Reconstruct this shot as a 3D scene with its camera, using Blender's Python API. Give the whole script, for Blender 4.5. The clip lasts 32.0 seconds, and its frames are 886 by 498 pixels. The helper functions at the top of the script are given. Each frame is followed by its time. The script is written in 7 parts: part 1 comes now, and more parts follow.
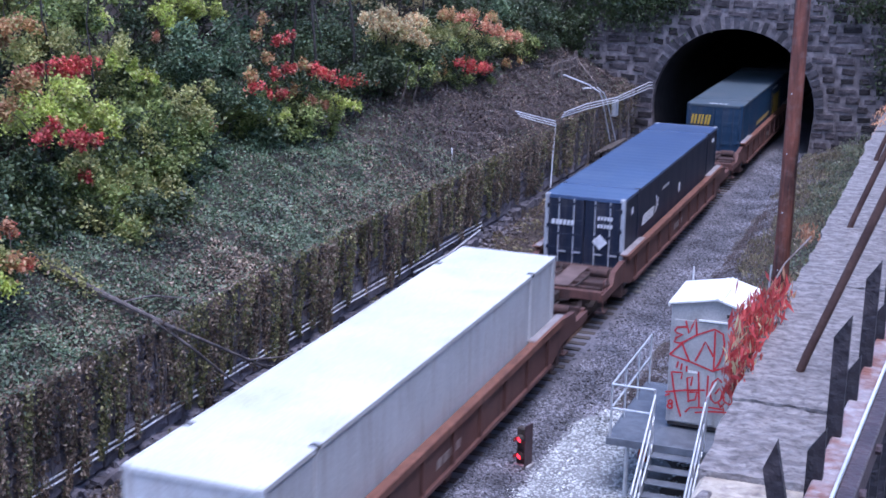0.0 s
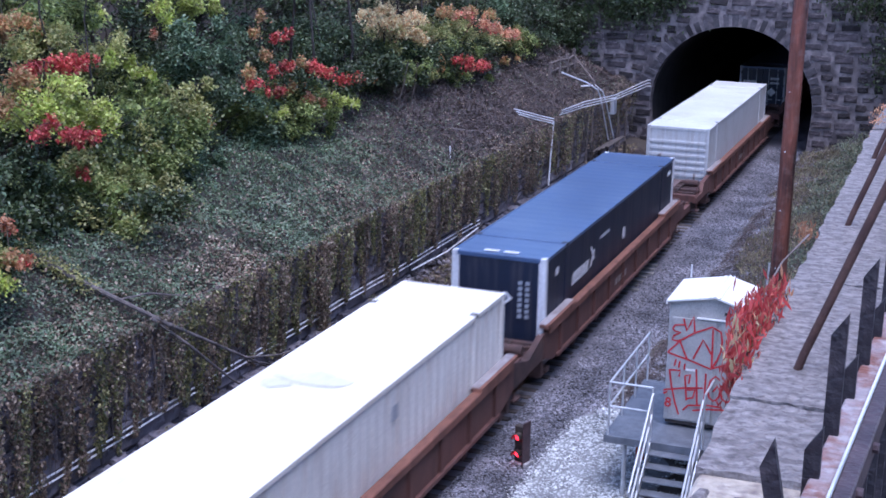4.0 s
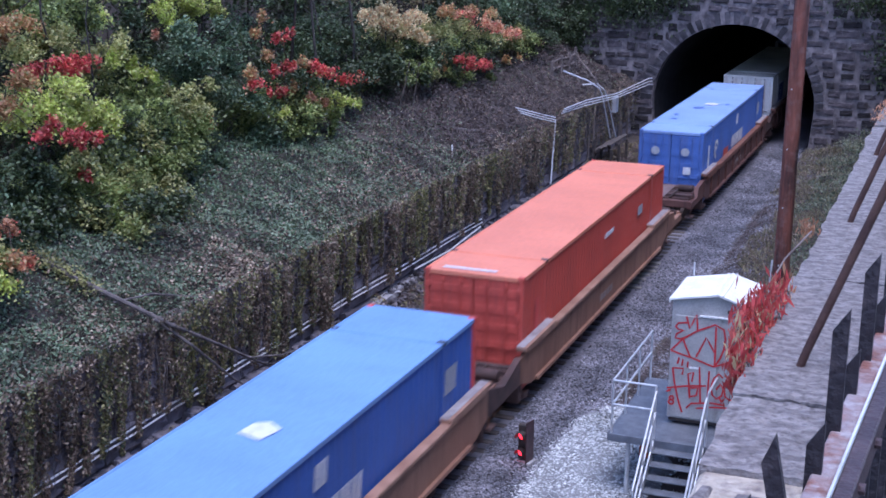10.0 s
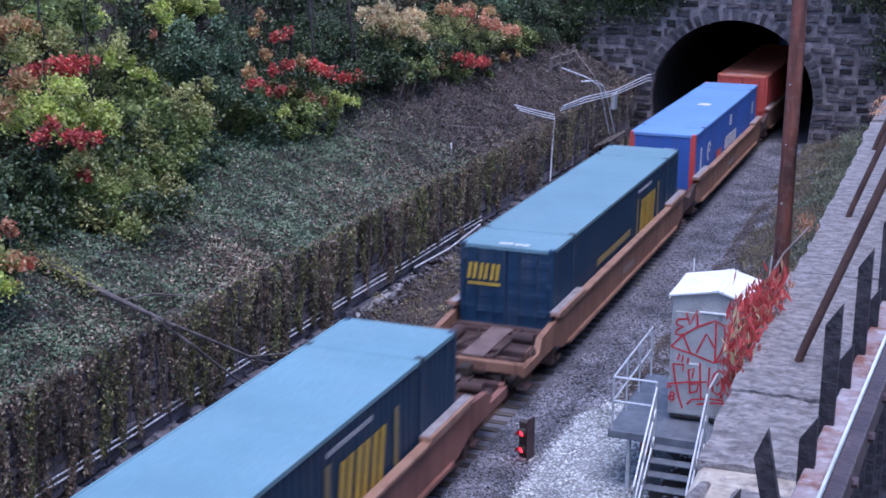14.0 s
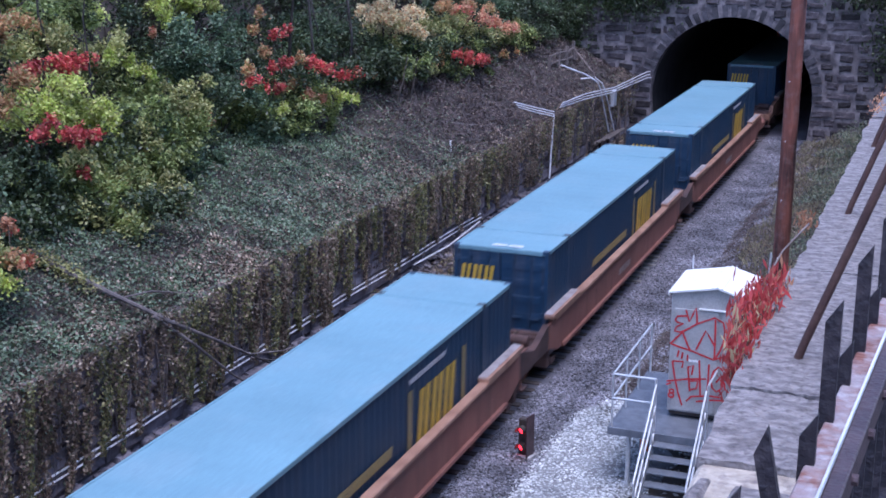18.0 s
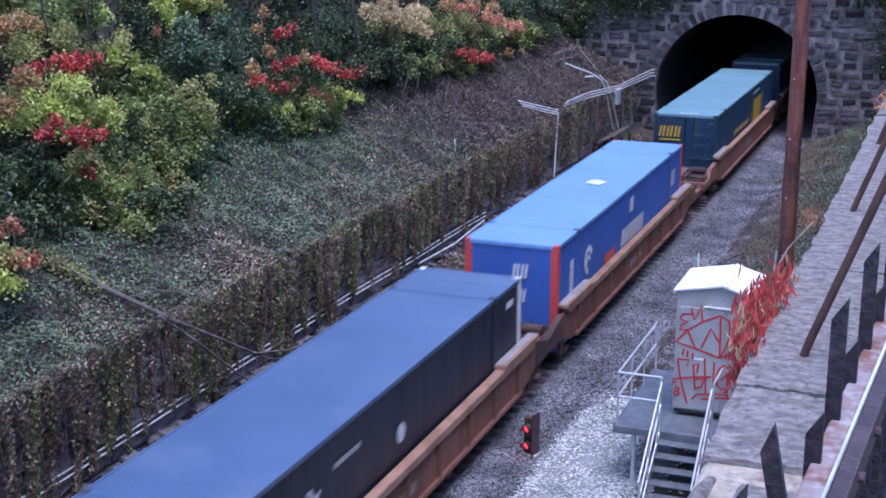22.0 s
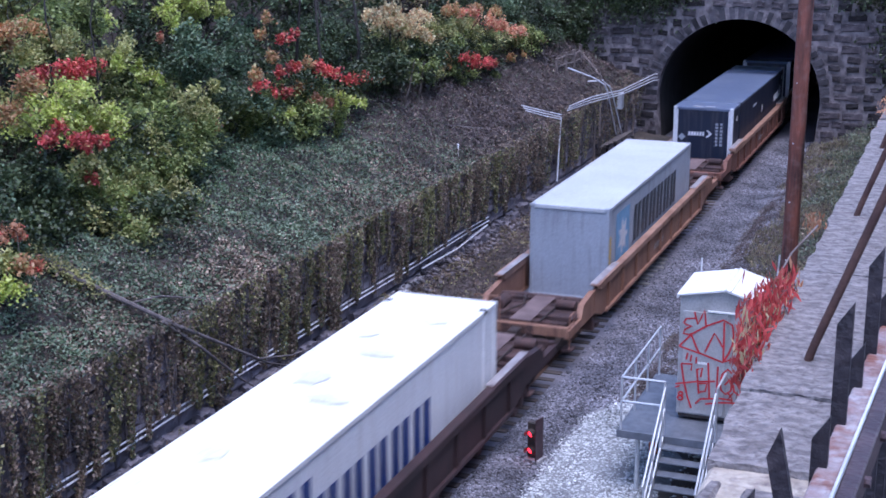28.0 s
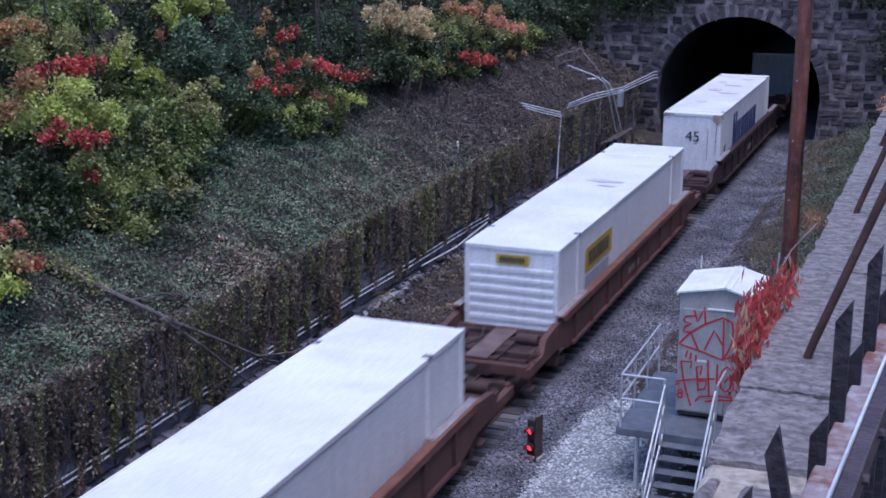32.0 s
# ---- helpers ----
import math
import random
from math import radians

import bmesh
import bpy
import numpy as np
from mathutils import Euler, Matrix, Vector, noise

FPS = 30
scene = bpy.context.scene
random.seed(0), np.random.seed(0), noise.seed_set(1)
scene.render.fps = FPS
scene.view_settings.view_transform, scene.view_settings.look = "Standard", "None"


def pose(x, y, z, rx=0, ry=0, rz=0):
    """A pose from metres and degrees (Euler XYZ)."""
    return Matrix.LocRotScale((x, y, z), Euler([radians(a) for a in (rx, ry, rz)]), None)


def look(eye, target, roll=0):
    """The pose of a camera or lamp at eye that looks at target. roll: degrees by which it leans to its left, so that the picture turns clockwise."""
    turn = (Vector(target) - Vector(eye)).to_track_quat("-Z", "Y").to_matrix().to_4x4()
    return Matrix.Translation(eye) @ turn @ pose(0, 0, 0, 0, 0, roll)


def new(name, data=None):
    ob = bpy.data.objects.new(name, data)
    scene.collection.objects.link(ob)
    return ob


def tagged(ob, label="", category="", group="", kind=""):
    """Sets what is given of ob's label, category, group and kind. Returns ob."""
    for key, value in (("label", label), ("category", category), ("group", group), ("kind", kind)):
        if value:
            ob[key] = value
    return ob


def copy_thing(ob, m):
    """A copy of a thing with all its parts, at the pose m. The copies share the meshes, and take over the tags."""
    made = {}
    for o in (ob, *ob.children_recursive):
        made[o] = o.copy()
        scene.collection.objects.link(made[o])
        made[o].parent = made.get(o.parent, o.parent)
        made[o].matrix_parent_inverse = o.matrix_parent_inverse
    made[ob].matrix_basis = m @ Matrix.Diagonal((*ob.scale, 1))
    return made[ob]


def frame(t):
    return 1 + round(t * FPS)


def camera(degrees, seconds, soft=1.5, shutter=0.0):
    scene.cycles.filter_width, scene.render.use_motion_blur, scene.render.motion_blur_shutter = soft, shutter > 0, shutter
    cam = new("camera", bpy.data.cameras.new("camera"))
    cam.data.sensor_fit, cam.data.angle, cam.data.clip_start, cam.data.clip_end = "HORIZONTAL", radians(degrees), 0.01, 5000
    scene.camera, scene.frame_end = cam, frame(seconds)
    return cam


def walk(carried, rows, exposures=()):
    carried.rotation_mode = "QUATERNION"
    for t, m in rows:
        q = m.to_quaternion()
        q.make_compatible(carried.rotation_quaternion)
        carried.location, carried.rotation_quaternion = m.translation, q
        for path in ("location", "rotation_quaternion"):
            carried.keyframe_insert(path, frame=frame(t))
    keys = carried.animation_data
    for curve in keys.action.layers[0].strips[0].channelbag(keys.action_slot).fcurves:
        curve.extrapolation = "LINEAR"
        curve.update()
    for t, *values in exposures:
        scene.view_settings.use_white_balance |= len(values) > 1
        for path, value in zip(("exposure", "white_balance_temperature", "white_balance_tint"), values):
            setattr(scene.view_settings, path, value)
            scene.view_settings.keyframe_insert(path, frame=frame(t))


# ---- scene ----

# camera: hand-held over an iron fence, almost still
cam = camera(35.24, 32.0, soft=1.65, shutter=0.65)
PATH = [
    (0.0, pose(10.955, -0.020, 12.264, 75.882, -1.099, 20.867)),
    (0.5, pose(10.953, -0.020, 12.263, 75.880, -1.334, 20.924)),
    (1.0, pose(10.953, -0.017, 12.263, 75.831, -1.309, 20.928)),
    (1.5, pose(10.957, -0.021, 12.264, 75.838, -1.184, 20.889)),
    (2.0, pose(10.959, -0.009, 12.259, 75.835, -1.069, 20.846)),
    (2.5, pose(10.959, -0.006, 12.257, 75.813, -1.104, 20.795)),
    (3.0, pose(10.957, -0.006, 12.257, 75.791, -1.150, 20.785)),
    (3.5, pose(10.955, -0.007, 12.259, 75.787, -1.171, 20.787)),
    (5.5, pose(10.956, -0.021, 12.264, 75.840, -1.120, 20.908)),
    (6.0, pose(10.954, -0.023, 12.264, 75.895, -1.227, 20.952)),
    (6.5, pose(10.955, -0.020, 12.263, 75.927, -1.186, 20.960)),
    (7.0, pose(10.956, -0.014, 12.261, 75.925, -1.155, 20.951)),
    (7.5, pose(10.960, -0.021, 12.263, 75.902, -1.000, 20.868)),
    (8.0, pose(10.960, -0.006, 12.258, 75.884, -0.953, 20.831)),
    (8.5, pose(10.959, -0.008, 12.258, 75.878, -1.085, 20.851)),
    (9.0, pose(10.959, -0.009, 12.259, 75.868, -0.926, 20.819)),
    (9.5, pose(10.958, -0.007, 12.258, 75.829, -0.945, 20.837)),
    (10.0, pose(10.958, -0.008, 12.258, 75.760, -0.847, 20.834)),
    (10.5, pose(10.962, -0.010, 12.259, 75.715, -0.634, 20.805)),
    (11.0, pose(10.967, -0.013, 12.261, 75.711, -0.485, 20.778)),
    (11.5, pose(10.968, -0.014, 12.262, 75.761, -0.501, 20.782)),
    (12.0, pose(10.967, -0.019, 12.263, 75.771, -0.566, 20.784)),
    (12.5, pose(10.969, -0.005, 12.257, 75.749, -0.413, 20.725)),
    (13.0, pose(10.970, 0.000, 12.256, 75.691, -0.351, 20.707)),
    (13.5, pose(10.970, -0.011, 12.260, 75.664, -0.433, 20.727)),
    (14.0, pose(10.971, -0.010, 12.259, 75.673, -0.465, 20.742)),
    (14.5, pose(10.970, -0.004, 12.257, 75.656, -0.464, 20.740)),
    (16.5, pose(10.971, -0.012, 12.261, 75.617, -0.487, 20.683)),
    (17.0, pose(10.969, -0.008, 12.259, 75.626, -0.462, 20.695)),
    (17.5, pose(10.968, -0.001, 12.256, 75.611, -0.467, 20.726)),
    (18.0, pose(10.970, -0.007, 12.258, 75.560, -0.432, 20.709)),
    (18.5, pose(10.967, 0.004, 12.254, 75.520, -0.513, 20.733)),
    (19.0, pose(10.966, -0.003, 12.257, 75.527, -0.669, 20.771)),
    (19.5, pose(10.967, -0.009, 12.258, 75.556, -0.600, 20.765)),
    (20.0, pose(10.966, -0.001, 12.255, 75.548, -0.460, 20.749)),
    (20.5, pose(10.970, -0.004, 12.257, 75.534, -0.325, 20.735)),
    (21.0, pose(10.971, -0.006, 12.257, 75.545, -0.315, 20.740)),
    (21.5, pose(10.970, -0.002, 12.257, 75.529, -0.257, 20.790)),
    (22.0, pose(10.969, -0.010, 12.259, 75.506, -0.214, 20.852)),
    (22.5, pose(10.966, -0.006, 12.257, 75.449, -0.269, 20.921)),
    (23.0, pose(10.961, -0.004, 12.256, 75.412, -0.445, 20.980)),
    (23.5, pose(10.962, -0.008, 12.257, 75.408, -0.360, 20.961)),
    (24.0, pose(10.963, -0.009, 12.259, 75.416, -0.384, 20.969)),
    (24.5, pose(10.963, -0.007, 12.259, 75.477, -0.371, 20.982)),
    (25.0, pose(10.964, -0.010, 12.259, 75.504, -0.374, 20.987)),
    (25.5, pose(10.964, -0.003, 12.256, 75.514, -0.349, 20.971)),
    (27.5, pose(10.967, -0.021, 12.264, 75.696, 0.051, 20.930)),
    (28.0, pose(10.966, -0.015, 12.261, 75.705, -0.072, 20.946)),
    (28.5, pose(10.970, -0.018, 12.262, 75.661, 0.101, 20.881)),
    (29.0, pose(10.971, -0.017, 12.263, 75.669, 0.086, 20.862)),
    (29.5, pose(10.970, -0.017, 12.263, 75.719, -0.092, 20.887)),
    (30.0, pose(10.969, -0.005, 12.257, 75.718, 0.004, 20.864)),
    (30.5, pose(10.970, -0.012, 12.260, 75.633, 0.061, 20.842)),
    (31.0, pose(10.971, -0.014, 12.260, 75.583, 0.101, 20.854)),
    (31.5, pose(10.971, -0.014, 12.262, 75.571, 0.078, 20.869)),
    (32.0, pose(10.968, -0.012, 12.260, 75.602, -0.102, 20.946)),
]
walk(cam, PATH, [(0, 1.33, 5350, 22), (1, 1.18, 5350, 22), (3, 1.27, 5350, 22), (4.5, 1.12, 5350, 22), (5.5, 0.80, 5350, 22), (6, 0.77, 5350, 22),
                 (7, 0.78, 5350, 22), (8, 1.15, 5350, 22), (9, 1.1, 5350, 22), (13, 1.08, 5350, 22), (17, 1.16, 5350, 22),
                 (20, 1.22, 5350, 22), (22, 1.18, 5350, 22), (25, 1.15, 5350, 22), (28, 1.2, 5350, 22), (29, 0.85, 5350, 22),
                 (30, 0.75, 5350, 22), (31, 0.7, 5350, 22), (32, 0.6, 5350, 22)])

# ---- light: open shade late in the day, soft sky from above ----
world = bpy.data.worlds.new("world")
scene.world = world
world.use_nodes = True
wn = world.node_tree.nodes
sky = wn.new("ShaderNodeTexSky")
sky.sky_type = "NISHITA"
sky.sun_disc = False
sky.sun_elevation = radians(60)
sky.sun_rotation = radians(162)
wn["Background"].inputs["Strength"].default_value = 0.13
world.node_tree.links.new(sky.outputs[0], wn["Background"].inputs[0])
sun = new("sun", bpy.data.lights.new("sun", "SUN"))
sun.data.energy = 1.45
sun.data.angle = radians(35)
sun.data.color = (1.0, 0.93, 0.88)
sun.matrix_world = look((3.5, -3.5, 20), (0, 0, 0))

# ---- materials ----
def mat(name, a, b, scale=1.5, rough=0.7, metal=0.0, bump=0.25, fine=30.0, dirt=None, dirt_amount=0.5,
        streak=False, vary="", spread=0.25, stretch=(1, 1, 1), coat=0.0):
    """Two tones mixed by broad noise, fine grain, optional dirt (streaked or blotchy) and variation from piece to piece."""
    m = bpy.data.materials.new(name)
    m.use_nodes = True
    n, l = m.node_tree.nodes, m.node_tree.links
    bsdf = n["Principled BSDF"]
    co = n.new("ShaderNodeTexCoord")
    mp = n.new("ShaderNodeMapping")
    mp.inputs["Scale"].default_value = stretch
    l.new(co.outputs["Object"], mp.inputs[0])
    big = n.new("ShaderNodeTexNoise")
    big.inputs["Scale"].default_value, big.inputs["Detail"].default_value = scale, 6
    l.new(mp.outputs[0], big.inputs[0])
    small = n.new("ShaderNodeTexNoise")
    small.inputs["Scale"].default_value, small.inputs["Detail"].default_value = fine, 4
    l.new(mp.outputs[0], small.inputs[0])
    ramp = n.new("ShaderNodeValToRGB")
    ramp.color_ramp.elements[0].position, ramp.color_ramp.elements[1].position = 0.36, 0.64
    ramp.color_ramp.elements[0].color, ramp.color_ramp.elements[1].color = (*a, 1), (*b, 1)
    l.new(big.outputs["Fac"], ramp.inputs[0])
    out = ramp.outputs[0]
    if dirt:
        dn = n.new("ShaderNodeTexNoise")
        dn.inputs["Scale"].default_value, dn.inputs["Detail"].default_value = (2.2 if streak else scale * 2.3), 8
        dm = n.new("ShaderNodeMapping")
        dm.inputs["Scale"].default_value = (3, 3, 0.25) if streak else (1, 1, 1)
        dm.inputs["Location"].default_value = (3.1, 7.7, 1.3)
        l.new(co.outputs["Object"], dm.inputs[0])
        l.new(dm.outputs[0], dn.inputs[0])
        dr = n.new("ShaderNodeValToRGB")
        dr.color_ramp.elements[0].position, dr.color_ramp.elements[1].position = 0.5, 0.72
        dr.color_ramp.elements[1].color = (dirt_amount,) * 3 + (1,)
        l.new(dn.outputs["Fac"], dr.inputs[0])
        mx = n.new("ShaderNodeMix")
        mx.data_type = "RGBA"
        mx.inputs[7].default_value = (*dirt, 1)
        l.new(dr.outputs[0], mx.inputs[0])
        l.new(out, mx.inputs[6])
        out = mx.outputs[2]
    gr = n.new("ShaderNodeMapRange")
    gr.inputs[1].default_value, gr.inputs[2].default_value = 0.3, 0.7
    gr.inputs[3].default_value, gr.inputs[4].default_value = 0.86, 1.12
    l.new(small.outputs["Fac"], gr.inputs[0])
    val = gr.outputs[0]
    if vary:
        src = n.new("ShaderNodeObjectInfo") if vary == "object" else n.new("ShaderNodeNewGeometry")
        rnd = src.outputs["Random"] if vary == "object" else src.outputs["Random Per Island"]
        vr = n.new("ShaderNodeMapRange")
        vr.inputs[3].default_value, vr.inputs[4].default_value = 1 - spread, 1 + spread
        l.new(rnd, vr.inputs[0])
        mu = n.new("ShaderNodeMath")
        mu.operation = "MULTIPLY"
        l.new(val, mu.inputs[0])
        l.new(vr.outputs[0], mu.inputs[1])
        val = mu.outputs[0]
    hsv = n.new("ShaderNodeHueSaturation")
    l.new(val, hsv.inputs["Value"])
    l.new(out, hsv.inputs["Color"])
    l.new(hsv.outputs[0], bsdf.inputs["Base Color"])
    bsdf.inputs["Roughness"].default_value, bsdf.inputs["Metallic"].default_value = rough, metal
    bsdf.inputs["Coat Weight"].default_value = coat
    if bump:
        bp = n.new("ShaderNodeBump")
        bp.inputs["Strength"].default_value, bp.inputs["Distance"].default_value = bump, 0.02
        l.new(small.outputs["Fac"], bp.inputs["Height"])
        l.new(bp.outputs[0], bsdf.inputs["Normal"])
    return m


def leaf_mat(name, a, b, c, glow=0.35):
    """Leaves: three tones from leaf to leaf, light passing through."""
    m = bpy.data.materials.new(name)
    m.use_nodes = True
    n, l = m.node_tree.nodes, m.node_tree.links
    bsdf = n["Principled BSDF"]
    geo = n.new("ShaderNodeNewGeometry")
    ramp = n.new("ShaderNodeValToRGB")
    e = ramp.color_ramp.elements
    e[0].color, e[1].color = (*a, 1), (*c, 1)
    mid = e.new(0.55)
    mid.color = (*b, 1)
    l.new(geo.outputs["Random Per Island"], ramp.inputs[0])
    co = n.new("ShaderNodeTexCoord")
    nz = n.new("ShaderNodeTexNoise")
    nz.inputs["Scale"].default_value = 0.9
    l.new(co.outputs["Object"], nz.inputs[0])
    mr = n.new("ShaderNodeMapRange")
    mr.inputs[1].default_value, mr.inputs[2].default_value = 0.3, 0.7
    mr.inputs[3].default_value, mr.inputs[4].default_value = 0.55, 1.45
    l.new(nz.outputs["Fac"], mr.inputs[0])
    hsv = n.new("ShaderNodeHueSaturation")
    l.new(mr.outputs[0], hsv.inputs["Value"])
    l.new(ramp.outputs[0], hsv.inputs["Color"])
    l.new(hsv.outputs[0], bsdf.inputs["Base Color"])
    bsdf.inputs["Roughness"].default_value = 0.45
    tr = n.new("ShaderNodeBsdfTranslucent")
    l.new(hsv.outputs[0], tr.inputs[0])
    mix = n.new("ShaderNodeMixShader")
    mix.inputs[0].default_value = glow
    l.new(bsdf.outputs[0], mix.inputs[1])
    l.new(tr.outputs[0], mix.inputs[2])
    l.new(mix.outputs[0], n["Material Output"].inputs[0])
    return m


def lamp_mat(name, colour, strength):
    m = bpy.data.materials.new(name)
    m.use_nodes = True
    b = m.node_tree.nodes["Principled BSDF"]
    b.inputs["Base Color"].default_value = (*colour, 1)
    b.inputs["Emission Color"].default_value = (*colour, 1)
    b.inputs["Emission Strength"].default_value = strength
    return m


RUST = (0.10, 0.045, 0.025)
M_SOIL = mat("soil", (0.035, 0.03, 0.026), (0.075, 0.06, 0.05), 0.6, 0.95, bump=0.8, fine=14)
M_BALLAST = mat("ballast", (0.12, 0.115, 0.135), (0.19, 0.18, 0.205), 0.35, 0.95, bump=0.5, fine=45, dirt=(0.10, 0.085, 0.085), dirt_amount=0.5)
M_CHIP = mat("stone_chip", (0.10, 0.10, 0.118), (0.255, 0.25, 0.285), 0.6, 0.95, bump=0.2, vary="island", spread=0.75)
M_PALE = mat("pale_gravel", (0.15, 0.155, 0.165), (0.27, 0.28, 0.285), 1.2, 0.95, bump=1.0, fine=18, dirt=(0.12, 0.115, 0.12), dirt_amount=0.8)
M_PALECHIP = mat("pale_chip", (0.29, 0.305, 0.315), (0.55, 0.57, 0.57), 0.8, 0.9, bump=0.1, vary="island", spread=0.6)
M_TIE = mat("tie_wood", (0.05, 0.042, 0.04), (0.11, 0.09, 0.08), 4, 0.9, bump=0.6, stretch=(0.3, 3, 3), vary="object")
M_TIEPALE = mat("bleached_tie", (0.20, 0.19, 0.17), (0.34, 0.32, 0.29), 4, 0.9, bump=0.6, stretch=(0.3, 3, 3), vary="object")
M_RAIL = mat("rail_steel", (0.10, 0.06, 0.045), (0.16, 0.10, 0.08), 5, 0.6, 0.6, bump=0.2)
M_RAILTOP = mat("rail_head", (0.5, 0.5, 0.52), (0.6, 0.6, 0.62), 5, 0.25, 1.0, bump=0.05)
M_STONE = mat("rock_faced_stone", (0.026, 0.021, 0.024), (0.105, 0.087, 0.092), 2.2, 0.92, bump=1.0, fine=6, dirt=(0.15, 0.13, 0.132), dirt_amount=0.8, vary="object", spread=0.7)
M_VOUSSOIR = mat("arch_stone", (0.032, 0.028, 0.032), (0.10, 0.09, 0.097), 1.5, 0.92, bump=0.8, fine=9, dirt=(0.15, 0.135, 0.14), dirt_amount=0.5, vary="object", spread=0.5)
M_MORTAR = mat("mortar", (0.10, 0.086, 0.09), (0.29, 0.25, 0.25), 1.6, 0.95, bump=1.0, fine=4, dirt=(0.05, 0.042, 0.046), dirt_amount=0.9)
# Stone lining coloured near-black: the darkness inside the tunnel is put into it
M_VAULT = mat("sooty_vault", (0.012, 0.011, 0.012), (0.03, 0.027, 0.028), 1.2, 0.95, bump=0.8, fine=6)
M_WALLSTONE = mat("retaining_stone", (0.10, 0.09, 0.105), (0.20, 0.18, 0.195), 1.1, 0.92, bump=0.9, fine=10, dirt=(0.06, 0.05, 0.05), dirt_amount=0.8, vary="object", spread=0.35)
M_COPING = mat("coping_slab", (0.165, 0.147, 0.148), (0.315, 0.287, 0.28), 13, 0.92, bump=1.0, fine=46, dirt=(0.085, 0.073, 0.076), dirt_amount=0.8, stretch=(0.8, 1.5, 1), vary="object", spread=0.08)
M_LIME = mat("lime_mortar", (0.34, 0.29, 0.235), (0.52, 0.46, 0.38), 7, 0.9, bump=0.8, fine=30, dirt=(0.2, 0.16, 0.15), dirt_amount=0.9)
M_CONC = mat("concrete", (0.30, 0.29, 0.30), (0.50, 0.48, 0.48), 1.6, 0.9, bump=0.6, fine=20, dirt=(0.12, 0.10, 0.10), dirt_amount=0.8)
M_IRON = mat("old_iron", (0.015, 0.012, 0.016), (0.034, 0.027, 0.034), 9, 0.6, 0.2, bump=0.4, fine=60, dirt=(0.13, 0.10, 0.105), dirt_amount=0.5)
M_BRACE = mat("rusty_rod", (0.08, 0.042, 0.036), (0.13, 0.07, 0.055), 7, 0.7, 0.3, bump=0.4, fine=60)
M_IRONTOP = mat("worn_red_lead", (0.22, 0.095, 0.07), (0.36, 0.31, 0.32), 14, 0.6, 0.1, bump=0.4, fine=70, dirt=(0.48, 0.45, 0.47), dirt_amount=0.8)
M_GALV = mat("galvanised", (0.55, 0.57, 0.60), (0.70, 0.72, 0.75), 5, 0.45, 0.35, bump=0.1, fine=50)
M_DECK = mat("grating", (0.145, 0.16, 0.19), (0.21, 0.23, 0.265), 4, 0.55, 0.4, bump=0.5, fine=70)
M_HUT = mat("grey_cabinet", (0.375, 0.372, 0.37), (0.45, 0.443, 0.435), 1.2, 0.55, bump=0.04, dirt=(0.27, 0.255, 0.24), dirt_amount=0.55)
M_HUTROOF = mat("white_roof", (0.84, 0.84, 0.84), (0.9, 0.9, 0.89), 1.5, 0.5, bump=0.08, dirt=(0.55, 0.53, 0.5), dirt_amount=0.35)
M_SPRAY = mat("red_spray", (0.50, 0.02, 0.03), (0.62, 0.04, 0.05), 6, 0.5, bump=0.0)
M_SIGNAL = mat("signal_black", (0.03, 0.025, 0.025), (0.06, 0.05, 0.045), 6, 0.6, bump=0.2, dirt=RUST, dirt_amount=0.5)
M_SIGNALPLATE = mat("signal_plate", (0.05, 0.028, 0.034), (0.085, 0.045, 0.05), 6, 0.6, bump=0.2, dirt=(0.03, 0.025, 0.03), dirt_amount=0.5)
M_LAMP = lamp_mat("red_lamp", (1.0, 0.02, 0.03), 2.5)
M_POLE = mat("rusty_pole", (0.035, 0.018, 0.017), (0.24, 0.082, 0.055), 2.2, 0.85, bump=0.8, fine=16, dirt=(0.30, 0.21, 0.19), dirt_amount=0.3, stretch=(2, 2, 0.3))
M_PIPE = mat("conduit", (0.66, 0.67, 0.70), (0.80, 0.80, 0.82), 3, 0.45, 0.1, bump=0.05, dirt=(0.3, 0.27, 0.26), dirt_amount=0.6)
M_TIMBER = mat("grey_timber", (0.12, 0.095, 0.085), (0.22, 0.18, 0.165), 3, 0.9, bump=0.5, fine=20, stretch=(2, 2, 0.3))
M_BARK = mat("bark", (0.03, 0.024, 0.021), (0.07, 0.055, 0.046), 2.5, 0.95, bump=0.9, fine=15, stretch=(2, 2, 0.4))
M_TRUNK = mat("grey_bark", (0.032, 0.027, 0.025), (0.085, 0.07, 0.064), 2.5, 0.95, bump=0.8, fine=15, stretch=(2, 2, 0.4), dirt=(0.03, 0.035, 0.02), dirt_amount=0.7)
M_DEADWOOD = mat("dead_wood", (0.085, 0.072, 0.07), (0.17, 0.145, 0.135), 3, 0.9, bump=0.6, fine=15)
M_WELL_TAN = mat("faded_tan_paint", (0.235, 0.115, 0.072), (0.32, 0.17, 0.11), 0.7, 0.65, 0.0, bump=0.15, dirt=(0.12, 0.055, 0.036), dirt_amount=0.85, streak=True)
M_WELL_DARK = mat("dark_brown_paint", (0.032, 0.017, 0.018), (0.06, 0.03, 0.03), 0.7, 0.7, 0.0, bump=0.15, dirt=(0.028, 0.018, 0.018), dirt_amount=0.85, streak=True)
M_WELL_RED = mat("brown_red_paint", (0.10, 0.044, 0.037), (0.155, 0.07, 0.056), 0.7, 0.7, 0.0, bump=0.15, dirt=(0.07, 0.035, 0.03), dirt_amount=0.85, streak=True)
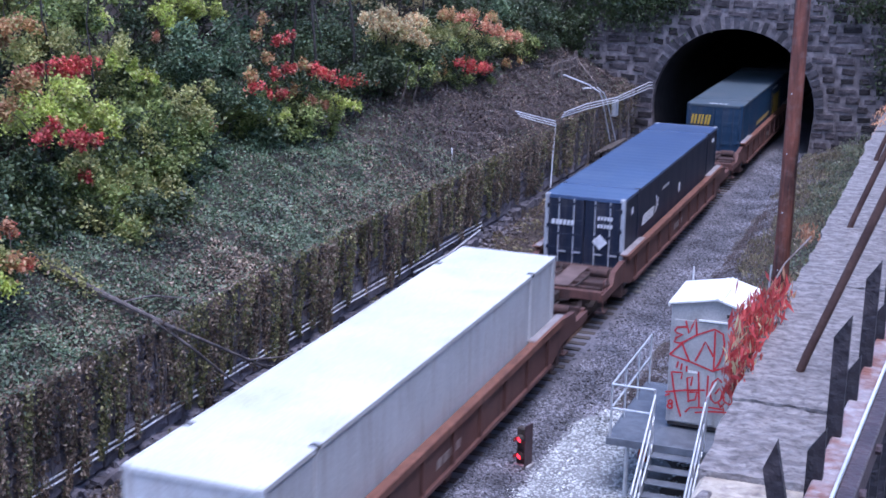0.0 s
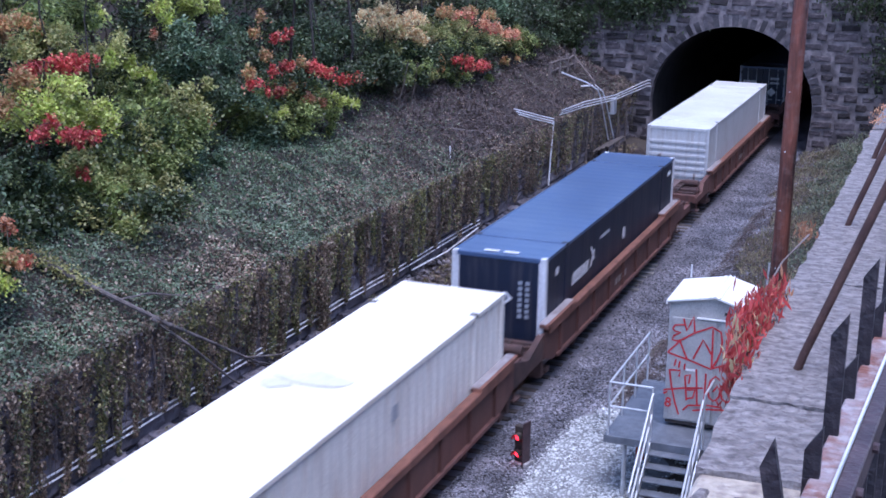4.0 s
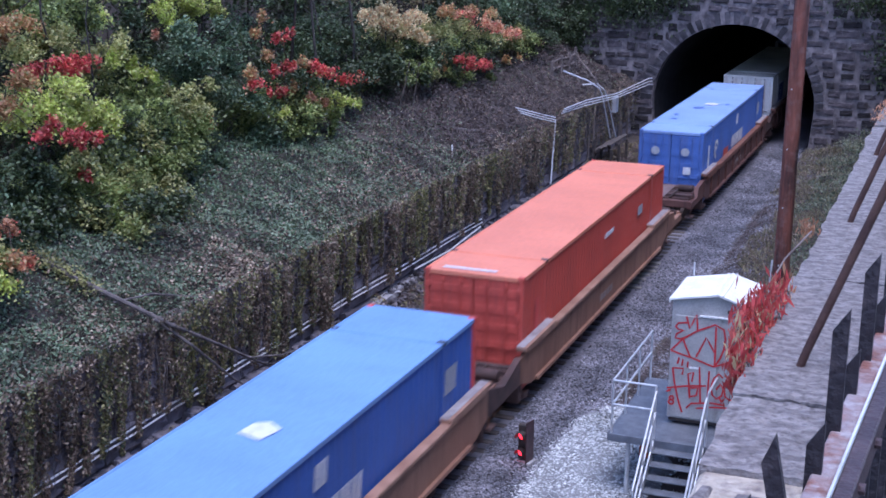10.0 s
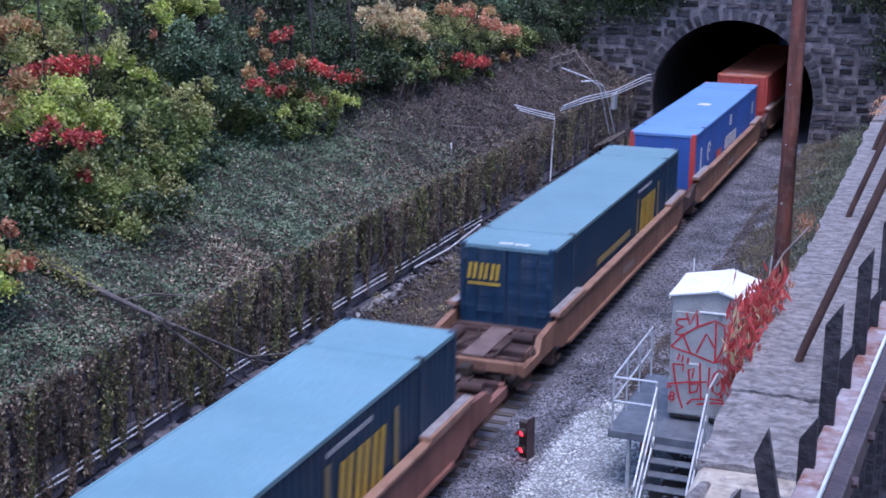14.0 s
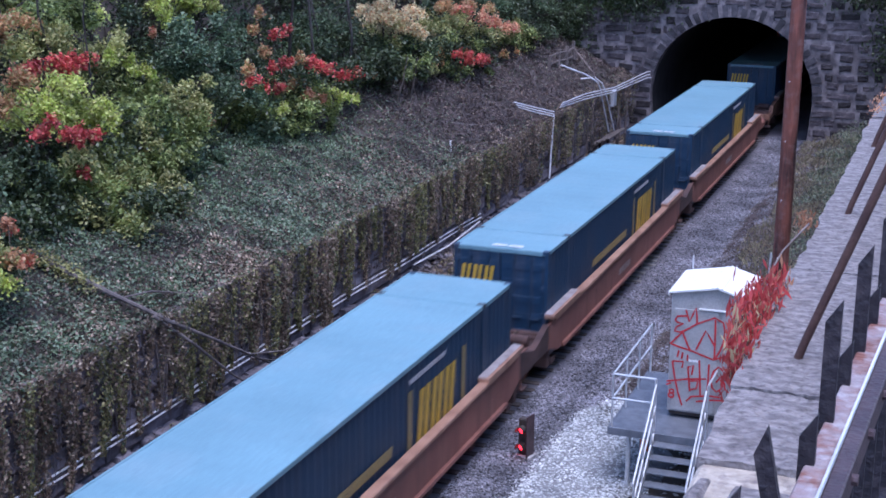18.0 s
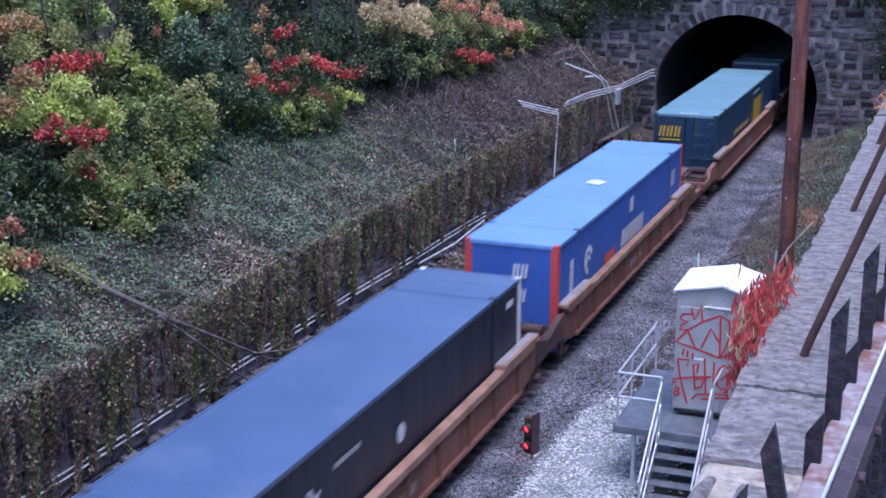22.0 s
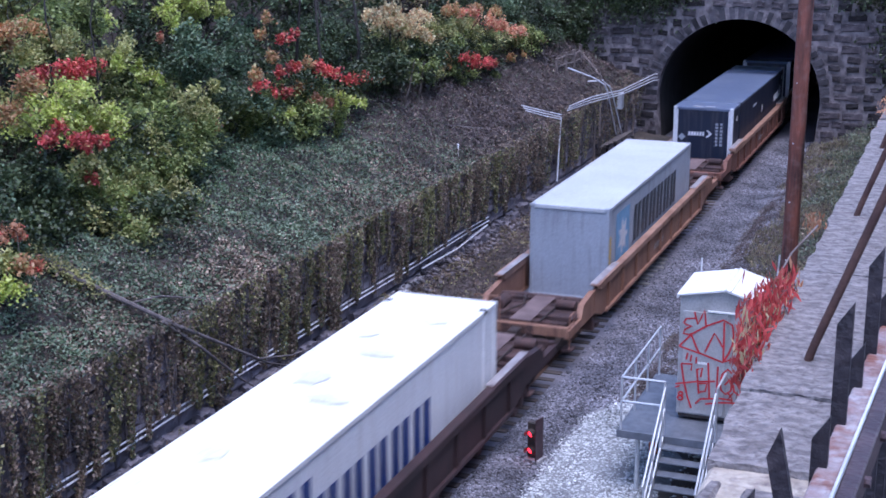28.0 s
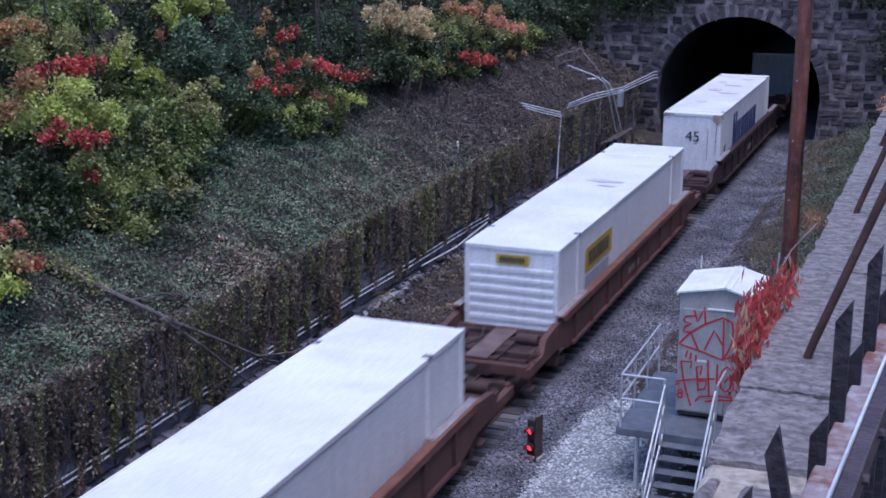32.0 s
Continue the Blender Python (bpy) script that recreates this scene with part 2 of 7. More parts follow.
M_WELL_ROSE = mat("faded_rose_brown_paint", (0.19, 0.075, 0.056), (0.27, 0.118, 0.088), 0.7, 0.65, 0.0, bump=0.15, dirt=(0.13, 0.06, 0.045), dirt_amount=0.8, streak=True)
M_WELL_SIENNA = mat("red_brown_paint", (0.17, 0.072, 0.05), (0.24, 0.105, 0.072), 0.7, 0.68, 0.0, bump=0.15, dirt=(0.07, 0.032, 0.025), dirt_amount=0.9, streak=True)
M_WALKWAY = mat("worn_walkway", (0.12, 0.08, 0.075), (0.20, 0.14, 0.13), 2, 0.7, bump=0.3)
M_RAILWEB = mat("purple_brown_iron", (0.055, 0.036, 0.042), (0.095, 0.064, 0.07), 8, 0.5, 0.2, bump=0.3, fine=60)
M_RUBBLE = mat("rubble", (0.05, 0.04, 0.041), (0.115, 0.092, 0.092), 0.7, 0.95, bump=0.2, vary="island", spread=0.7)
M_FALLEN = mat("fallen_stone", (0.075, 0.065, 0.072), (0.19, 0.17, 0.18), 0.9, 0.95, bump=0.6, fine=14, vary="island", spread=0.6)
M_DECKRUST = mat("rusty_deck", (0.045, 0.025, 0.024), (0.10, 0.055, 0.048), 1.6, 0.85, bump=0.4, fine=25, dirt=(0.05, 0.035, 0.035), dirt_amount=0.8)
M_TRUCK = mat("truck_steel", (0.035, 0.026, 0.024), (0.075, 0.05, 0.042), 2.5, 0.8, 0.2, bump=0.4)
M_LITCHORD = mat("pale_chord", (0.28, 0.155, 0.105), (0.38, 0.225, 0.16), 1.2, 0.6, bump=0.15, dirt=(0.17, 0.08, 0.055), dirt_amount=0.7)
M_LEDGE = mat("tread_plate", (0.26, 0.235, 0.24), (0.40, 0.37, 0.375), 3, 0.6, 0.1, bump=0.3, fine=40, dirt=(0.18, 0.13, 0.12), dirt_amount=0.6)
# Most chords paler than the side walls: light from above put into their paint
CHORD = {"faded_tan_paint": M_LITCHORD, "dark_brown_paint": M_WELL_DARK, "brown_red_paint": M_WELL_SIENNA, "faded_rose_brown_paint": M_LITCHORD, "red_brown_paint": M_LITCHORD}
L_IVY = leaf_mat("ivy", (0.085, 0.122, 0.075), (0.15, 0.20, 0.122), (0.25, 0.305, 0.2), 0.2)
L_BROWN = leaf_mat("dry_vine", (0.095, 0.066, 0.048), (0.215, 0.155, 0.112), (0.42, 0.335, 0.245), 0.2)
L_OLIVE = leaf_mat("vine_olive", (0.10, 0.105, 0.042), (0.21, 0.205, 0.082), (0.44, 0.40, 0.19), 0.25)
L_LIME = leaf_mat("yellow_green_leaf", (0.32, 0.40, 0.07), (0.54, 0.61, 0.13), (0.74, 0.76, 0.26), 0.42)
# Dark evergreen leaves; in the wood this tone also stands for shade
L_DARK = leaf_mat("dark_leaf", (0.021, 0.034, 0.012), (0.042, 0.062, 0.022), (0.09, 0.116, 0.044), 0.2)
L_BLUE = leaf_mat("blue_green_leaf", (0.06, 0.105, 0.052), (0.115, 0.175, 0.092), (0.21, 0.28, 0.155), 0.3)
L_RED = leaf_mat("red_leaf", (0.42, 0.05, 0.05), (0.60, 0.085, 0.08), (0.66, 0.19, 0.14))
L_OLIVETREE = leaf_mat("olive_leaf", (0.26, 0.27, 0.09), (0.43, 0.42, 0.155), (0.60, 0.55, 0.25), 0.4)
L_RUST = leaf_mat("russet_leaf", (0.40, 0.19, 0.085), (0.56, 0.30, 0.135), (0.64, 0.43, 0.21), 0.4)
L_ORANGE = leaf_mat("orange_leaf", (0.46, 0.20, 0.10), (0.62, 0.31, 0.17), (0.68, 0.45, 0.27), 0.4)
L_TAN = leaf_mat("tan_leaf", (0.44, 0.36, 0.19), (0.60, 0.50, 0.28), (0.74, 0.64, 0.39), 0.4)
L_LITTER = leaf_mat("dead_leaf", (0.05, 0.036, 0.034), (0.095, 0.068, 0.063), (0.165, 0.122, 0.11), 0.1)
L_WEED = leaf_mat("weed", (0.07, 0.095, 0.06), (0.14, 0.175, 0.11), (0.27, 0.30, 0.21))
L_MOSS = leaf_mat("dull_green_leaf", (0.12, 0.165, 0.045), (0.235, 0.29, 0.085), (0.42, 0.45, 0.165), 0.4)
SECOND = {"lime": "olive", "olive": "moss", "moss": "dark", "dark": "blue", "blue": "dark", "red": "rust", "rust": "olive", "orange": "red", "tan": "rust"}
L_GRASS = leaf_mat("dry_grass", (0.15, 0.145, 0.075), (0.27, 0.255, 0.14), (0.44, 0.40, 0.25))
TONES = {"ivy": L_IVY, "moss": L_MOSS, "lime": L_LIME, "dark": L_DARK, "blue": L_BLUE, "red": L_RED,
         "rust": L_RUST, "olive": L_OLIVETREE, "orange": L_ORANGE, "tan": L_TAN}


# ---- building helpers ----
def part(name, bm, material, parent=None, label=""):
    me = bpy.data.meshes.new(name)
    bm.to_mesh(me)
    bm.free()
    me.materials.append(material)
    ob = new(name, me)
    ob.parent = parent
    return tagged(ob, label)


def again(ob, m, parent=None):
    """The same piece once more, on the same mesh."""
    o = new(ob.name.split(".")[0], ob.data)
    o.parent = parent or ob.parent
    o.matrix_basis = m
    return tagged(o, ob.get("label", ""))


def box(bm, x0, x1, y0, y1, z0, z1, bevel=0.0):
    vs = bmesh.ops.create_cube(bm, size=1, matrix=Matrix.Translation(((x0 + x1) / 2, (y0 + y1) / 2, (z0 + z1) / 2))
                               @ Matrix.Diagonal((x1 - x0, y1 - y0, z1 - z0, 1)))["verts"]
    if bevel:
        es = list({e for v in vs for e in v.link_edges})
        bmesh.ops.bevel(bm, geom=es, offset=bevel, segments=1, affect="EDGES")
    return bm


def boxes(*dims, bevel=0.0):
    bm = bmesh.new()
    for d in dims:
        box(bm, *d, bevel=bevel)
    return bm


def tube(bm, pts, r, seg=8, taper=None):
    """A round bar along a line of points."""
    pts = [Vector(p) for p in pts]
    rings = []
    legs = [(b - a).normalized() for a, b in zip(pts, pts[1:])]
    ref = min((Vector((0, 0, 1)), Vector((0, 1, 0)), Vector((1, 0, 0))), key=lambda q: max(abs(q.dot(g)) for g in legs))
    for i, p in enumerate(pts):
        d = (pts[min(i + 1, len(pts) - 1)] - pts[max(i - 1, 0)]).normalized()
        side = d.cross(ref).normalized()
        up = side.cross(d)
        rr = r if taper is None else r + (taper - r) * i / (len(pts) - 1)
        rings.append([bm.verts.new(p + (side * math.cos(a) + up * math.sin(a)) * rr)
                      for a in (2 * math.pi * k / seg for k in range(seg))])
    for a, b in zip(rings, rings[1:]):
        for k in range(seg):
            bm.faces.new((a[k], a[(k + 1) % seg], b[(k + 1) % seg], b[k]))
    bm.faces.new(rings[0][::-1])
    bm.faces.new(rings[-1])
    return bm


def bar(pts, r, seg=8, taper=None):
    return tube(bmesh.new(), pts, r, seg, taper)


def prism(bm, poly, axis, a, b):
    """A polygon given in the two other axes, pushed from a to b along the axis."""
    def at(u, v, w):
        return {"x": (w, u, v), "y": (u, w, v), "z": (u, v, w)}[axis]
    lo = [bm.verts.new(at(u, v, a)) for u, v in poly]
    hi = [bm.verts.new(at(u, v, b)) for u, v in poly]
    k = len(poly)
    bm.faces.new(lo)
    bm.faces.new(hi[::-1])
    for i in range(k):
        bm.faces.new((lo[i], hi[i], hi[(i + 1) % k], lo[(i + 1) % k]))
    bmesh.ops.recalc_face_normals(bm, faces=bm.faces)
    return bm


def cylinder(bm, r, depth, m, seg=16):
    bmesh.ops.create_cone(bm, cap_ends=True, segments=seg, radius1=r, radius2=r, depth=depth, matrix=m)
    return bm


def sheet(name, verts, faces, material, parent=None):
    """A mesh from arrays: verts (n, 3), faces (m, k)."""
    verts, faces = np.asarray(verts, np.float32), np.asarray(faces, np.int32)
    me = bpy.data.meshes.new(name)
    me.vertices.add(len(verts))
    me.vertices.foreach_set("co", verts.ravel())
    k = faces.shape[1]
    me.loops.add(faces.size)
    me.loops.foreach_set("vertex_index", faces.ravel())
    me.polygons.add(len(faces))
    me.polygons.foreach_set("loop_start", np.arange(0, faces.size, k, dtype=np.int32))
    me.update(calc_edges=True)
    me.materials.append(material)
    ob = new(name, me)
    ob.parent = parent
    return ob


RNG = np.random.default_rng(7)


def leaf_arrays(c, size, lean=0.5, droop=0.0, ratio=0.6):
    """Leaf-shaped quads round the centres c."""
    n = len(c)
    nrm = RNG.normal(size=(n, 3))
    nrm[:, 2] = np.abs(nrm[:, 2]) + lean
    nrm /= np.linalg.norm(nrm, axis=1)[:, None]
    u = np.cross(nrm, RNG.normal(size=(n, 3)))
    u[:, 2] -= droop
    u /= np.linalg.norm(u, axis=1)[:, None]
    v = np.cross(nrm, u)
    v /= np.linalg.norm(v, axis=1)[:, None] + 1e-9
    s = (size * RNG.uniform(0.6, 1.4, n))[:, None]
    verts = np.stack([c - u * s, c + v * s * ratio - u * s * 0.1, c + u * s, c - v * s * ratio - u * s * 0.1], 1).reshape(-1, 3)
    return verts, np.arange(4 * n).reshape(n, 4)


def leaves(name, c, size, material, parent=None, **kw):
    return sheet(name, *leaf_arrays(np.asarray(c), size, **kw), material, parent)


def chips(name, c, size, material, parent=None):
    """Broken stones: squashed octahedra."""
    n = len(c)
    o = np.array([(1, 0, 0), (-1, 0, 0), (0, 1, 0), (0, -1, 0), (0, 0, 1), (0, 0, -1)], float)
    f = np.array([(0, 2, 4), (2, 1, 4), (1, 3, 4), (3, 0, 4), (2, 0, 5), (1, 2, 5), (3, 1, 5), (0, 3, 5)])
    a = RNG.uniform(0, 6.3, n)
    s = size * RNG.uniform(0.5, 1.5, (n, 1)) * RNG.uniform(0.6, 1.2, (n, 3))
    p = o[None] * s[:, None, :] * np.array([1, 1, 0.5])
    p = p + RNG.normal(size=p.shape) * size * 0.15
    ca, sa = np.cos(a)[:, None], np.sin(a)[:, None]
    q = np.stack([p[..., 0] * ca - p[..., 1] * sa, p[..., 0] * sa + p[..., 1] * ca, p[..., 2]], -1) + np.asarray(c)[:, None]
    return sheet(name, q.reshape(-1, 3), (f[None] + 6 * np.arange(n)[:, None, None]).reshape(-1, 3), material, parent)


def empty(name, x=0, y=0, z=0, **tags):
    ob = new(name)
    ob.location = (x, y, z)
    return tagged(ob, **tags)

# ---- the cutting: ground, track, walls, tunnel ----
WALL_X, WALL_TOP, PORTAL_Y = -5.7, 2.7, 72.75
ARCH_X, ARCH_Z, ARCH_R = -0.55, 1.85, 4.2
TUNNEL_END = 470.0


def bank_z(x, y):
    """Height of the ivy bank behind the retaining wall."""
    s = max(0.0, WALL_X - x)
    z = WALL_TOP + 0.5 * min(s, 17) + 0.12 * max(0.0, s - 17)
    z += 0.45 * noise.noise((x * 0.25, y * 0.18, 0.3)) * min(1, s / 2) + 0.12 * noise.noise((x * 1.1, y * 1.1, 4.0))
    return z


def right_z(x, y):
    """Height of the ground between the track and the high wall: flat by the hut, a weedy bank further on."""
    rise = min(1.0, max(0.0, (y - 36) / 10))
    return -0.35 + rise * max(0.0, x - 3.0) * 0.3 + 0.05 * noise.noise((x, y, 2.0))


def ground_z(x, y):
    if y >= PORTAL_Y + 0.6:
        base = 9.6 + 0.04 * (y - PORTAL_Y) if y < 200 else 14.6
        return max(base, bank_z(x, y)) if x < 10.4 else max(10.6, base)
    if x <= WALL_X - 0.45:
        return bank_z(x, y)
    if x >= 10.97:
        return 10.6
    if x > 10.2:
        return 9.6
    if x > 2.9:
        return right_z(x, y)
    return -0.38 + (0.35 * max(0, (-3.2 - x) / 2.5) if x < -3.2 else 0)


def make_ground():
    xs = [-700, -300, -120, -60, -40, -30] + [-24 + 0.7 * i for i in range(26)] + [-6.16, -6.14, -5.0, -4.2, -3.2, -2, 0, 2, 2.9]
    xs += [3.2, 4, 5, 6, 7, 8, 9, 10.2, 10.45, 10.96, 10.98, 12, 30, 80, 300, 700]
    xs = sorted(set(xs))
    ys = [-700, -380, -200, -80, -30] + [0.9 * i for i in range(-10, 82)] + [73.34, 73.36, 76, 84, 100, 140, 200, 320, 480, 520, 900]
    ys = sorted(y for y in set(ys) if not 72.9 < y < 73.33)
    v = [(x, y, ground_z(x, y)) for y in ys for x in xs]
    k = len(xs)
    f = [(j * k + i, j * k + i + 1, (j + 1) * k + i + 1, (j + 1) * k + i) for j in range(len(ys) - 1) for i in range(k - 1)
         if not (ys[j] > 72 and ys[j + 1] < 73.6 and -6.2 < xs[i] < 10.4)]
    ob = sheet("ground", v, f, M_SOIL)
    ob.data.shade_smooth()
    tagged(ob, "brown soil and leaf litter of the railway cutting", "ground", kind="structure")


make_ground()


def make_track():
    bed = bmesh.new()
    prism(bed, [(-3.3, -0.45), (-2.0, -0.2), (2.0, -0.2), (3.3, -0.45)], "y", -380, TUNNEL_END)
    ob = part("ballast_bed", bed, M_BALLAST)
    tagged(ob, "grey crushed stone ballast under the single track", "ballast", kind="structure")
    n = 90000
    y = 22 + 52 * RNG.random(n) ** 1.4
    x = np.where(RNG.random(n) < 0.85, 1.3 + 2.7 * RNG.random(n) + np.where(y > 33, np.abs(RNG.normal(0, 0.7, n)), 0), RNG.uniform(-2.6, -0.9, n))
    z = np.interp(np.abs(x), [0, 2.0, 3.3, 6], [-0.19, -0.19, -0.36, -0.34]) + np.clip((y - 36) / 10, 0, 1) * np.maximum(0, x - 3.0) * 0.3
    tagged(chips("ballast_stones", np.stack([x, y, z], 1), 0.037, M_CHIP), "loose grey ballast stones beside the rails", "gravel", kind="stuff")
    n = 16000
    y = 18 + 52 * RNG.random(n)
    x = RNG.uniform(-5.4, -2.6, n)
    z = np.where(x < -3.2, -0.38 + 0.14 * (-3.2 - x), -0.36)
    tagged(chips("rubble", np.stack([x, y, z], 1), 0.05, M_RUBBLE), "brown rubble and dirt at the foot of the wall", "rubble", kind="stuff")
    n = 1500
    y = 18 + 34 * RNG.random(n)
    x = WALL_X + 0.15 + 0.9 * RNG.random(n) ** 1.8
    z = -0.12 + 0.28 * RNG.random(n) * (WALL_X + 1.05 - x)
    tagged(chips("fallen_stones", np.stack([x, y, z], 1), 0.10, M_FALLEN), "grey broken stones fallen along the wall's foot", "stones", kind="stuff")
    track = empty("railway_track", label="single railway track with wooden ties and worn steel rails", category="track", kind="structure")
    prof = [(-0.07, -0.17), (0.07, -0.17), (0.07, -0.155), (0.012, -0.135), (0.012, -0.045), (0.036, -0.035), (0.036, -0.004),
            (-0.036, -0.004), (-0.036, -0.035), (-0.012, -0.045), (-0.012, -0.135), (-0.07, -0.155)]
    for sx in (-0.755, 0.755):
        r = part("rail", prism(bmesh.new(), [(sx + a, b) for a, b in prof], "y", -380, TUNNEL_END), M_RAIL, track, "rust-brown steel rail")
        part("rail_head", boxes((sx - 0.034, sx + 0.034, -380, TUNNEL_END, -0.004, 0.0)), M_RAILTOP, r, "bright worn running surface")
    tie = part("tie", boxes((-1.28, 1.28, -0.115, 0.115, -0.34, -0.172), bevel=0.012), M_TIE, track)
    tie.matrix_basis = pose(0, 20, 0)
    bleached = tie.data.copy()
    bleached.materials[0] = M_TIEPALE
    rest_v, rest = [], []
    for i in range(1, 1500):
        y = -378 + 0.56 * i
        if 43.5 < y < 47.5:
            q = new("tie", bleached)
            q.parent = track
            q.matrix_basis = pose(random.uniform(0.1, 0.25), y, 0.02, 0, 0, random.uniform(-1, 1))
        elif 20.5 < y < 74:
            again(tie, pose(random.uniform(-0.05, 0.05), y, random.uniform(-0.01, 0.01), 0, 0, random.uniform(-1, 1)))
        elif y < 20 or y > 74:
            b = len(rest_v)
            rest_v += [(sx, y + sy, sz) for sz in (-0.34, -0.172) for sy in (-0.115, 0.115) for sx in (-1.28, 1.28)]
            rest += [(b + 4, b + 5, b + 7, b + 6), (b, b + 1, b + 5, b + 4), (b + 2, b + 6, b + 7, b + 3), (b + 1, b + 3, b + 7, b + 5), (b, b + 4, b + 6, b + 2)]
    tagged(sheet("tie_row", rest_v, rest, M_TIE, track), kind="stuff")


make_track()


def make_pale_gravel():
    """The pale stone spread round the dwarf signal."""
    n, pts = 30, []
    for i in range(n):
        a = 2 * math.pi * i / n
        w = 1 + 0.18 * math.sin(3 * a + 1) + 0.1 * math.sin(7 * a)
        pts.append((3.5 + 1.7 * w * math.cos(a), 28.2 + 4.4 * w * math.sin(a)))
    bm = bmesh.new()
    rings = []
    for s, h in ((1.0, -0.36), (0.85, -0.29), (0.4, -0.27)):
        rings.append([bm.verts.new((3.5 + (x - 3.5) * s, 28.2 + (y - 28.2) * s, h)) for x, y in pts])
    for a, b in zip(rings, rings[1:]):
        for i in range(n):
            bm.faces.new((a[i], a[(i + 1) % n], b[(i + 1) % n], b[i]))
    bm.faces.new(rings[-1])
    tagged(part("pale_gravel", bm, M_PALE), "patch of pale grey gravel beside the track", "gravel", kind="structure")
    k = 17000
    a, r = RNG.uniform(0, 6.283, k), np.sqrt(RNG.random(k)) * np.where(RNG.random(k) < 0.12, 1.45, 1.08)
    x, y = 3.5 + 1.7 * r * np.cos(a), 28.2 + 4.4 * r * np.sin(a)
    near = np.stack([RNG.uniform(1.7, 5.2, 3500), 22.6 + 3.2 * RNG.random(3500)], 1)
    x, y = np.concatenate([x, near[:, 0]]), np.concatenate([y, near[:, 1]])
    k = len(x)
    tagged(chips("pale_stones", np.stack([x, y, np.where((x - 3.5) ** 2 / 2.9 + (y - 28.2) ** 2 / 19 < 0.9, -0.28, -0.33)], 1), 0.042, M_PALECHIP), "loose pale stones of the gravel patch", "gravel", kind="stuff")


make_pale_gravel()


def stone_mesh(name, w, h, d, seed, material, rough=0.05):
    """A rock-faced block, its face towards -y, centred."""
    bm = bmesh.new()
    g = 0.03
    x, z = w / 2 - g, h / 2 - g
    back = [bm.verts.new(p) for p in ((-x, d, -z), (x, d, -z), (x, d, z), (-x, d, z))]
    rim = [bm.verts.new(p) for p in ((-x, 0, -z), (x, 0, -z), (x, 0, z), (-x, 0, z))]
    rnd = random.Random(seed)
    i = 0.22 * min(w, h)
    face = []
    for u, v in ((-1, -1), (0, -1), (1, -1), (1, 0), (1, 1), (0, 1), (-1, 1), (-1, 0)):
        face.append(bm.verts.new((u * (x - i * rnd.uniform(0.3, 1.5)), -rough * rnd.uniform(0.3, 1.8), v * (z - i * rnd.uniform(0.2, 1.3)))))
    mid = bm.verts.new((rnd.uniform(-0.3, 0.3) * x, -rough * rnd.uniform(0.6, 1.5), rnd.uniform(-0.2, 0.2) * z))
    for k in range(4):
        bm.faces.new((back[k], back[(k + 1) % 4], rim[(k + 1) % 4], rim[k]))
        e0, e1, e2 = face[2 * k], face[2 * k + 1], face[(2 * k + 2) % 8]
        bm.faces.new((rim[k], rim[(k + 1) % 4], e2, e1, e0))
        bm.faces.new((mid, e0, e1))
        bm.faces.new((mid, e1, e2))
    bmesh.ops.recalc_face_normals(bm, faces=bm.faces)
    me = bpy.data.meshes.new(name)
    bm.to_mesh(me)
    bm.free()
    me.materials.append(material)
    return me


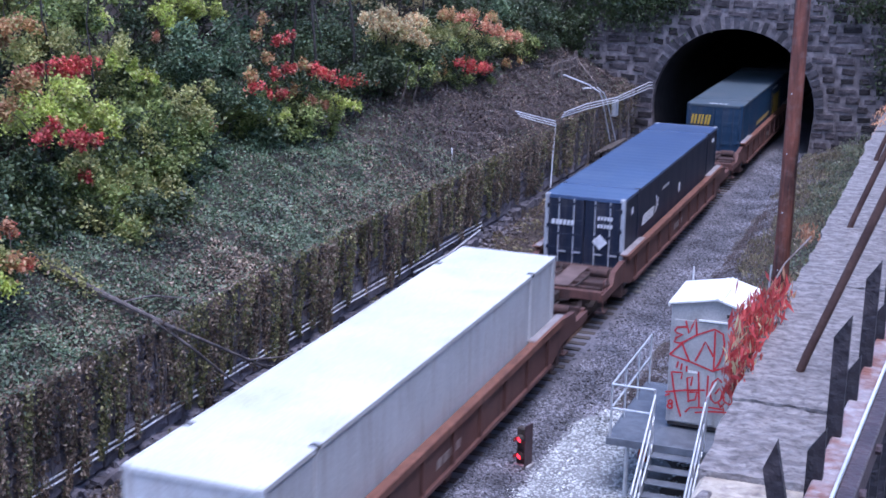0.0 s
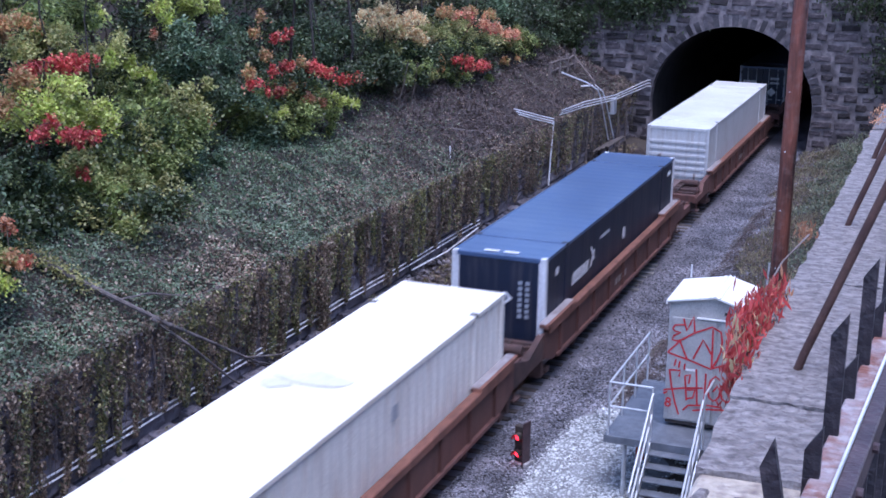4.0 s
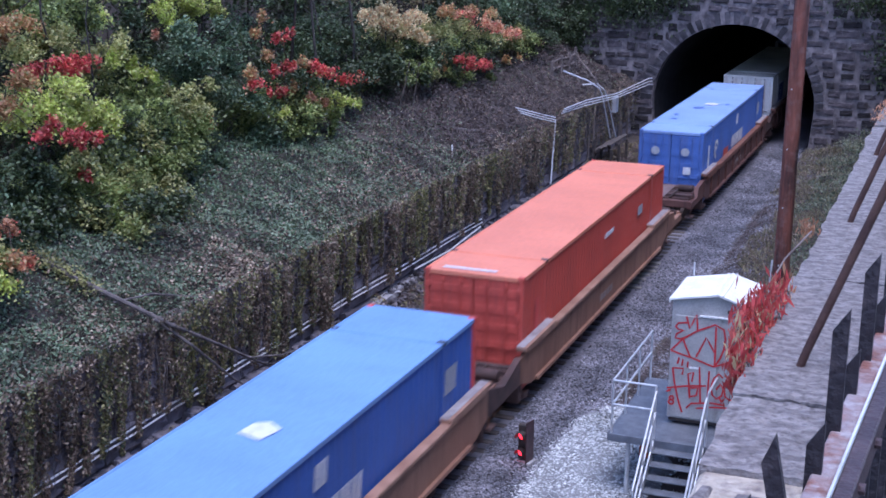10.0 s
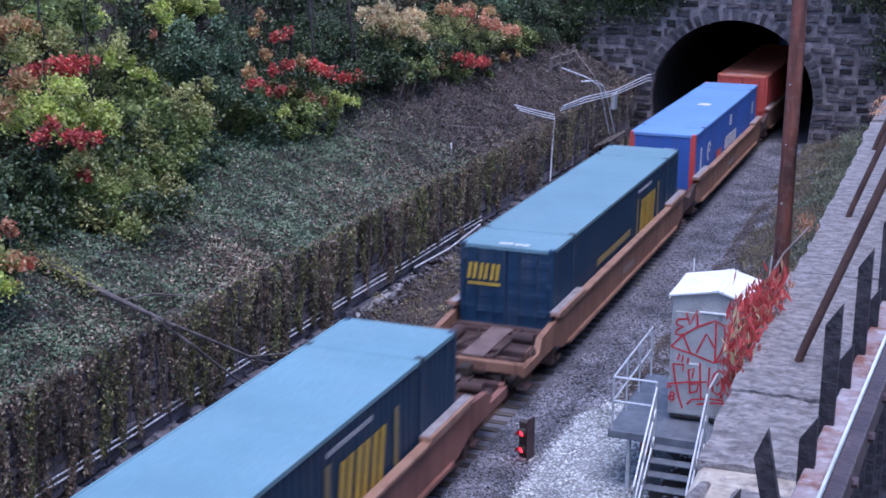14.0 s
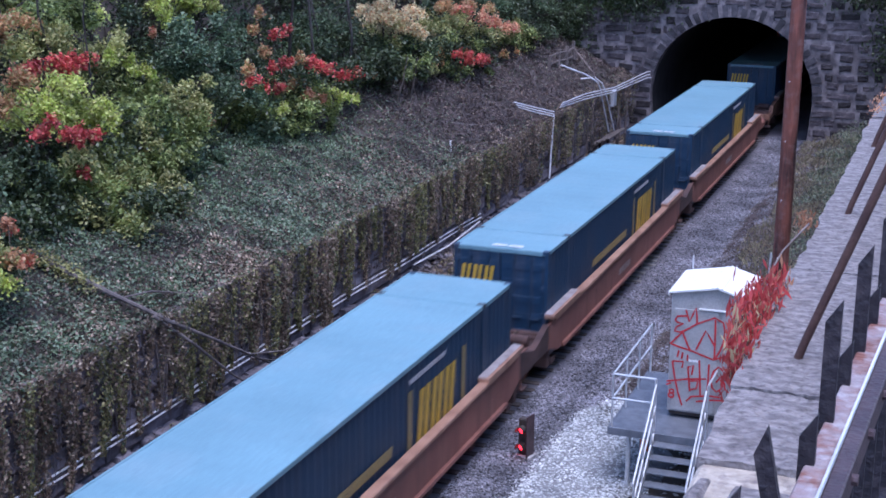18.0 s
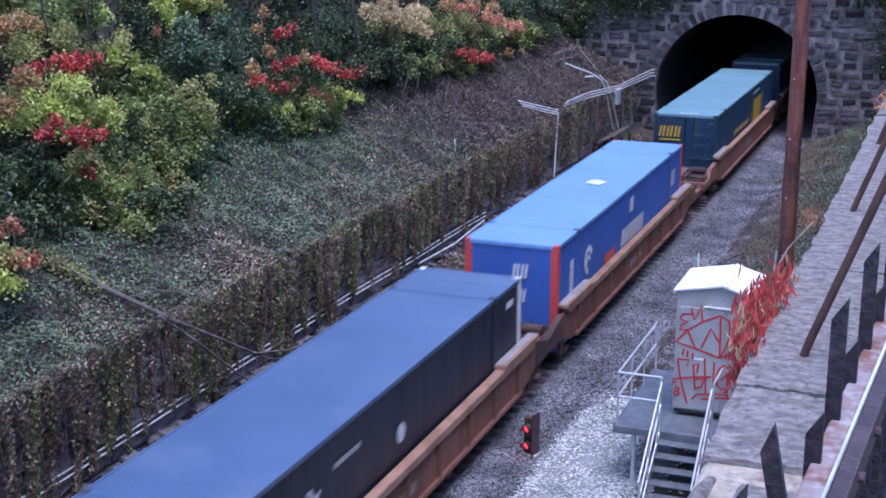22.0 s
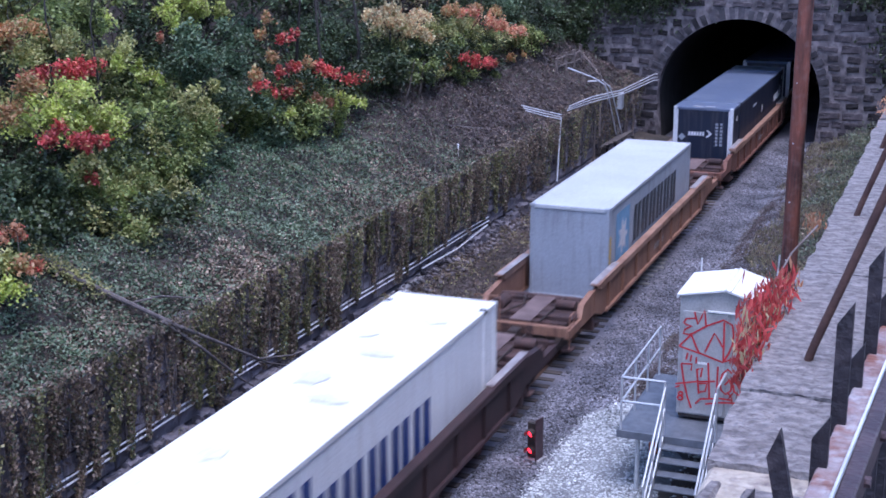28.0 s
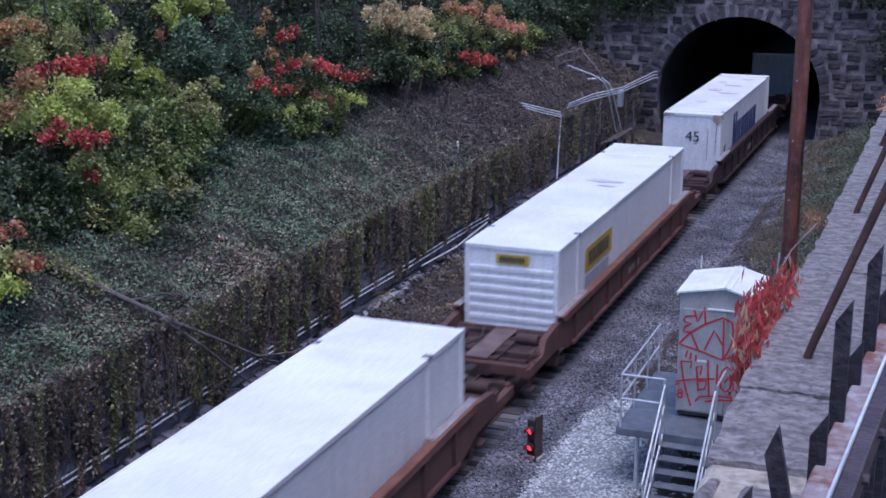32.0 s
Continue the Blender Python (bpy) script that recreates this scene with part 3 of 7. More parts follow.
def make_tunnel():
    portal = empty("tunnel_portal", ARCH_X, PORTAL_Y, -0.4, label="dark rock-faced stone tunnel portal with a round arch", category="tunnel", kind="structure")
    inv = pose(-ARCH_X, -PORTAL_Y, 0.4)
    # backing wall with the arch cut through it
    arch = [(ARCH_X + ARCH_R * 0.955, -0.5), (ARCH_X + ARCH_R * 0.98, 0.8)]
    arch += [(ARCH_X + ARCH_R * math.cos(a), ARCH_Z + ARCH_R * math.sin(a)) for a in (math.pi * i / 36 for i in range(37))]
    arch += [(ARCH_X - ARCH_R * 0.98, 0.8), (ARCH_X - ARCH_R * 0.955, -0.5)]
    def outer(x, z):
        dx, dz = x - ARCH_X, z - 1.0
        k = min((13.0 if dx > 0 else 11.5) / max(abs(dx), 1e-6), (8.8 if dz > 0 else 1.5) / max(abs(dz), 1e-6))
        return ARCH_X + dx * k, 1.0 + dz * k
    bm = bmesh.new()
    def ring(pts, y):
        return [bm.verts.new((x, y, z)) for x, z in pts]
    out = [outer(*q) for q in arch]
    out[0], out[-1] = (ARCH_X + 13, -0.5), (ARCH_X - 11.5, -0.5)
    r = [ring(arch, PORTAL_Y + 0.03), ring(out, PORTAL_Y + 0.03), ring(out, PORTAL_Y + 0.75), ring(arch, PORTAL_Y + 0.75)]
    for a, b in zip(r, r[1:] + r[:1]):
        for i in range(len(arch) - 1):
            bm.faces.new((a[i], a[i + 1], b[i + 1], b[i]))
    for i in (0, len(arch) - 1):
        bm.faces.new([q[i] for q in r])
    bmesh.ops.recalc_face_normals(bm, faces=bm.faces)
    w = part("backing_wall", bm, M_MORTAR, portal)
    w.matrix_parent_inverse = inv
    # vault
    bm = bmesh.new()
    prev = None
    for y in [PORTAL_Y + 0.7 + 5 * i for i in range(20)] + [200, 300, TUNNEL_END]:
        cur = [bm.verts.new((x, y, z)) for x, z in arch]
        if prev:
            for i in range(len(arch) - 1):
                bm.faces.new((prev[i], prev[i + 1], cur[i + 1], cur[i]))
        prev = cur
    bm.faces.new(prev)
    v = part("vault", bm, M_VAULT, portal, "tunnel lining darkened almost to black")
    v.matrix_parent_inverse = inv
    fl = part("tunnel_floor", boxes((ARCH_X - ARCH_R - 0.6, ARCH_X + ARCH_R + 0.6, PORTAL_Y - 0.3, TUNNEL_END + 0.5, -1.0, -0.47)), M_BALLAST, portal)
    fl.matrix_parent_inverse = inv
    # arch ring
    ro = ARCH_R + 0.52
    n = 29
    for i in range(n):
        a0, a1 = math.pi * i / n + random.uniform(0.016, 0.03), math.pi * (i + 1) / n - random.uniform(0.016, 0.03)
        rr = ro + (0.28 if i == n // 2 else random.uniform(-0.1, 0.12))
        bm = bmesh.new()
        poly = [(ARCH_X + q * math.cos(a), ARCH_Z + q * math.sin(a)) for q, a in ((ARCH_R + 0.02, a0), (rr, a0), (rr, a1), (ARCH_R + 0.02, a1))]
        prism(bm, poly, "y", PORTAL_Y - 0.01 - random.uniform(0, 0.05), PORTAL_Y + 0.5)
        s = part("voussoir", bm, M_VOUSSOIR, portal)
        s.matrix_parent_inverse = inv
    # coursed blocks
    pool = {w: [stone_mesh("block", w, 0.42, 0.35, 10 * int(w * 10) + k, M_STONE, 0.035) for k in range(3)] for w in (0.5, 0.65, 0.8, 1.0)}
    z = -0.4
    while z < 9.4:
        ch = random.choice((0.46, 0.5, 0.54))
        zc = z + ch / 2
        lim = ro + 0.06
        half = math.sqrt(max(0, lim ** 2 - (zc - ARCH_Z) ** 2)) if zc > ARCH_Z else ARCH_R * 0.98
        spans = [(-11.6, 12.0)] if half == 0 else [(-11.6, ARCH_X - half), (ARCH_X + half, 12.0)]
        for a, b in spans:
            x = a if a < -5 else a
            while x < b - 0.3:
                wd = min(random.uniform(0.6, 1.35), b - x)
                me_w = min(pool, key=lambda q: abs(q - wd))
                o = new("block", random.choice(pool[me_w]))
                o.parent = portal
                o.matrix_parent_inverse = inv
                o.matrix_basis = pose(x + wd / 2, PORTAL_Y - random.uniform(-0.03, 0.05), zc + random.uniform(-0.04, 0.04), random.uniform(-2, 2), random.uniform(-5, 5), random.uniform(-2, 2)) @ Matrix.Diagonal((random.uniform(0.5, 0.98) * wd / me_w, 1, random.uniform(0.55, 0.9) * ch / 0.42, 1))
                x += wd
        z += ch
    return portal


make_tunnel()


def make_retaining_wall():
    wall = empty("retaining_wall", WALL_X, 40, -0.4, label="old stone retaining wall overgrown with hanging vines", category="wall", kind="structure")
    inv = pose(-WALL_X, -40, 0.4)
    core = part("core", boxes((WALL_X - 0.75, WALL_X - 0.12, -60, PORTAL_Y - 0.1, -0.6, WALL_TOP - 0.04)), M_MORTAR, wall)
    core.matrix_parent_inverse = inv
    pool = {w: [stone_mesh("stone", w, 0.5, 0.25, 77 + 10 * int(w * 10) + k, M_WALLSTONE, 0.05) for k in range(3)] for w in (0.8, 1.1, 1.5)}
    for row in range(6):
        y = 20.0 + 0.4 * (row % 2)
        while y < PORTAL_Y - 0.6:
            wd = random.choice((0.8, 1.1, 1.5))
            o = new("stone", random.choice(pool[wd]))
            o.parent = wall
            o.matrix_parent_inverse = inv
            o.matrix_basis = pose(WALL_X + random.uniform(-0.03, 0.03), y + wd / 2, -0.1 + 0.5 * row + 0.0, 0, 0, 90)
            y += wd
    # rough stone footing below the pipes, in lengths
    y = 19.0
    while y < 56:
        ln = random.uniform(1.2, 2.2) if 36 < y < 44 else random.uniform(0.35, 0.8)
        bm = boxes((WALL_X + 0.02, WALL_X + random.uniform(0.25, 0.5), y, y + ln - 0.05, -0.5, (0.02 if 36 < y < 44 else 0.15) + random.uniform(-0.15, 0.15)))
        bmesh.ops.subdivide_edges(bm, edges=bm.edges[:], cuts=3, use_grid_fill=True)
        for v in bm.verts:
            v.co += Vector((random.uniform(-0.04, 0.05), random.uniform(-0.05, 0.05), random.uniform(-0.05, 0.05)))
        part("footing_stone", bm, M_CONC if 36 < y < 44 else M_WALLSTONE, wall).matrix_parent_inverse = inv
        y += ln


make_retaining_wall()

# ---- the high wall by the camera ----
COPE_X, COPE_Z = 10.09, 10.07


def make_high_wall():
    wall = empty("high_wall", 10.4, 8, -0.5, label="high stone wall with rough coping slabs along the street", category="wall", kind="structure")
    inv = pose(-10.4, -8, 0.5)
    def put(ob):
        ob.matrix_parent_inverse = inv
        return ob
    put(part("wall_body", boxes((10.16, 10.5, -60, PORTAL_Y, -0.6, COPE_Z - 0.35)), M_STONE, wall))
    put(part("mortar_bed", boxes((10.1, 10.9, 3.2, 5.32, COPE_Z - 0.16, COPE_Z - 0.04), bevel=0.02), M_LIME, wall, "crumbling cream lime mortar"))
    joints = [5.24, 6.10, 8.31, 10.58, 12.15, 14.6, 17.2, 20.0, 24, 28, 33, 38]
    for k, (a, b) in enumerate(zip(joints, joints[1:])):
        drop = (-0.012, 0.0, 0.004, -0.006)[k % 4]
        bm = boxes((COPE_X + random.uniform(-0.015, 0.015), 10.93, a + 0.007, b - 0.007, COPE_Z - 0.36, COPE_Z + drop))
        bmesh.ops.subdivide_edges(bm, edges=bm.edges[:], cuts=44 if b < 11 else 9, use_grid_fill=True)
        for v in bm.verts:
            edge = v.co.x < COPE_X + 0.03
            v.co += Vector(((noise.noise(v.co * 5) * 0.03 if edge else 0), noise.noise(Vector((v.co.x * 5, round(v.co.y) * 3, 2))) * 0.012,
                            noise.noise(Vector((v.co.x * 12, v.co.y * 26, 1))) * 0.009 + noise.noise(Vector((v.co.x * 28, v.co.y * 60, 1))) * 0.007 + noise.noise(v.co * 3) * 0.003))
        put(part("coping_slab", bm, M_COPING, wall))
    for xa, xb, a, b in ((COPE_X + 0.01, 10.19, 4.5, 5.12), (10.24, 10.92, 4.2, 5.07), (COPE_X + 0.05, 10.9, 3.3, 4.1)):
        bm = boxes((xa, xb, a, b, COPE_Z - 0.2, COPE_Z - 0.022), bevel=0.03)
        bmesh.ops.subdivide_edges(bm, edges=bm.edges[:], cuts=3, use_grid_fill=True)
        for v in bm.verts:
            v.co += noise.noise_vector(v.co * 4) * 0.03
        put(part("broken_slab", bm, M_COPING, wall))
    put(part("street_kerb", boxes((10.94, 11.06, -60, 40, COPE_Z - 0.6, 10.63), bevel=0.02), M_CONC, wall))


make_high_wall()

# ---- the train ----
def rolled(t):
    """Metres that the train has gone at t seconds."""
    q = t / 32
    return 9.47430 * t + 32 * (1.66845 * q * q - 0.72631 * q ** 3)


def paint(name, c, spread=0.12, dirt=(0.12, 0.10, 0.10), amount=0.35, rough=0.5, fine=20):
    lo = tuple(v * (1 - spread) for v in c)
    hi = tuple(min(1, v * (1 + spread)) for v in c)
    return mat(name, lo, hi, 0.45, rough, bump=0.02, fine=fine, dirt=dirt, dirt_amount=amount, streak=True)


# Roof tones: faded paint, with light from above also put into the colour
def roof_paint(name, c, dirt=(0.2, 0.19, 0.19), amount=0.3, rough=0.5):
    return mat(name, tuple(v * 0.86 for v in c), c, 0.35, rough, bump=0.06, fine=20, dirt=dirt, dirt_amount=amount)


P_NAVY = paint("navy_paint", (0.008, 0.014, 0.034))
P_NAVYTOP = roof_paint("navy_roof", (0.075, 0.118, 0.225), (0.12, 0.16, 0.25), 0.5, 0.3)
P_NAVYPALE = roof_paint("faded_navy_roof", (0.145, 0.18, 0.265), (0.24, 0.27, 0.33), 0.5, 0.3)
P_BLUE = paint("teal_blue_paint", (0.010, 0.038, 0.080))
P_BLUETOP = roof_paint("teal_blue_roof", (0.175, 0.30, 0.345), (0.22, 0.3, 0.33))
# Teal roof of the box at the tunnel mouth, tunnel shade put into its colour
P_TUNNELSHADETOP = roof_paint("dull_teal_roof", (0.085, 0.115, 0.14), (0.13, 0.14, 0.15), 0.5)
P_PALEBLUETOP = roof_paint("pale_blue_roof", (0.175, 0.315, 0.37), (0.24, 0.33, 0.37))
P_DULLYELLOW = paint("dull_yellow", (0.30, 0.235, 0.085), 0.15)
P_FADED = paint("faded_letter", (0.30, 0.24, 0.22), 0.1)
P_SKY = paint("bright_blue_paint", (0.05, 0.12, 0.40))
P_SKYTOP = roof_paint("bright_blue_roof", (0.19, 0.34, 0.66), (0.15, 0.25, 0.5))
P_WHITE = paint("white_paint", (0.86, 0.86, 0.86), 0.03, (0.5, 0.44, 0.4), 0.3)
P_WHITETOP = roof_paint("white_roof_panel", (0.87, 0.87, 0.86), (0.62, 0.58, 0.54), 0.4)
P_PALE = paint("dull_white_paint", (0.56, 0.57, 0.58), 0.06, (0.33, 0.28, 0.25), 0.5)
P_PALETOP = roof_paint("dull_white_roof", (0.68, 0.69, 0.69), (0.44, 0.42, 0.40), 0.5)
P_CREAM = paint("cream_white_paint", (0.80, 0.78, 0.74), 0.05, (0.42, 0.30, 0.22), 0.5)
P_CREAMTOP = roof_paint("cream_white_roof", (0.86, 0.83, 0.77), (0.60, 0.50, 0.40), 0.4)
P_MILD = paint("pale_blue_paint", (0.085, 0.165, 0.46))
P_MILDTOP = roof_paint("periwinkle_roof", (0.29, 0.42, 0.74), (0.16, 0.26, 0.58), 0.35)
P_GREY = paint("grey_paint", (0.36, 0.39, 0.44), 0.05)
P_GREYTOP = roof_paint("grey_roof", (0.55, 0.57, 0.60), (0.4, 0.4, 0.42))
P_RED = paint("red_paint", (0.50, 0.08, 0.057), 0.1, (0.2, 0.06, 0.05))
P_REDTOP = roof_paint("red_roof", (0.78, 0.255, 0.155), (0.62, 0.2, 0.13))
P_ORANGE = paint("orange_red_paint", (0.58, 0.07, 0.06))
P_YELLOW = paint("yellow_paint", (0.55, 0.36, 0.04), 0.15)
P_INK = paint("dark_ink", (0.035, 0.045, 0.06))
P_INKBLUE = paint("blue_ink", (0.02, 0.05, 0.20))
P_LETTER = paint("white_letter", (0.72, 0.73, 0.76), 0.04)
P_SILVER = paint("worn_silver", (0.42, 0.44, 0.48), 0.05)
P_LIGHTBLUE = paint("light_blue_panel", (0.22, 0.42, 0.62), 0.05)
P_STAIN = paint("brown_smear", (0.16, 0.13, 0.12), 0.3)
P_RUSTSTAIN = paint("rust_stain", (0.42, 0.31, 0.25), 0.3, RUST, 0.6)
P_SCUFF = paint("grey_scuff", (0.72, 0.70, 0.69), 0.12, (0.5, 0.46, 0.44), 0.5)
P_BLUESPOT = paint("dark_blue_spot", (0.13, 0.22, 0.54), 0.1)
P_DARK = paint("black_gasket", (0.02, 0.02, 0.022))


def wavy(bm, face, length, z0, z1, out, pitch, depth):
    """A corrugated wall: ridges upright. face gives the point for (along, outward, z)."""
    k = max(2, round(length / pitch))
    prof = []
    for i in range(k):
        s = length * i / k
        p = length / k
        prof += [(s, 0), (s + 0.38 * p, 0), (s + 0.5 * p, -depth), (s + 0.88 * p, -depth)]
    prof.append((length, 0))
    lo = [bm.verts.new(face(s, out + d, z0)) for s, d in prof]
    hi = [bm.verts.new(face(s, out + d, z1)) for s, d in prof]
    for i in range(len(prof) - 1):
        bm.faces.new((lo[i], lo[i + 1], hi[i + 1], hi[i]))


def block_letters(root, face, x, z, w, h, n, material, name="lettering", label="", slant=0.12):
    """A word as upright plain blocks of its size and colour, in one part. face(u, v, out) gives the point."""
    bm = bmesh.new()
    for i in range(n):
        a, b = x + w * i / n, x + w * (i + 0.74) / n
        k = 0.3 * (b - a)
        pieces = [(a, b, 0.0, 1.0)]
        if h > 0.22:
            # large words: pairs of plain upright bars
            pieces = [(a, a + 1.25 * k, 0.0, 1.0), (b - 1.25 * k, b, 0.0, 1.0)]
        for p, q, lo_z, hi_z in pieces:
            pts = [(p + slant * h * lo_z, z + h * lo_z), (q + slant * h * lo_z, z + h * lo_z), (q + slant * h * hi_z, z + h * hi_z), (p + slant * h * hi_z, z + h * hi_z)]
            lo = [bm.verts.new(face(u, v, 0.002)) for u, v in pts]
            hi = [bm.verts.new(face(u, v, 0.010)) for u, v in pts]
            bm.faces.new(hi)
            for j in range(4):
                bm.faces.new((lo[j], lo[(j + 1) % 4], hi[(j + 1) % 4], hi[j]))
    bmesh.ops.remove_doubles(bm, verts=bm.verts, dist=0.001)
    bmesh.ops.recalc_face_normals(bm, faces=bm.faces)
    return part(name, bm, material, root, label)


def sign(root, face, pts, material, name="panel", label=""):
    bm = bmesh.new()
    lo = [bm.verts.new(face(u, v, 0.002)) for u, v in pts]
    hi = [bm.verts.new(face(u, v, 0.008)) for u, v in pts]
    bm.faces.new(hi)
    k = len(pts)
    for i in range(k):
        bm.faces.new((lo[i], lo[(i + 1) % k], hi[(i + 1) % k], hi[i]))
    bmesh.ops.recalc_face_normals(bm, faces=bm.faces)
    return part(name, bm, material, root, label)


def disc_pts(u, v, r, n=16):
    return [(u + r * math.cos(2 * math.pi * i / n), v + r * math.sin(2 * math.pi * i / n)) for i in range(n)]


BASE, HIGH = 0.35, 2.90


def container(label, length, side, top, post, end, width=2.59, ribs=(0.28, 0.028), frame_end=None):
    """A box on its well floor. Origin: middle of its floor. end: 'doors' or 'ribbed' or 'plain', the end towards -y."""
    root = empty("shipping_container", label=label, category="container")
    hw, hl, h = width / 2, length / 2, HIGH
    frame_m = frame_end or post
    bm = bmesh.new()
    for sx in (-1, 1):
        wavy(bm, lambda s, o, z, sx=sx: (sx * (hw - 0.02 + o), -hl + 0.05 + s, z), length - 0.1, 0.12, h - 0.08, 0, *ribs)
    wavy(bm, lambda s, o, z: (-hw + 0.05 + s, hl - 0.03 + o, z), width - 0.1, 0.1, h - 0.06, 0, *ribs)
    box(bm, -hw + 0.06, hw - 0.06, -hl + 0.12, hl - 0.1, 0.02, 0.14)
    part("body", bm, side, root)
    # roof skin with shallow cross swages
    bm = bmesh.new()
    k = round(length / 0.6)
    prof = []
    for i in range(k):
        s = -hl + 0.06 + (length - 0.12) * i / k
        p = (length - 0.12) / k
        prof += [(s, 0), (s + 0.55 * p, 0), (s + 0.62 * p, 0.003), (s + 0.93 * p, 0.003)]
    prof.append((hl - 0.06, 0))
    a = [bm.verts.new((-hw + 0.05, s, h - 0.02 + d)) for s, d in prof]
    b = [bm.verts.new((hw - 0.05, s, h - 0.02 + d)) for s, d in prof]
    for i in range(len(prof) - 1):
        bm.faces.new((a[i], b[i], b[i + 1], a[i + 1]))
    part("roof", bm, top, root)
    # top rails and end headers take the same light-raised roof tone
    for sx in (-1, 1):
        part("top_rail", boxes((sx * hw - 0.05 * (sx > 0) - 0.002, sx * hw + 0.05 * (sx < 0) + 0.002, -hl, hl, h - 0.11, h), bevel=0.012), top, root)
        part("bottom_rail", boxes((sx * hw - 0.06 * (sx > 0), sx * hw + 0.06 * (sx < 0), -hl, hl, 0.0, 0.15), bevel=0.012), side, root)
        for sy in (-1, 1):
            pw = 0.2 if frame_end and sy < 0 else 0.12
            part("corner_post", boxes((min(sx * hw, sx * (hw - pw)), max(sx * hw, sx * (hw - pw)), min(sy * hl, sy * (hl - 0.2)), max(sy * hl, sy * (hl - 0.2)), 0.1, h - 0.1), bevel=0.015),
                 frame_m if sy < 0 or frame_end else side, root)
            for z in (0, h - 0.118):
                part("corner_casting", boxes((min(sx * (hw + 0.004), sx * (hw - 0.16)), max(sx * (hw + 0.004), sx * (hw - 0.16)), min(sy * (hl + 0.004), sy * (hl - 0.17)), max(sy * (hl + 0.004), sy * (hl - 0.17)), z, z + 0.12), bevel=0.015),
                     frame_m if z else side, root)
            if length > 13:
                q = sy * 6.1
                part("lift_post", boxes((min(sx * (hw + 0.006), sx * (hw - 0.05)), max(sx * (hw + 0.006), sx * (hw - 0.05)), q - 0.12, q + 0.12, 0.0, h - 0.05), bevel=0.012), side, root)
                part("lift_casting", boxes((min(sx * (hw + 0.01), sx * (hw - 0.16)), max(sx * (hw + 0.01), sx * (hw - 0.16)), q - 0.09, q + 0.09, h - 0.09, h + 0.012), bevel=0.012), P_DARK, root)
    for sy in (-1, 1):
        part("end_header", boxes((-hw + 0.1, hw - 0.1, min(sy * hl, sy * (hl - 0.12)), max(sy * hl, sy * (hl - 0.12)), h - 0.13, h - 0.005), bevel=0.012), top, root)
        part("end_sill", boxes((-hw + 0.1, hw - 0.1, min(sy * hl, sy * (hl - 0.12)), max(sy * hl, sy * (hl - 0.12)), 0.0, 0.14), bevel=0.012), side, root)
        if length > 13:
            part("roof_bow", boxes((-hw + 0.05, hw - 0.05, sy * 6.1 - 0.1, sy * 6.1 + 0.1, h - 0.03, h + 0.004), bevel=0.008), top, root)
    if end == "doors":
        for sx in (-1, 1):
            x0, x1 = (-hw + 0.13, -0.012) if sx < 0 else (0.012, hw - 0.13)
            d = part("door", boxes((x0, x1, -hl + 0.02, -hl + 0.07, 0.15, h - 0.14), bevel=0.01), side, root)
            for z in (0.55, 1.0, 1.45, 1.9, 2.35):
                part("door_panel", boxes((x0 + 0.06, x1 - 0.06, -hl + 0.004, -hl + 0.021, z, z + 0.2), bevel=0.006), side, d)
            for q in (0.3, 0.72):
                x = x0 + (x1 - x0) * q
                part("lock_rod", bar([(x, -hl - 0.02, 0.1), (x, -hl - 0.02, h - 0.1)], 0.02), post, d, "locking rod")
                part("rod_handle", boxes((x - 0.02, x + 0.26, -hl - 0.045, -hl - 0.02, 1.05, 1.1), bevel=0.006), post, d)
                for z in (0.35, 1.6, 2.6):
                    part("rod_guide", boxes((x - 0.05, x + 0.05, -hl - 0.04, -hl + 0.01, z, z + 0.09), bevel=0.006), side, d)
            for z in (0.4, 1.1, 1.8, 2.45):
                x = x0 if sx < 0 else x1
                part("hinge", boxes((x - 0.06, x + 0.06, -hl - 0.012, -hl + 0.03, z, z + 0.14), bevel=0.008), side, d)
    elif end == "ribbed":
        bm = boxes((-hw + 0.11, hw - 0.11, -hl + 0.03, -hl + 0.08, 0.13, h - 0.12))
        part("end_panel", bm, side, root)
        for i in range(8):
            z = 0.3 + i * 0.27
            part("end_rib", boxes((-hw + 0.14, hw - 0.14, -hl - 0.012, -hl + 0.031, z, z + 0.13), bevel=0.014), side, root)
    else:
        part("end_panel", boxes((-hw + 0.11, hw - 0.11, -hl + 0.03, -hl + 0.08, 0.13, h - 0.12), bevel=0.01), side, root)
    def right(u, v, o):
        return (hw + o, -hl + u, v)
    def near(u, v, o):
        return (u, -hl + 0.004 - 0.018 - o, v)
    def roof(u, v, o):
        return (u, -hl + v, h + o)
    return root, right, near, roof


def scuffs(root, face, spots, material=P_SCUFF, label="worn grey patch"):
    """Worn patches on a roof: (across, along, half width, half length)."""
    rnd = random.Random(len(spots) * 7 + 1)
    for u, v, du, dv in spots:
        pts = [(u + du * rnd.uniform(0.55, 1.0) * math.cos(a), v + dv * rnd.uniform(0.5, 1.0) * math.sin(a)) for a in (2 * math.pi * i / 11 for i in range(11))]
        sign(root, face, pts, material, "scuff", label)


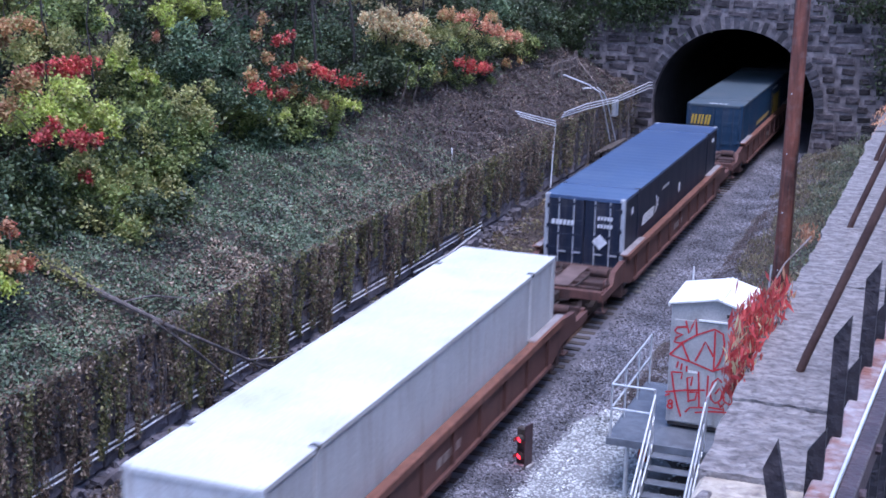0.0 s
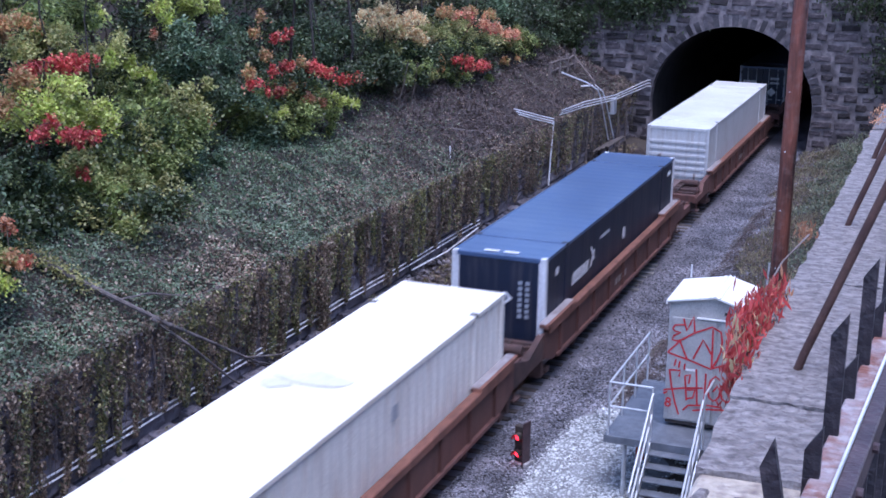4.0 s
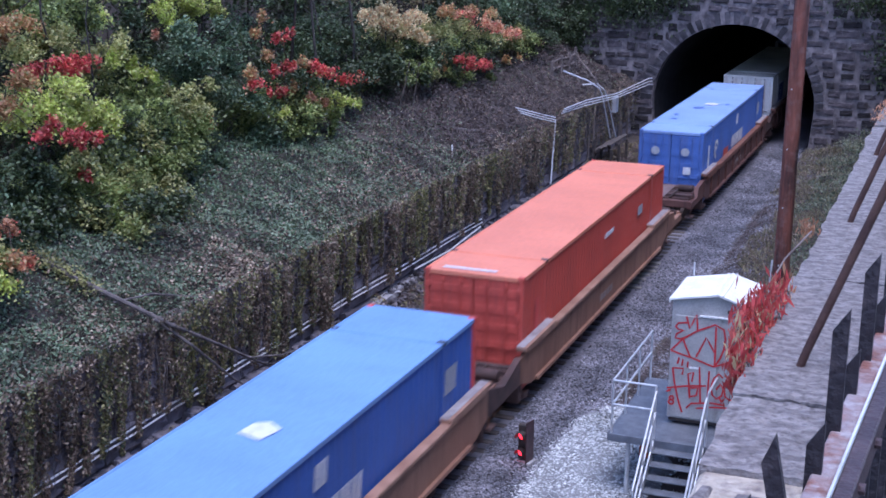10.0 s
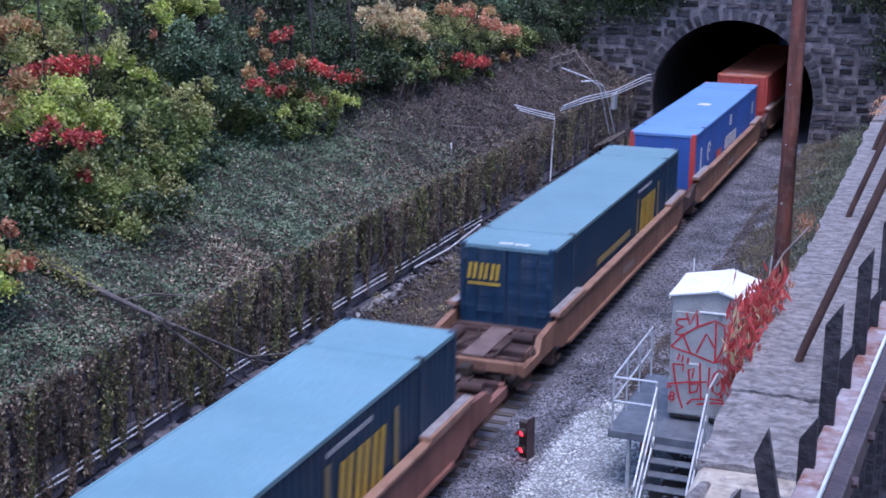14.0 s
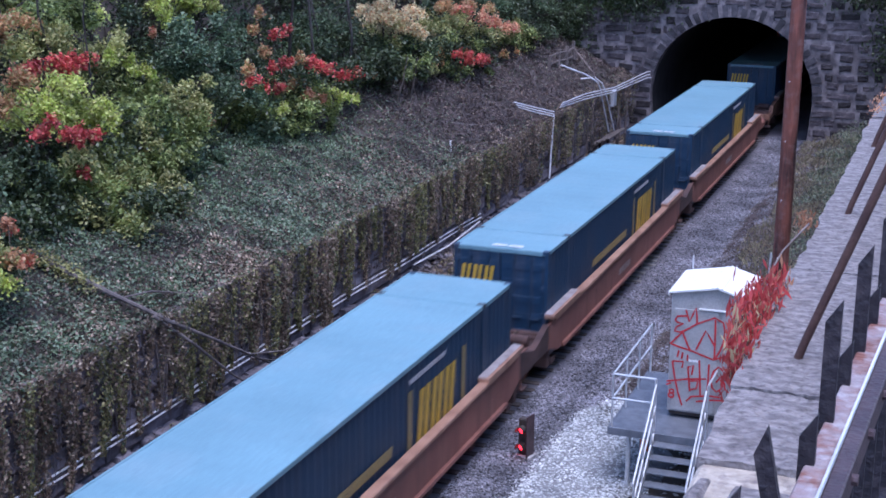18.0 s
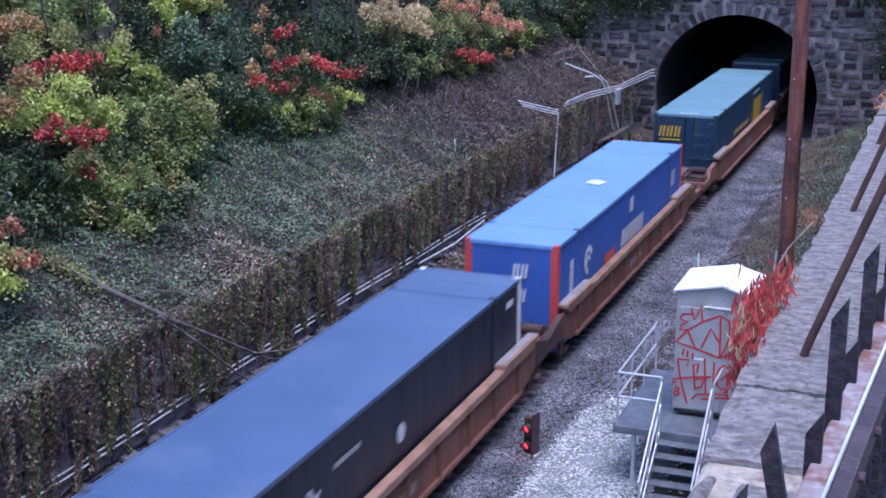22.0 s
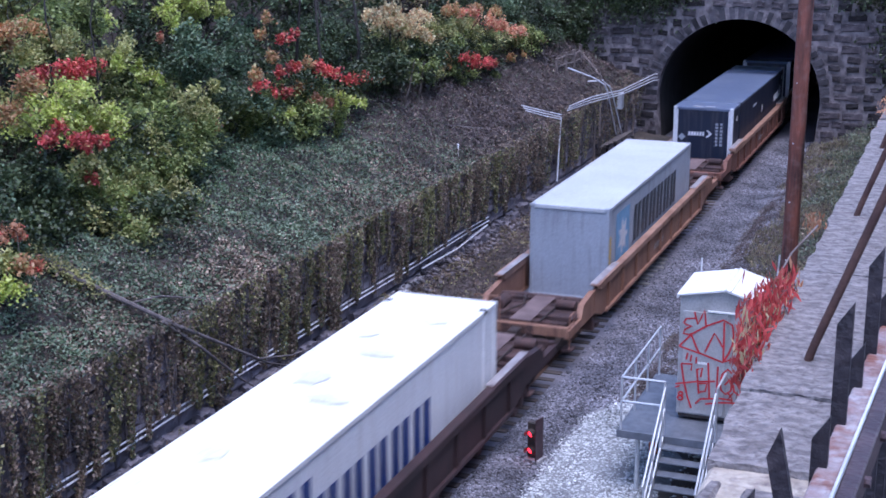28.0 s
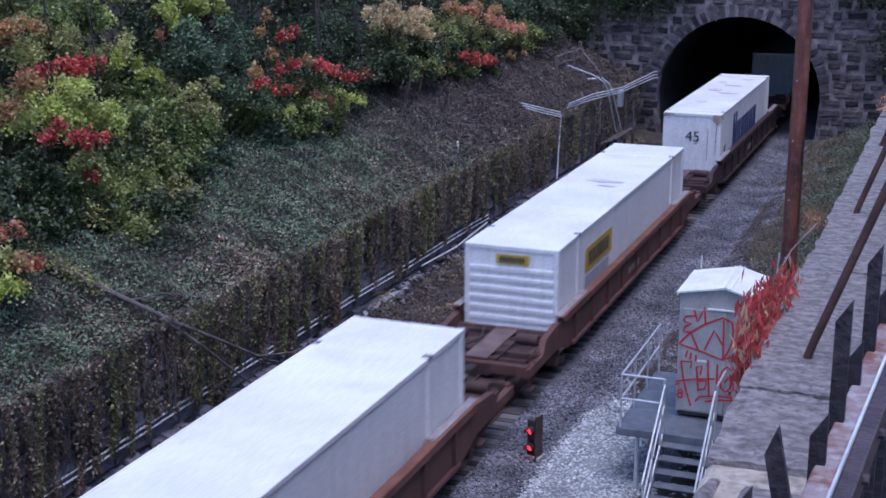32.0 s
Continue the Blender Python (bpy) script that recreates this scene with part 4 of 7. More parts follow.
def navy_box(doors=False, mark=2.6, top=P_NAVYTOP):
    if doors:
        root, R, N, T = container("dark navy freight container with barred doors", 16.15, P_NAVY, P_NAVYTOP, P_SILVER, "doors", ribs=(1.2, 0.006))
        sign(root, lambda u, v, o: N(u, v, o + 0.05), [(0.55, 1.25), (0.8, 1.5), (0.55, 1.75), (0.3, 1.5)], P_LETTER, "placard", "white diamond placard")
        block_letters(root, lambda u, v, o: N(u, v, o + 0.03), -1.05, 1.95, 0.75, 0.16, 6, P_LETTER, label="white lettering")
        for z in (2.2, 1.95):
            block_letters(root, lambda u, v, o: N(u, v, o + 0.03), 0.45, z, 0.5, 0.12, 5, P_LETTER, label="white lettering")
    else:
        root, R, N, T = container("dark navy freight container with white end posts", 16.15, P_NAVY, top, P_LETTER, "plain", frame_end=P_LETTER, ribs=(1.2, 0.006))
        block_letters(root, N, -0.62, 1.66, 0.72, 0.17, 6, P_LETTER, label="white lettering")
        sign(root, N, [(0.14, 1.6), (0.24, 1.6), (0.42, 1.76), (0.24, 1.92), (0.16, 1.92), (0.3, 1.76)], P_LETTER, "emblem", "white arrow emblem")
        sign(root, N, [(-0.9, 1.42), (-0.74, 1.58), (-0.9, 1.74), (-1.06, 1.58)], P_GREY, "placard", "grey diamond placard")
        for i in range(7):
            for u in (0.56, 0.76):
                sign(root, N, [(u, 1.25 + 0.15 * i), (u + 0.11, 1.25 + 0.15 * i), (u + 0.11, 1.35 + 0.15 * i), (u, 1.35 + 0.15 * i)], P_GREY, "marking", "small grey marking")
        for a, b in ((-0.5, -0.1), (0.05, 0.45)):
            sign(root, T, [(a, 0.25), (b, 0.25), (b, 0.42), (a, 0.42)], P_LETTER, "roof_marking", "white roof marking")
    block_letters(root, R, mark, 1.55, 1.7, 0.34, 6, P_LETTER, label="white slanted lettering", slant=0.25)
    sign(root, R, [(mark + 1.9, 1.6), (mark + 2.05, 1.6), (mark + 2.3, 1.9), (mark + 2.05, 2.2), (mark + 1.9, 2.2), (mark + 2.12, 1.9)], P_LETTER, "emblem", "white arrow emblem")
    sign(root, R, [(mark + 2.3, 1.75), (mark + 2.42, 1.75), (mark + 2.3, 1.9), (mark + 2.42, 2.05), (mark + 2.3, 2.05), (mark + 2.2, 1.9)], P_LETTER, "emblem", "white arrow emblem")
    sign(root, R, disc_pts(8.6, 1.75, 0.2, 8), P_LETTER, "emblem", "white round emblem")
    block_letters(root, R, 5.6, 2.2, 1.1, 0.1, 9, P_SILVER, label="small pale lettering")
    block_letters(root, R, 15.0, 2.4, 0.5, 0.15, 4, P_LETTER, label="white number marking")
    block_letters(root, R, 0.9, 2.25, 0.3, 0.2, 2, P_LETTER, label="white number marking")
    return root


def yellow_marked_box(top=P_BLUETOP):
    root, R, N, T = container("teal-blue freight container with yellow lettering", 16.15, P_BLUE, top, P_BLUE, "doors")
    block_letters(root, R, 10.1, 1.15, 2.2, 1.05, 3, P_YELLOW, label="large yellow letters", slant=0.18)
    for u in (9.6, 12.7):
        sign(root, R, [(u, 0.95), (u + 0.17, 0.95), (u + 0.22, 2.35), (u + 0.05, 2.35)], P_DULLYELLOW, "marking", "yellow upright bar")
    block_letters(root, R, 4.6, 1.35, 4.2, 0.21, 18, P_DULLYELLOW, label="yellow lettering", slant=0.2)
    block_letters(root, R, 9.7, 2.5, 2.0, 0.1, 12, P_SILVER, label="small pale lettering")
    block_letters(root, lambda u, v, o: N(u, v, o + 0.045), -1.08, 1.95, 0.95, 0.45, 3, P_YELLOW, label="yellow letters", slant=0.15)
    sign(root, lambda u, v, o: N(u, v, o + 0.045), [(-1.05, 1.8), (-0.15, 1.8), (-0.15, 1.87), (-1.05, 1.87)], P_YELLOW, "marking", "thin yellow line")
    sign(root, lambda u, v, o: N(u, v, o + 0.045), [(0.2, 0.35), (0.7, 0.35), (0.7, 0.6), (0.2, 0.6)], P_SILVER, "placard", "pale plate")
    for a in (-0.3, 0.15):
        sign(root, T, [(a, 0.2), (a + 0.38, 0.2), (a + 0.38, 0.36), (a, 0.36)], P_LETTER, "roof_marking", "pale roof marking")
    return root


def bright_blue_box(orange_posts):
    if orange_posts:
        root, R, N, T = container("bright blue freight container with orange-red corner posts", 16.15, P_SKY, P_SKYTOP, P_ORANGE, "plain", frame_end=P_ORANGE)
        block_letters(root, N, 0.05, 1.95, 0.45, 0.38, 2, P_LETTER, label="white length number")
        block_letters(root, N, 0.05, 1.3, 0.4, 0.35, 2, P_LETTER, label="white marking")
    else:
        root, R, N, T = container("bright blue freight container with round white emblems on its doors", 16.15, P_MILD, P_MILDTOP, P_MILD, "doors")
        scuffs(root, T, ((-0.25, 7.0, 0.28, 0.3), (-0.75, 4.6, 0.15, 0.2), (-0.6, 3.4, 0.16, 0.2), (0.75, 8.6, 0.14, 0.2), (-0.8, 13.4, 0.12, 0.2)), P_BLUESPOT, "darker blue spot")
        for u in (-0.6, 0.6):
            sign(root, lambda u_, v, o: N(u_, v, o + 0.045), disc_pts(u, 2.1, 0.17, 10), P_SILVER, "emblem", "round pale emblem")
        sign(root, lambda u, v, o: N(u, v, o + 0.045), [(0.55, 1.2), (0.85, 1.2), (0.85, 1.5), (0.55, 1.5)], P_LETTER, "placard")
        sign(root, lambda u, v, o: N(u, v, o + 0.045), [(-0.95, 0.6), (-0.45, 0.6), (-0.45, 0.95), (-0.95, 0.95)], P_LETTER, "placard")
    for r0, v0 in ((0.42, 1.78), (0.26, 1.66)):
        arc = [(3.1 + r0 * math.cos(a), v0 + r0 * math.sin(a)) for a in (math.radians(20 + 25 * i) for i in range(11))]
        arc += [(3.1 + 0.6 * r0 * math.cos(a), v0 + 0.6 * r0 * math.sin(a)) for a in (math.radians(270 - 25 * i) for i in range(11))]
        sign(root, R, arc, P_LETTER, "emblem", "white swirl emblem")
    sign(root, R, [(4.9, 1.0), (6.1, 1.0), (6.2, 1.45), (5.0, 1.45)], P_RED, "marking", "faded red block")
    block_letters(root, R, 7.0, 1.2, 3.0, 0.52, 6, P_LETTER, label="white lettering", slant=0.15)
    block_letters(root, R, 8.0, 2.1, 0.5, 0.45, 2, P_LETTER, label="white marking")
    block_letters(root, R, 1.2, 1.0, 0.35, 1.2, 2, P_LETTER, label="white marking", slant=0)
    block_letters(root, R, 14.2, 1.7, 0.7, 0.55, 3, P_SILVER, label="pale marking")
    sign(root, T, [(-0.2, 8.1), (0.3, 7.95), (0.42, 8.5), (0.1, 8.75), (-0.15, 8.6)], P_LETTER, "roof_patch", "white patch on the roof")
    return root


def white_box(kind):
    length = 16.15
    if kind in ("plain", "bright"):
        side, top = (P_PALE, P_PALETOP) if kind == "plain" else (P_WHITE, P_WHITETOP)
        root, R, N, T = container("pale grey-white freight container with a ribbed end" if kind == "plain" else "bright white freight container with a ribbed end", length, side, top, side, "ribbed", ribs=(0.9, 0.01))
        sign(root, lambda u, v, o: N(u, v, o + 0.02), [(-0.78, 0.55), (-0.64, 0.5), (-0.6, 1.2), (-0.66, 1.75), (-0.8, 1.7)], P_STAIN, "smear", "dark scuffed smear")
        sign(root, lambda u, v, o: N(u, v, o + 0.02), [(0.72, 0.35), (0.82, 0.35), (0.8, 1.0), (0.74, 1.05)], P_STAIN, "smear", "dark scuffed smear")
        sign(root, lambda u, v, o: N(u, v, o + 0.02), [(-0.5, 1.1), (-0.3, 1.05), (-0.36, 1.35), (-0.5, 1.4)], P_SILVER, "smear", "grey scuff")
    elif kind == "blue":
        root, R, N, T = container("weathered white freight container with blue lettering", length, P_CREAM, P_CREAMTOP, P_STAIN, "doors", ribs=(0.4, 0.02), frame_end=P_CREAM)
        scuffs(root, T, ((-0.1, 8.9, 0.9, 0.5), (-0.7, 8.4, 0.4, 0.3), (0.75, 2.0, 0.4, 0.08), (-0.7, 2.05, 0.35, 0.06)))
        for pts in ([(0.5, 0.3), (0.62, 0.3), (0.6, 1.1), (0.53, 1.2)], [(0.2, 0.2), (0.5, 0.2), (0.45, 0.42), (0.25, 0.45)], [(0.85, 0.25), (1.05, 0.25), (1.0, 0.6), (0.9, 0.55)]):
            sign(root, lambda u, v, o: N(u, v, o + 0.045), pts, P_RUSTSTAIN, "rust_stain", "brown rust stain")
        block_letters(root, R, 2.3, 1.3, 1.9, 0.95, 3, P_INKBLUE, label="large blue letters", slant=0.15)
        block_letters(root, R, 2.3, 0.98, 1.6, 0.14, 10, P_INKBLUE, label="small blue lettering")
        block_letters(root, lambda u, v, o: N(u, v, o + 0.045), -1.0, 2.05, 0.85, 0.36, 3, P_INK, label="dark blue letters", slant=0.15)
        sign(root, R, [(1.7, 0.5), (2.0, 0.5), (2.0, 0.85), (1.7, 0.85)], P_DARK, "placard")
        sign(root, R, [(9.3, 2.1), (9.6, 2.1), (9.6, 2.4), (9.3, 2.4)], P_SILVER, "placard")
    else:
        root, R, N, T = container("clean white freight container with yellow and grey signs", length, P_WHITE, P_WHITETOP, P_WHITE, "ribbed", ribs=(0.9, 0.01))
        scuffs(root, T, ((0.1, 9.2, 0.7, 0.3), (0.4, 8.5, 0.4, 0.12)))
        sign(root, R, [(2.7, 1.62), (5.6, 1.62), (5.6, 2.3), (2.7, 2.3)], P_YELLOW, "panel", "yellow sign panel")
        block_letters(root, lambda u, v, o: R(u, v, o + 0.008), 3.0, 1.76, 2.3, 0.4, 6, P_INK, label="black lettering", slant=0)
        sign(root, R, [(2.7, 0.95), (5.3, 0.95), (5.3, 1.5), (2.7, 1.5)], P_SILVER, "panel", "grey sign panel")
        sign(root, lambda u, v, o: N(u, v, o + 0.02), [(-0.4, 2.42), (0.5, 2.42), (0.5, 2.68), (-0.4, 2.68)], P_YELLOW, "panel", "yellow sign panel")
        block_letters(root, lambda u, v, o: N(u, v, o + 0.03), -0.3, 2.47, 0.7, 0.15, 8, P_INK, label="black lettering", slant=0)
    return root


def red_box():
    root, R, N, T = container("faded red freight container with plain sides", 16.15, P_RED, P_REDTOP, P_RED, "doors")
    sign(root, R, [(1.0, 0.9), (1.3, 0.9), (1.3, 2.1), (1.0, 2.1)], P_ORANGE, "marking", "pale upright marking")
    block_letters(root, R, 8.0, 2.1, 1.1, 0.14, 8, P_LETTER, label="small white lettering")
    sign(root, R, [(12.3, 1.9), (12.9, 1.9), (12.9, 2.2), (12.3, 2.2)], P_SILVER, "placard", "pale plate")
    sign(root, T, [(-0.9, 0.25), (0.5, 0.25), (0.5, 0.4), (-0.9, 0.4)], P_LETTER, "roof_marking", "pale roof marking")
    return root


def grey_box():
    root, R, N, T = container("pale grey freight container with dark lettering", 12.19, P_GREY, P_GREYTOP, P_GREY, "plain", width=2.44)
    sign(root, R, [(0.9, 0.9), (2.6, 0.9), (2.6, 2.55), (0.9, 2.55)], P_LIGHTBLUE, "panel", "light blue square panel")
    star = []
    for i in range(14):
        a, r = 2 * math.pi * i / 14, (0.62 if i % 2 == 0 else 0.3)
        star.append((1.75 + r * math.cos(a), 1.72 + r * math.sin(a)))
    sign(root, lambda u, v, o: R(u, v, o + 0.008), star, P_LETTER, "emblem", "white star emblem")
    block_letters(root, R, 3.2, 1.2, 6.6, 1.15, 6, P_INK, label="large dark letters", slant=0.1)
    sign(root, R, [(0.15, 0.3), (0.3, 0.3), (0.3, 2.0), (0.15, 2.0)], P_YELLOW, "marking", "yellow edge marking")
    return root


def short_white_box():
    root, R, N, T = container("white freight container with large blue letters", 13.72, P_WHITE, P_WHITETOP, P_WHITE, "plain", width=2.44, ribs=(1.2, 0.008))
    block_letters(root, R, 3.2, 0.95, 6.6, 1.1, 6, P_INKBLUE, label="large blue letters", slant=0)
    sign(root, R, [(3.2, 2.04), (3.5, 2.04), (3.5, 2.5), (3.2, 2.5)], P_INKBLUE, "marking", "tall blue letter stem")
    sign(root, R, [(3.8, 2.04), (4.1, 2.04), (4.1, 2.5), (3.8, 2.5)], P_INKBLUE, "marking", "tall blue letter stem")
    scuffs(root, T, ((-0.3, 3.6, 0.35, 0.4), (0.35, 6.6, 0.5, 0.3), (-0.4, 7.6, 0.4, 0.6), (0.2, 9.4, 0.5, 0.25), (-0.6, 10.6, 0.3, 0.4), (0.5, 11.8, 0.35, 0.25)))
    for pts in ([(0.92, 2.62), (1.2, 2.5), (1.21, 2.86), (0.86, 2.87)], [(-1.2, 2.7), (-1.05, 2.78), (-0.7, 2.85), (-1.2, 2.87)], [(0.66, 0.9), (0.69, 0.9), (0.7, 2.3), (0.67, 2.3)], [(1.0, 1.2), (1.03, 1.2), (1.06, 2.5), (1.02, 2.5)]):
        sign(root, N, pts, P_RUSTSTAIN, "rust_stain", "brown rust stain")
    for pts in ([(0.02, 2.55), (0.2, 2.7), (0.55, 2.85), (0.02, 2.87)], [(0.5, 0.9), (0.54, 0.9), (0.56, 2.8), (0.51, 2.8)]):
        sign(root, R, pts, P_RUSTSTAIN, "rust_stain", "brown rust stain")
    sign(root, R, [(0.9, 1.2), (1.25, 1.2), (1.25, 1.45), (1.0, 1.5)], P_DARK, "placard", "black placard")
    cu = bpy.data.curves.new("number", "FONT")
    cu.body, cu.size, cu.extrude, cu.align_x = "45", 0.62, 0.006, "CENTER"
    o = new("number", cu)
    o.data.materials.append(P_INK)
    o.parent = root
    o.matrix_basis = pose(0.05, -6.86 - 0.012, 1.72, 90, 0, 0)
    tagged(o, "black length number")
    return root


def well_car(units, paint_m, label, stakes=True):
    """A skeleton well car: a deep trough for each unit between end platforms on trucks. Origin: middle, rail level."""
    root = empty("well_car", label=label, category="rail car")
    hw, wl = 1.47, 8.45
    rise = 0.09 if len(units) > 1 else 0.02
    for c in units:
        for sx in (-1, 1):
            xo, xi = sx * hw, sx * (hw - 0.09)
            lo, hi, e, inset = 0.5, 1.45, 1.40, 0.35
            poly = [(c - wl, lo + 0.25), (c - wl + 0.8, lo), (c + wl - 0.8, lo), (c + wl, lo + 0.25), (c + wl, e), (c + wl - inset + 0.2, e), (c + wl - inset, hi), (c - wl + inset, hi), (c - wl + inset - 0.2, e), (c - wl, e)]
            bm = prism(bmesh.new(), poly, "x", min(xo, xi), max(xo, xi))
            s = part("side_wall", bm, paint_m, root)
            part("top_chord", boxes((min(sx * 1.33, sx * 1.56), max(sx * 1.33, sx * 1.56), c - wl + 0.3, c + wl - 0.3, 1.36 if stakes else 1.45, 1.56), bevel=0.02), CHORD[paint_m.name], s, "top chord in its lit tone")
            for sy in (-1, 1):
                y = c + sy * (wl - 1.35)
                part("end_ledge", boxes((min(sx * 1.31, sx * 1.57), max(sx * 1.31, sx * 1.57), y - 1.3, y + 1.3, 1.54, 1.562 + rise), bevel=0.012), CHORD[paint_m.name], s)
                part("ledge_plate", boxes((min(sx * 1.30, sx * 1.50), max(sx * 1.30, sx * 1.50), y - 1.28, y + 1.28, 1.55 + rise, 1.574 + rise)), M_LEDGE, s, "pale grey worn tread plate")
            part("bottom_chord", boxes((min(sx * 1.36, sx * 1.55), max(sx * 1.36, sx * 1.55), c - wl + 1.2, c + wl - 1.2, 0.46, 0.58), bevel=0.02), paint_m, s)
            for i in range(9 if stakes else 0):
                y = c - 7.0 + 1.75 * i
                part("stake", boxes((min(sx * hw, sx * (hw + 0.07)), max(sx * hw, sx * (hw + 0.07)), y - 0.06, y + 0.06, 0.58, 1.45), bevel=0.01), paint_m, s)
            if sx > 0:
                block_letters(s, lambda u, v, o: (hw + o + 0.004, c + u, v), -0.9, 0.8, 1.5, 0.2, 4, P_FADED, label="faded reporting mark")
        for i in range(7):
            y = c - 7.8 + 2.6 * i
            part("cross_member", boxes((-1.41, 1.41, y - 0.16, y + 0.16, 0.18, 0.33), bevel=0.01), M_DECKRUST, root)
        part("well_floor", boxes((-0.35, 0.35, c - 8.2, c + 8.2, 0.2, 0.3)), M_DECKRUST, root)
        for sy in (-1, 1):
            y = c + sy * (wl - 0.15)
            part("bulkhead", boxes((-1.41, 1.41, y - 0.1, y + 0.1, 0.2, 1.1), bevel=0.02), M_DECKRUST, root)
    ends = sorted([(c + sy * wl, sy) for c in units for sy in (-1, 1)])
    mids = [(units[i] + units[i + 1]) / 2 for i in range(len(units) - 1)]
    first, last = ends[0][0], ends[-1][0]
    trucks = [first - 1.25] + mids + [last + 1.25]
    e_top = 1.42
    def platform(y0, y1, out):
        bm = boxes((-0.45, 0.45, y0, y1, 0.72, 1.02))
        p = part("centre_sill", bm, M_DECKRUST, root)
        part("deck_plate", boxes((-1.35, 1.35, (y0 + y1) / 2 - 0.55, (y0 + y1) / 2 + 0.55, 1.02, 1.10), bevel=0.02), M_DECKRUST, root)
        for k in range(5):
            y = y0 + 0.25 + k * (y1 - y0 - 0.5) / 4
            part("deck_rib", boxes((-1.3, 1.3, y - 0.05, y + 0.05, 0.9, 1.125 + 0.012 * (k % 2)), bevel=0.012), M_DECKRUST, root)
        part("brake_pipe", bar([(0.62, y0 + 0.05, 1.16), (0.66, (y0 + y1) / 2, 1.2), (0.6, y1 - 0.05, 1.14)], 0.028), M_TRUCK, root)
        part("air_tank", cylinder(bmesh.new(), 0.14, 0.55, pose(0.95, (y0 + y1) / 2 + 0.2, 1.25, 0, 90, 0), 12), M_DECKRUST, root)
        part("slack_lever", bar([(-0.6, y0 + 0.2, 1.2), (-0.2, (y0 + y1) / 2, 1.24), (-0.5, y1 - 0.3, 1.18)], 0.03, 6), M_TRUCK, root)
        part("walkway", boxes((-0.25, 0.35, y0 + 0.1, y1 - 0.1, 1.105, 1.14), bevel=0.01), M_WALKWAY, root, "pale worn walkway plate")
        for sx in (-1, 1):
            hw0, hw1 = {-1: (0.98, e_top), 1: (e_top, 0.98), 0: (e_top, e_top)}[out]
            ym = (y0 + y1) / 2
            shape = {-1: [(ym - 0.1, 0.98), (ym + 0.15, 1.32)], 1: [(ym - 0.15, 1.32), (ym + 0.1, 0.98)], 0: [(ym, 1.1)]}[out][::-1]
            shape = [(y0 + 0.02, 0.74), (y1 - 0.02, 0.74), (y1 - 0.02, hw1), *shape, (y0 + 0.02, hw0)]
            sill = prism(bmesh.new(), shape, "x", min(sx * 1.3, sx * 1.46), max(sx * 1.3, sx * 1.46))
            part("side_sill", sill, paint_m if out else M_DECKRUST, root)
            part("brace_plate", prism(bmesh.new(), [(sx * 0.45, 0.72), (sx * 1.38, 0.80), (sx * 1.38, 1.04), (sx * 0.45, 1.0)], "y", (y0 + y1) / 2 - 0.35, (y0 + y1) / 2 + 0.35), M_DECKRUST, root)
            part("side_step", boxes((min(sx * 1.2, sx * 1.5), max(sx * 1.2, sx * 1.5), y0 + 0.15, y0 + 0.55, 0.35, 0.42), bevel=0.01), M_DECKRUST, root)
            part("grab_iron", bar([(sx * 1.42, y0 + 0.2, 0.4), (sx * 1.42, y0 + 0.2, 1.35), (sx * 1.42, y0 + 0.6, 1.35), (sx * 1.42, y0 + 0.6, 0.6)], 0.018), paint_m, root, "bent grab iron")
        part("brake_cylinder", cylinder(bmesh.new(), 0.17, 0.7, pose(-0.85, (y0 + y1) / 2, 1.22, 90, 0, 0), 12), M_DECKRUST, root)
    platform(first - 2.6, first, -1)
    platform(last, last + 2.6, 1)
    for m in mids:
        lo = max(e for e, s in ends if e < m)
        hi = min(e for e, s in ends if e > m)
        platform(lo, hi, 0)
    for y in (first - 2.6, last + 2.6):
        s = 1 if y > 0 else -1
        part("coupler", boxes((-0.14, 0.14, min(y, y + s * 0.42), max(y, y + s * 0.42), 0.72, 0.98), bevel=0.03), M_TRUCK, root)
        part("end_beam", boxes((-1.4, 1.4, min(y, y - s * 0.16), max(y, y - s * 0.16), 0.78, 1.06), bevel=0.02), paint_m, root)
        part("hand_rail", bar([(-1.2, y, 1.06), (-1.2, y, 1.75), (-0.5, y, 1.75), (-0.5, y, 1.06)], 0.02), M_WELL_TAN, root)
    for y in trucks:
        t = part("truck_bolster", boxes((-1.1, 1.1, y - 0.22, y + 0.22, 0.42, 0.66), bevel=0.03), M_TRUCK, root)
        for sx in (-1, 1):
            poly = [(y - 1.15, 0.5), (y - 0.7, 0.62), (y + 0.7, 0.62), (y + 1.15, 0.5), (y + 1.05, 0.34), (y + 0.45, 0.22), (y - 0.45, 0.22), (y - 1.05, 0.34)]
            part("side_frame", prism(bmesh.new(), poly, "x", min(sx * 0.95, sx * 1.1), max(sx * 0.95, sx * 1.1)), M_TRUCK, t)
        for sy in (-0.89, 0.89):
            part("axle", cylinder(bmesh.new(), 0.07, 1.9, pose(0, y + sy, 0.46, 0, 90, 0), 10), M_TRUCK, t)
            for sx in (-1, 1):
                bm = cylinder(bmesh.new(), 0.46, 0.11, pose(sx * 0.765, y + sy, 0.46, 0, 90, 0), 24)
                cylinder(bm, 0.49, 0.03, pose(sx * 0.71, y + sy, 0.46, 0, 90, 0), 24)
                part("wheel", bm, M_TRUCK, t, "dark steel wheel")
    return root


# makers share one built thing of each kind; near ends of the boxes in metres along the track at the start
MADE = {}
TRAIN = []


